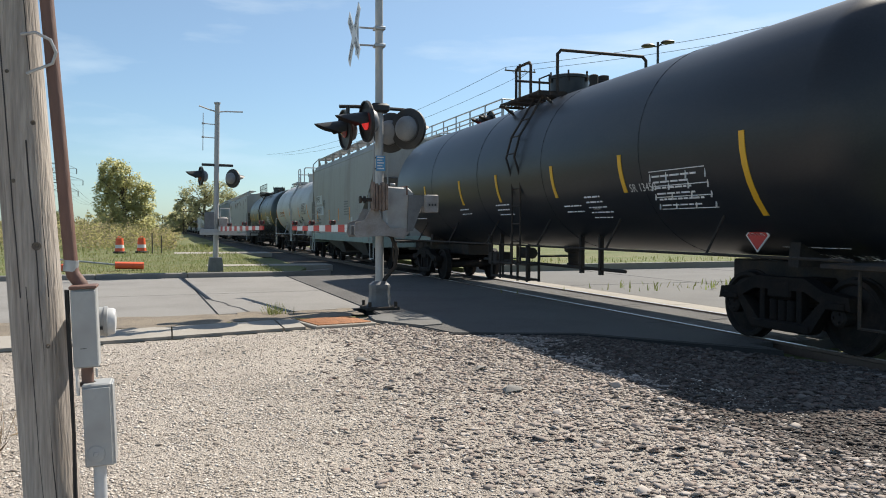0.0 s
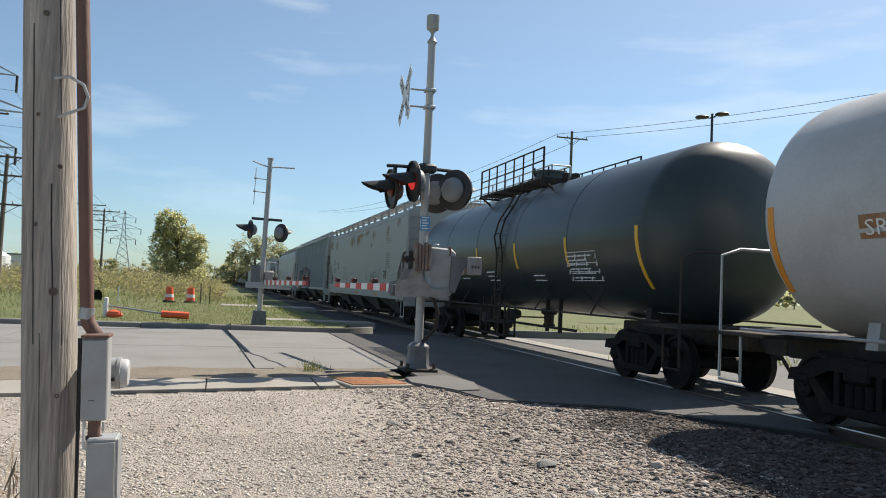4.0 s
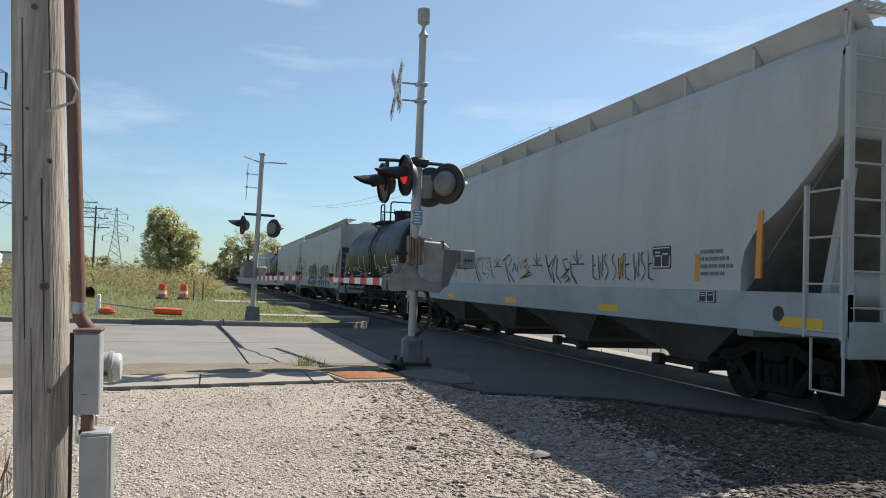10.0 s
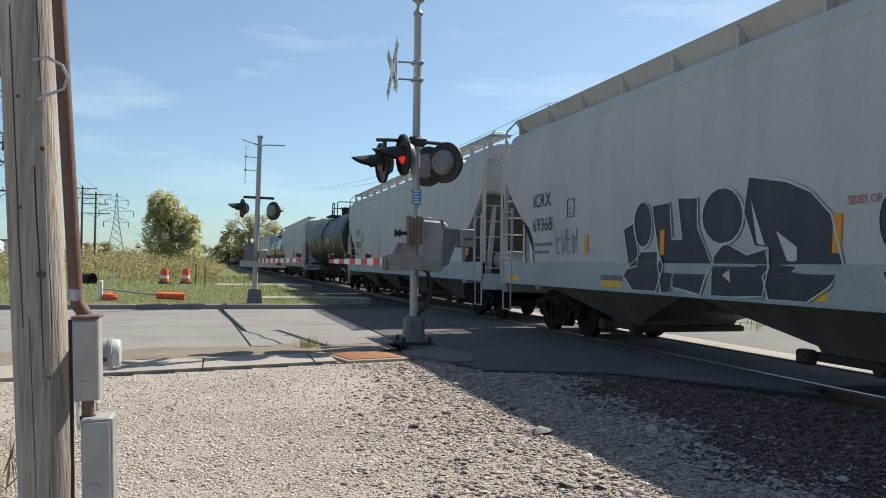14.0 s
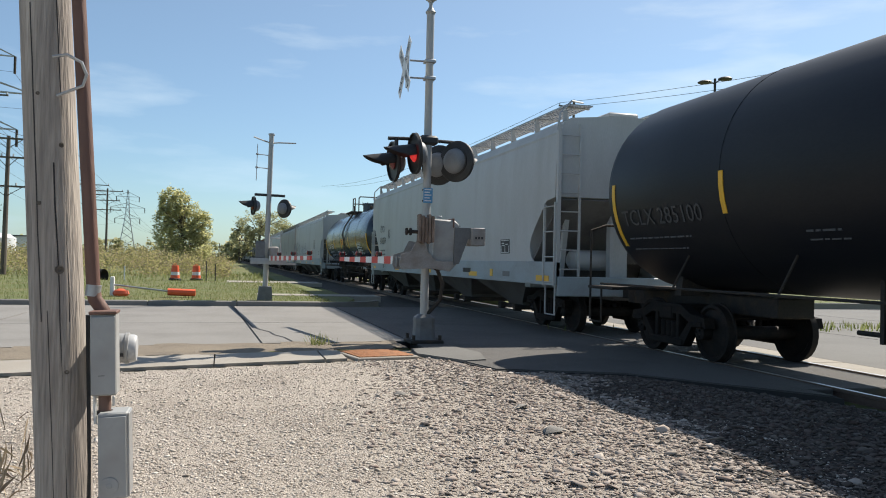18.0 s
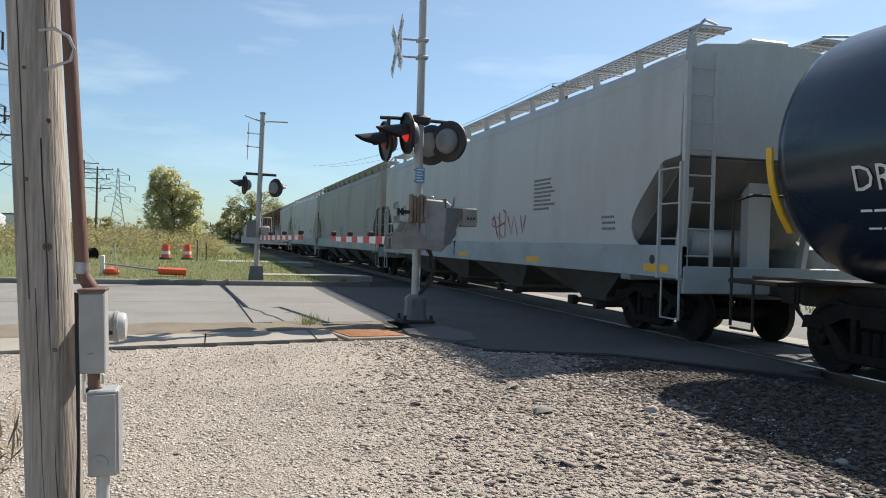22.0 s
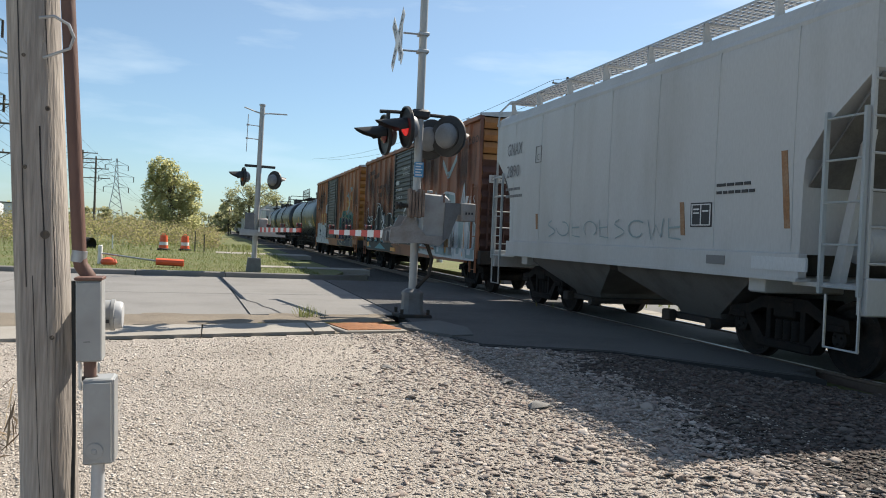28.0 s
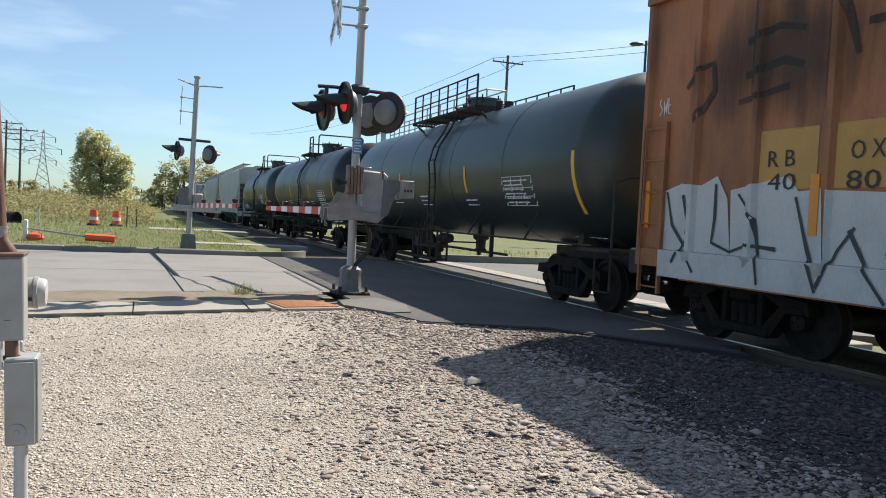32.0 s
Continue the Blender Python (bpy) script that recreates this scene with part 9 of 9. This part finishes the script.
    wash(car, -8.0, -5.5, 2.6, 4.4, sx, SOOT, 0.007, "grime_patch")
    put_plate(car, -6.35, 1.3, 0.52, 0.36, sx)
    tag(car, -6.95, 2.25, 0.8, 0.35, sx, WHITE, 51, 0.03, 4, "small white sprayed tag")
    # black lettering and tags on the rear half
    brush(car, [[(7.8, 4.05), (6.9, 4.12), (6.0, 4.2)], [(7.5, 4.05), (7.45, 3.35)], [(6.8, 3.95), (6.75, 3.3), (6.2, 3.3)], [(6.0, 3.9), (5.2, 4.0)], [(5.6, 3.95), (5.5, 3.2)], [(5.1, 3.4), (4.6, 3.45), (4.55, 3.1), (5.0, 3.1)], [(4.3, 3.5), (4.25, 3.0)], [(3.9, 3.5), (3.4, 3.05)]], 0.20, sx, OLDSIGN, "old_lettering", 0.008, "faded dark painted letters")
    wash(car, 1.7, 8.0, 1.15, 3.2, sx, SOOT, 0.005, "grime_patch")
    wash(car, 2.0, 4.6, 2.2, 4.5, sx, SOOT, 0.006, "grime_patch")
    wash(car, 5.6, 7.9, 2.6, 4.5, sx, SOOT, 0.007, "grime_patch")
    for o in ([(8.0, 1.0), (7.95, 2.3), (7.4, 2.6), (6.9, 2.2), (6.2, 2.1), (5.9, 1.8), (5.5, 2.3), (5.0, 2.7), (4.5, 2.6), (4.0, 2.45), (3.7, 2.2), (3.2, 2.3), (2.6, 2.3), (2.1, 2.0), (1.9, 1.0)],):
        blob(car, o, sx, INKSPRAY, "graffiti", 0.009, steps=26, label="black sprayed letters")
    for o, m in (([(7.9, 1.2), (7.75, 1.75), (7.5, 1.5), (7.45, 1.2)], TEAL), ([(7.3, 1.15), (7.1, 1.4), (6.8, 1.15)], TEAL), ([(5.9, 1.15), (5.3, 1.35), (4.9, 1.15)], TEAL), ([(4.4, 1.15), (3.6, 1.3), (2.9, 1.15)], TEAL)):
        blob(car, o, sx, m, "graffiti", 0.013, steps=8)
    strokes = [[(7.84, 2.55), (7.6, 2.62), (7.38, 2.6), (7.14, 2.48), (6.95, 2.2), (6.87, 2.0)], [(8.0, 1.87), (7.8, 1.85), (7.61, 1.77), (7.45, 1.6), (7.34, 1.4), (7.1, 1.3)], [(6.76, 1.45), (6.6, 1.2), (6.28, 1.05), (6.0, 1.1)], [(5.87, 2.06), (5.6, 2.12), (5.29, 2.32), (5.15, 2.5), (5.08, 2.66), (4.95, 2.76), (4.75, 2.68), (4.59, 2.5)],
               [(4.91, 2.65), (5.0, 2.3), (5.16, 1.96), (5.4, 1.75), (5.6, 1.5)], [(4.43, 2.4), (4.2, 2.46), (4.05, 2.4), (3.97, 2.19), (4.2, 2.05), (4.5, 1.95), (4.46, 2.4)], [(3.84, 2.3), (3.82, 2.0), (3.86, 1.71), (4.0, 1.5)], [(5.77, 1.3), (5.5, 1.3), (5.32, 1.22), (5.05, 1.12)], [(4.45, 1.4), (4.3, 1.2), (4.13, 1.14), (3.97, 1.1)],
               [(3.1, 2.25), (2.86, 2.3), (2.58, 2.29), (2.45, 2.1)], [(3.13, 1.6), (2.95, 1.58), (2.79, 1.65), (2.6, 1.85), (2.4, 1.8)], [(6.5, 2.0), (6.45, 1.6), (6.55, 1.3)], [(6.2, 1.9), (6.0, 1.5), (6.1, 1.25)], [(3.5, 1.9), (3.3, 1.4), (3.4, 1.2)], [(2.3, 1.6), (2.15, 1.3), (2.3, 1.15)]]
    brush(car, strokes, 0.055, sx, CHALK, "graffiti_outline", 0.018, "white sprayed outline")
    brush(car, [[(y + 0.06, z - 0.05) for y, z in st] for st in strokes[::2]], 0.03, sx, WHITE, "graffiti_highlight", 0.024)
    low = lambda z: 1.505
    blob(car, [(1.9, 0.80), (1.9, 1.17), (7.3, 1.17), (7.3, 0.82), (5.0, 0.80)], low, INKSPRAY, "graffiti", 0.004, steps=8)
    for o in ([(5.4, 0.88), (4.4, 1.12), (3.2, 0.88)], [(7.2, 0.90), (6.9, 1.10), (6.2, 0.90)]):
        blob(car, o, low, TEAL, "graffiti", 0.008, steps=6)
    put_text(car, "51 254", 0.30, 7.40, 2.03, sx, WHITE, 0.030, wide=1.40)
    for y in (7.55, 5.72, 5.05):
        put_patch(car, "reflector", y - 0.05, y + 0.05, 1.25, 1.65, sx, ORANGE, 0.030)
    put_patch(car, "reflector", 6.7, 7.05, 0.92, 1.12, low, ORANGE, 0.010)
    put_patch(car, "reflector", 1.5, 2.3, 0.84, 0.98, low, ORANGE, 0.010)
    # door notices
    dsx = lambda z: 1.555
    for t_, y, z, w in (("SECURITY DEVICE ONLY", 1.45, 3.10, 1.0), ("SECURE BOTH HASPS", 1.3, 2.80, 0.9), ("STANDARD CAR SEAL ONLY", 1.4, 1.92, 1.0), ("CLOSE AND LOCK", 0.5, 3.80, 1.1), ("BEFORE MOVING", 0.4, 3.62, 1.0)):
        put_text(car, t_, 0.13, y, z, dsx, WHITE, wide=w)
    put_patch(car, "notice", 1.05, 1.45, 3.32, 3.46, dsx, CHALK)
    for o in ([(1.45, 1.95), (1.3, 2.12), (1.05, 2.05), (1.1, 1.9)], [(1.45, 1.42), (1.40, 1.8), (1.0, 1.88), (0.80, 1.65), (0.95, 1.45)]):
        blob(car, o, dsx, TEAL, "graffiti", 0.006)
    brush(car, [[(0.35, 1.2), (0.25, 1.7), (0.0, 1.9), (0.1, 1.5), (-0.1, 1.3)], [(-0.2, 1.2), (-0.3, 1.8), (-0.15, 2.3), (-0.45, 2.45)], [(-0.5, 1.25), (-0.6, 1.9), (-0.8, 2.2), (-0.75, 1.6), (-0.95, 1.2)], [(-0.4, 1.5), (-0.7, 1.45)]], 0.13, dsx, CHALK, "graffiti", 0.050)
    brush(car, [[(0.1, 1.25), (-0.1, 1.4)], [(-0.45, 1.3), (-0.6, 1.55)]], 0.08, dsx, RED, "graffiti", 0.056)
    tag(car, 1.6, 1.1, 1.1, 0.22, dsx, CHALK, 51, 0.022, 4)
    wash(car, -0.9, 2.0, 1.1, 2.4, dsx, SOOT, 0.018, "grime_patch")
    part("notice_panel", Geo().box(-1.25, -0.2, -L / 2 - 0.085, -L / 2 - 0.06, 2.92, 3.12), CHALK, car)
    me = text_mesh("lettering", "DO NOT HUMP", 0.17, INK)
    w = max(v.co.x for v in me.vertices)
    for v in me.vertices:
        v.co = (-1.2 + v.co.x / w * 0.95, -L / 2 - 0.09, 2.96 + v.co.y)
    part("lettering", me, None, car)


def ex_box19(car, L, sx):
    post = lambda z: 1.495
    brush(car, [[(-4.35, 3.7), (-5.0, 3.2)], [(-5.85, 3.75), (-5.2, 3.2)], [(-5.1, 3.2), (-5.1, 2.9)], [(-5.05, 2.8), (-4.4, 2.3)], [(-5.2, 2.85), (-5.9, 2.4)]], 0.20, sx, MIST, "painted_cross", 0.012, "pale blue cross mark")
    brush(car, [[(-4.4, 3.25), (-5.8, 2.55)], [(-5.8, 3.25), (-4.4, 2.55)]], 0.22, sx, OCHRE, "painted_cross", 0.008, "ochre cross mark")
    # ochre panels with the car's marks
    for a, b_ in ((5.72, 4.74), (4.62, 3.5)):
        put_patch(car, "number_panel", b_, a, 1.95, 2.62, sx, OCHRE, 0.004)
    for t_, y, z in (("R B", 5.47, 2.20), ("40", 5.44, 1.94), ("O X", 4.32, 2.24), ("80", 4.36, 1.94)):
        put_text(car, t_, 0.27, y, z, sx, INK, 0.016, wide=0.42)
    white = [[(7.35, 0.80), (7.38, 1.95), (7.0, 2.05), (6.6, 2.02), (6.3, 2.13), (6.1, 1.85), (5.95, 0.80)], [(5.97, 0.80), (6.05, 1.95), (5.6, 2.02), (5.16, 2.10), (4.97, 1.92), (4.6, 1.95), (4.5, 0.80)],
             [(4.52, 0.80), (4.55, 1.93), (3.86, 1.9), (3.59, 2.06), (3.31, 1.98), (3.2, 2.21), (2.82, 2.12), (2.55, 1.82), (2.38, 1.23), (1.83, 1.05), (1.31, 0.80)]]
    sides = lambda z: sx(z) if z > 1.16 else 1.505
    for k, o in enumerate(white):
        blob(car, o, sides, CHALK, "graffiti", 0.006 + 0.001 * k, steps=26, label="white sprayed letter")
    st = [[(7.29, 1.94), (7.15, 1.5), (6.86, 1.22), (6.6, 0.9)], [(6.95, 1.9), (6.8, 1.4), (7.05, 1.0)], [(6.31, 2.03), (6.30, 1.6), (6.34, 1.3), (6.0, 1.2), (5.7, 1.3), (5.25, 1.27)], [(5.9, 1.9), (5.6, 1.6), (5.45, 0.85)], [(5.0, 1.86), (4.8, 1.3), (4.6, 0.85)], [(4.6, 0.9), (4.4, 1.3), (4.2, 1.55)], [(4.27, 1.52), (4.0, 1.1), (3.75, 0.82)], [(3.44, 1.9), (3.3, 1.4), (3.21, 0.9)], [(3.2, 1.0), (3.05, 1.5), (2.91, 1.9)], [(3.0, 2.05), (2.7, 1.7), (2.53, 1.5), (2.59, 0.92)], [(3.7, 1.85), (3.8, 1.3), (3.6, 1.1)]]
    brush(car, st, 0.055, sides, NAVY, "graffiti_outline", 0.016, "dark outline on the white letters")
    brush(car, [[(7.0, 3.3), (6.8, 3.5), (6.5, 3.55), (6.45, 3.2), (6.8, 2.85)], [(5.9, 3.7), (5.4, 3.8), (5.0, 3.7)], [(5.9, 3.3), (5.3, 3.4), (5.0, 3.3)], [(6.0, 3.0), (5.2, 3.1)], [(4.5, 3.9), (4.3, 3.3)], [(4.2, 3.6), (3.6, 3.6), (3.7, 3.2)], [(3.3, 3.2), (2.5, 3.2)]], 0.10, sx, OLDSIGN, "old_lettering", 0.012)
    tag(car, 7.6, 3.0, 0.3, 0.22, sx, WHITE, 61, 0.02, 3)
    for y in (4.74, 7.75):
        put_patch(car, "reflector", y - 0.06, y + 0.06, 1.45, 2.1, sx, ORANGE, 0.024)
    # deep blue letters with cream edges on the front half
    blob(car, [(-1.95, 1.2), (-1.91, 1.94), (-2.4, 2.2), (-2.97, 2.57), (-4.08, 2.65), (-4.65, 2.4), (-5.37, 2.67), (-6.28, 2.40), (-6.5, 1.6)], sides, GREEN, "graffiti", 0.004, steps=22)
    blob(car, [(-1.80, 0.80), (-1.95, 1.5), (-2.6, 1.8), (-3.0, 2.2), (-3.9, 2.1), (-4.4, 2.25), (-5.2, 1.9), (-5.7, 2.2), (-6.3, 1.7), (-6.7, 1.5), (-6.75, 0.80)], sides, NAVY, "graffiti_shadow", 0.006, steps=24)
    L_ = [[(-1.85, 1.75), (-2.4, 1.77), (-2.75, 1.35), (-2.70, 2.18), (-2.99, 2.41), (-3.29, 2.08), (-3.37, 1.93), (-3.68, 2.37), (-3.86, 2.27), (-3.52, 1.92), (-3.66, 1.24), (-3.48, 0.85), (-3.01, 0.88), (-2.57, 0.95), (-2.09, 1.12)],
          [(-4.10, 1.41), (-4.12, 2.21), (-4.32, 2.41), (-4.65, 2.26), (-4.98, 1.97), (-5.12, 1.64), (-4.92, 1.57), (-5.22, 1.25), (-5.04, 1.12), (-4.72, 1.46), (-4.55, 1.30), (-4.58, 1.0), (-4.35, 0.95), (-4.17, 1.1)],
          [(-5.37, 2.22), (-5.48, 2.47), (-5.62, 2.24), (-6.12, 1.98), (-6.22, 1.66), (-6.4, 1.66), (-6.52, 1.95), (-6.76, 1.77), (-6.73, 1.33), (-6.43, 1.31), (-6.37, 1.14), (-5.98, 1.30), (-5.87, 1.77), (-5.62, 1.88), (-5.64, 1.58), (-5.9, 1.38), (-5.68, 1.05), (-5.38, 1.28), (-5.42, 1.58)],
          [(-6.22, 1.12), (-6.45, 1.26), (-6.55, 0.82), (-6.26, 0.82), (-6.05, 0.99)]]
    for o in L_:
        blob(car, o, sides, DEEPBLUE, "graffiti", 0.009, steps=22)
    for o in ([(-2.85, 1.5), (-3.1, 1.9), (-3.2, 1.5)], [(-5.75, 2.0), (-5.95, 1.85), (-5.75, 1.7)], [(-4.75, 1.75), (-4.95, 1.6), (-4.8, 1.5)], [(-5.9, 1.5), (-6.1, 1.2), (-6.15, 1.45)], [(-2.2, 1.45), (-2.5, 1.3), (-2.3, 1.2)], [(-3.3, 1.0), (-3.5, 1.3), (-3.6, 0.95)]):
        blob(car, o, sides, CREAM, "graffiti_counter", 0.014, steps=8)
    brush(car, [closed(o) for o in L_], 0.05, sides, CREAM, "graffiti_outline", 0.018, "cream sprayed outline")
    for y0, y1, z0, z1 in ((-7.9, -1.6, 0.9, 2.5), (-7.9, -6.3, 2.0, 4.4), (-3.6, -1.8, 2.2, 4.5), (3.0, 7.8, 2.6, 4.4)):
        wash(car, y0, y1, z0, z1, sides, SOOT, 0.030, "grime_patch")
    dsx = lambda z: 1.555
    brush(car, [closed([(1.6, 1.2), (1.75, 1.9), (1.2, 2.1), (0.6, 2.05), (0.8, 1.6), (1.0, 1.2)])], 0.035, dsx, CHALK, "graffiti_outline", 0.014)
    tag(car, 0.2, 1.45, 1.3, 0.2, dsx, WHITE, 63, 0.03, 5, "small white sprayed tag")
    blob(car, [(2.4, 2.6), (2.35, 3.1), (2.15, 3.2), (2.2, 2.6)], dsx, CHALK, "graffiti", 0.006)
    tag(car, -6.95, 0.95, 0.5, 0.6, sx, CHALK, 64, 0.025, 3)


TRAIN = []
TRAIN.append(tank_car(6.2, 24.0, "glossy black tank car with yellow reflector bars and white lettering", BLACK, mark="GATX 202282", marks=(-7.2, -4.4, -2.07, 0.53, 2.8, 5.5, 8.4), truck_in=1.65, r=1.61, zc=2.68, panel=(-5.2, 1.74), extra=ex_gatx))
TRAIN.append(hopper_car(26.27, 38.37, "short grey covered hopper with curved sides and pale green sill", GREY_B, sill=GREENSILL, bays=2, mark="WFRX", number="410532", inset=1.2, extra=ex_wfrx, stripes=False, low_skirt=1.22))
TRAIN.append(tank_car(39.6, 52.8, "dusty white tank car with orange reflector bars", WHITETANK, stripe=ORANGE, ink=ORANGE, pale=True, marks=(-5.82, -2.95, 0.45, 2.62, 5.9), panel=(-4.08, 2.2), extra=ex_white))
TRAIN.append(tank_car(54.6, 70.3, "black tank car with ochre lettering", GREENBLACK, ink=ORANGE, mark="UTLX  6674", bars=6, walkway=True))
TRAIN.append(hopper_car(71.85, 92.6, "pale grey covered hopper with rust stains and sprayed tags", RUSTY, mark="EQUX", number="13537", extra=ex_equx, sill=RUSTY, low_end=True))
TRAIN.append(hopper_car(94.3, 114.8, "blue-grey ribbed covered hopper with large colourful graffiti", GREY_C, kind="rib", ribs=22, bays=3, mark="CAIX", number="73307", inset=1.7, mz=2.5, extra=ex_caix73))
TRAIN.append(hopper_car(116.8, 136.6, "pale grey covered hopper with black tags and white sill", GREY_A, mark="CAIX", number="38804", inset=2.0, extra=ex_caix38, board=GREY_A))
TRAIN.append(tank_car(137.9, 150.4, "matt black tank car with white tags", DULLBLACK, mark="ADMX 15564", marks=(-5.5, -3.4, -1.2, 1.38, 2.72, 5.6), mark_in=1.50, mark_z=1.93, mark_size=0.82, panel=(-4.3, 1.8), extra=ex_admx))
TRAIN.append(hopper_car(152.06, 171.85, "pale grey covered hopper with slate-blue bubble graffiti", GREY_A, mark="ICRX", number="69368", extra=ex_icrx, board=GREY_A, bays=3))
TRAIN.append(hopper_car(173.3, 194.0, "pale grey covered hopper with orange reflector bars", GREY_A, mark="TCMX", number="475018", inset=2.0, grow=1.1, extra=ex_tcmx, stripes=False))
TRAIN.append(tank_car(195.4, 212.4, "matt black tank car with faded lettering", DULLBLACK, mark="TCLX 285100", ink=FADEINK, bars=6, r=1.65, zc=2.73, lift=0.17, extra=ex_black))
TRAIN.append(hopper_car(214.07, 234.9, "grey covered hopper with pale blue sill", GREY_A, mark="CPCX", number="816279", inset=1.9, extra=ex_cpcx, low_end=True))
TRAIN.append(tank_car(236.2, 252.65, "glossy blue-black tank car with yellow reflector bars", BLUEBLACK, mark="DRAX 195804", marks=(-7.6, -4.4, -1.85, 0.98, 3.86, 7.78), mark_in=1.72, mark_size=1.08, r=1.59, zc=2.67, lift=0.06, extra=ex_drax))
TRAIN.append(hopper_car(254.0, 275.0, "grey covered hopper with black and white graffiti", GREY_A, mark="AMCX", number="109022", inset=1.45, extra=ex_amcx, low_end=True))
TRAIN.append(hopper_car(276.13, 296.1, "dull grey covered hopper with blue-grey sill", GREY_B, mark="AMCX", number="109638", inset=1.0, mz=2.45, ink=GREYINK, extra=ex_amcx2, board=GREY_B, low_end=True))
TRAIN.append(hopper_car(297.4, 315.5, "pale grey covered hopper with yellow end stripes", GREY_A, mark="UP", number="98776", inset=2.3, grow=1.5, mz=3.0, extra=ex_up, bays=3, stripes=False))
TRAIN.append(hopper_car(317.3, 328.8, "short grey covered hopper with upright panel seams", GREY_A, sill=GREY_A, bays=2, kind="panel", mark="GNAX", number="2890", inset=0.75, mz=3.38, ink=GREYINK, extra=ex_gnax, stripes=False))
TRAIN.append(box_car(330.3, 346.5, "brown boxcar with a black door, covered in graffiti", BOXRED, BOXYEL, 6.3, 9.3, extra=ex_box18, low_end=MAROON))
TRAIN.append(box_car(348.3, 364.1, "orange-brown boxcar with a black door and white graffiti", BOXRED2, BOXYEL, 5.6, 9.2, extra=ex_box19))
yy = 365.2
for k, (kind, ln, mt) in enumerate((("t", 16.0, GREENBLACK), ("t", 15.6, BLACK), ("t", 12.5, GREENBLACK), ("h", 18, GREY_A), ("h", 19, GREY_C), ("t", 15, BLACK), ("h", 19, GREY_A), ("h", 19, GREY_C), ("h", 19, GREY_A), ("t", 15, BLACK), ("h", 19, GREY_C))):
    if kind == "t":
        TRAIN.append(tank_car(yy, yy + ln, "dark tank car with yellow reflector bars" if mt is BLACK else "dark green-black tank car with yellow reflector bars", mt, bars=4, walkway=k == 0, r=1.52 if k == 0 else 1.55, zc=2.57 if k == 0 else 2.62))
        yy += ln + 2.2
    else:
        TRAIN.append(hopper_car(yy, yy + ln, "grey covered hopper with pale sill" if mt is GREY_A else "blue-grey covered hopper with pale sill", mt))
        yy += ln + 1.5


def motions():
    """The train rolls by; its wheels turn while they are near."""
    for car in TRAIN:
        y = car.location.y
        walk(car, [(t, pose(TRACK_X, y - travel(t), 0)) for t in range(0, 33)])
    way = [(0.0, 30.0, 6.0, 9.0), (1.5, 9.07, 13.58, 6.18), (1.7, 7.40, 14.63, 6.04), (1.9, 4.76, 15.68, 6.15), (2.1, 1.5, 16.4, 5.6), (2.3, -2.72, 16.4, 5.24), (3.0, -16.0, 16.0, 6.5), (32.0, -320.0, 60.0, 30.0)]
    walk(gull, [(t, pose(x, y, z, 0, 0, 172)) for t, x, y, z in way])
    for k, wing in enumerate(WINGS):
        walk(wing, [(t * 0.2, pose(0, 0, 0, (1 if k else -1) * (14 * math.sin(t * 1.3) + 6))) for t in range(0, 17)] + [(32.0, pose(0, 0, 0, 0))])
    for w, car, yw in WHEELSETS:
        y = car_start[car] + yw
        base = w.matrix_basis.translation.copy()
        rows = []
        near = [k * 0.05 for k in range(641) if -4 < y - travel(k * 0.05) < 45]
        if not near:
            continue
        ts = sorted({0.0, 32.0, *near})
        t0 = near[0]
        last = 0
        for t in ts:
            tt = min(max(t, near[0]), near[-1])
            a = (travel(tt) - travel(t0)) / WHEEL_R
            rows.append((t, pose(*base, math.degrees(a) % 360)))
        walk(w, rows)


car_start = {car: car.location.y for car in TRAIN}
motions()
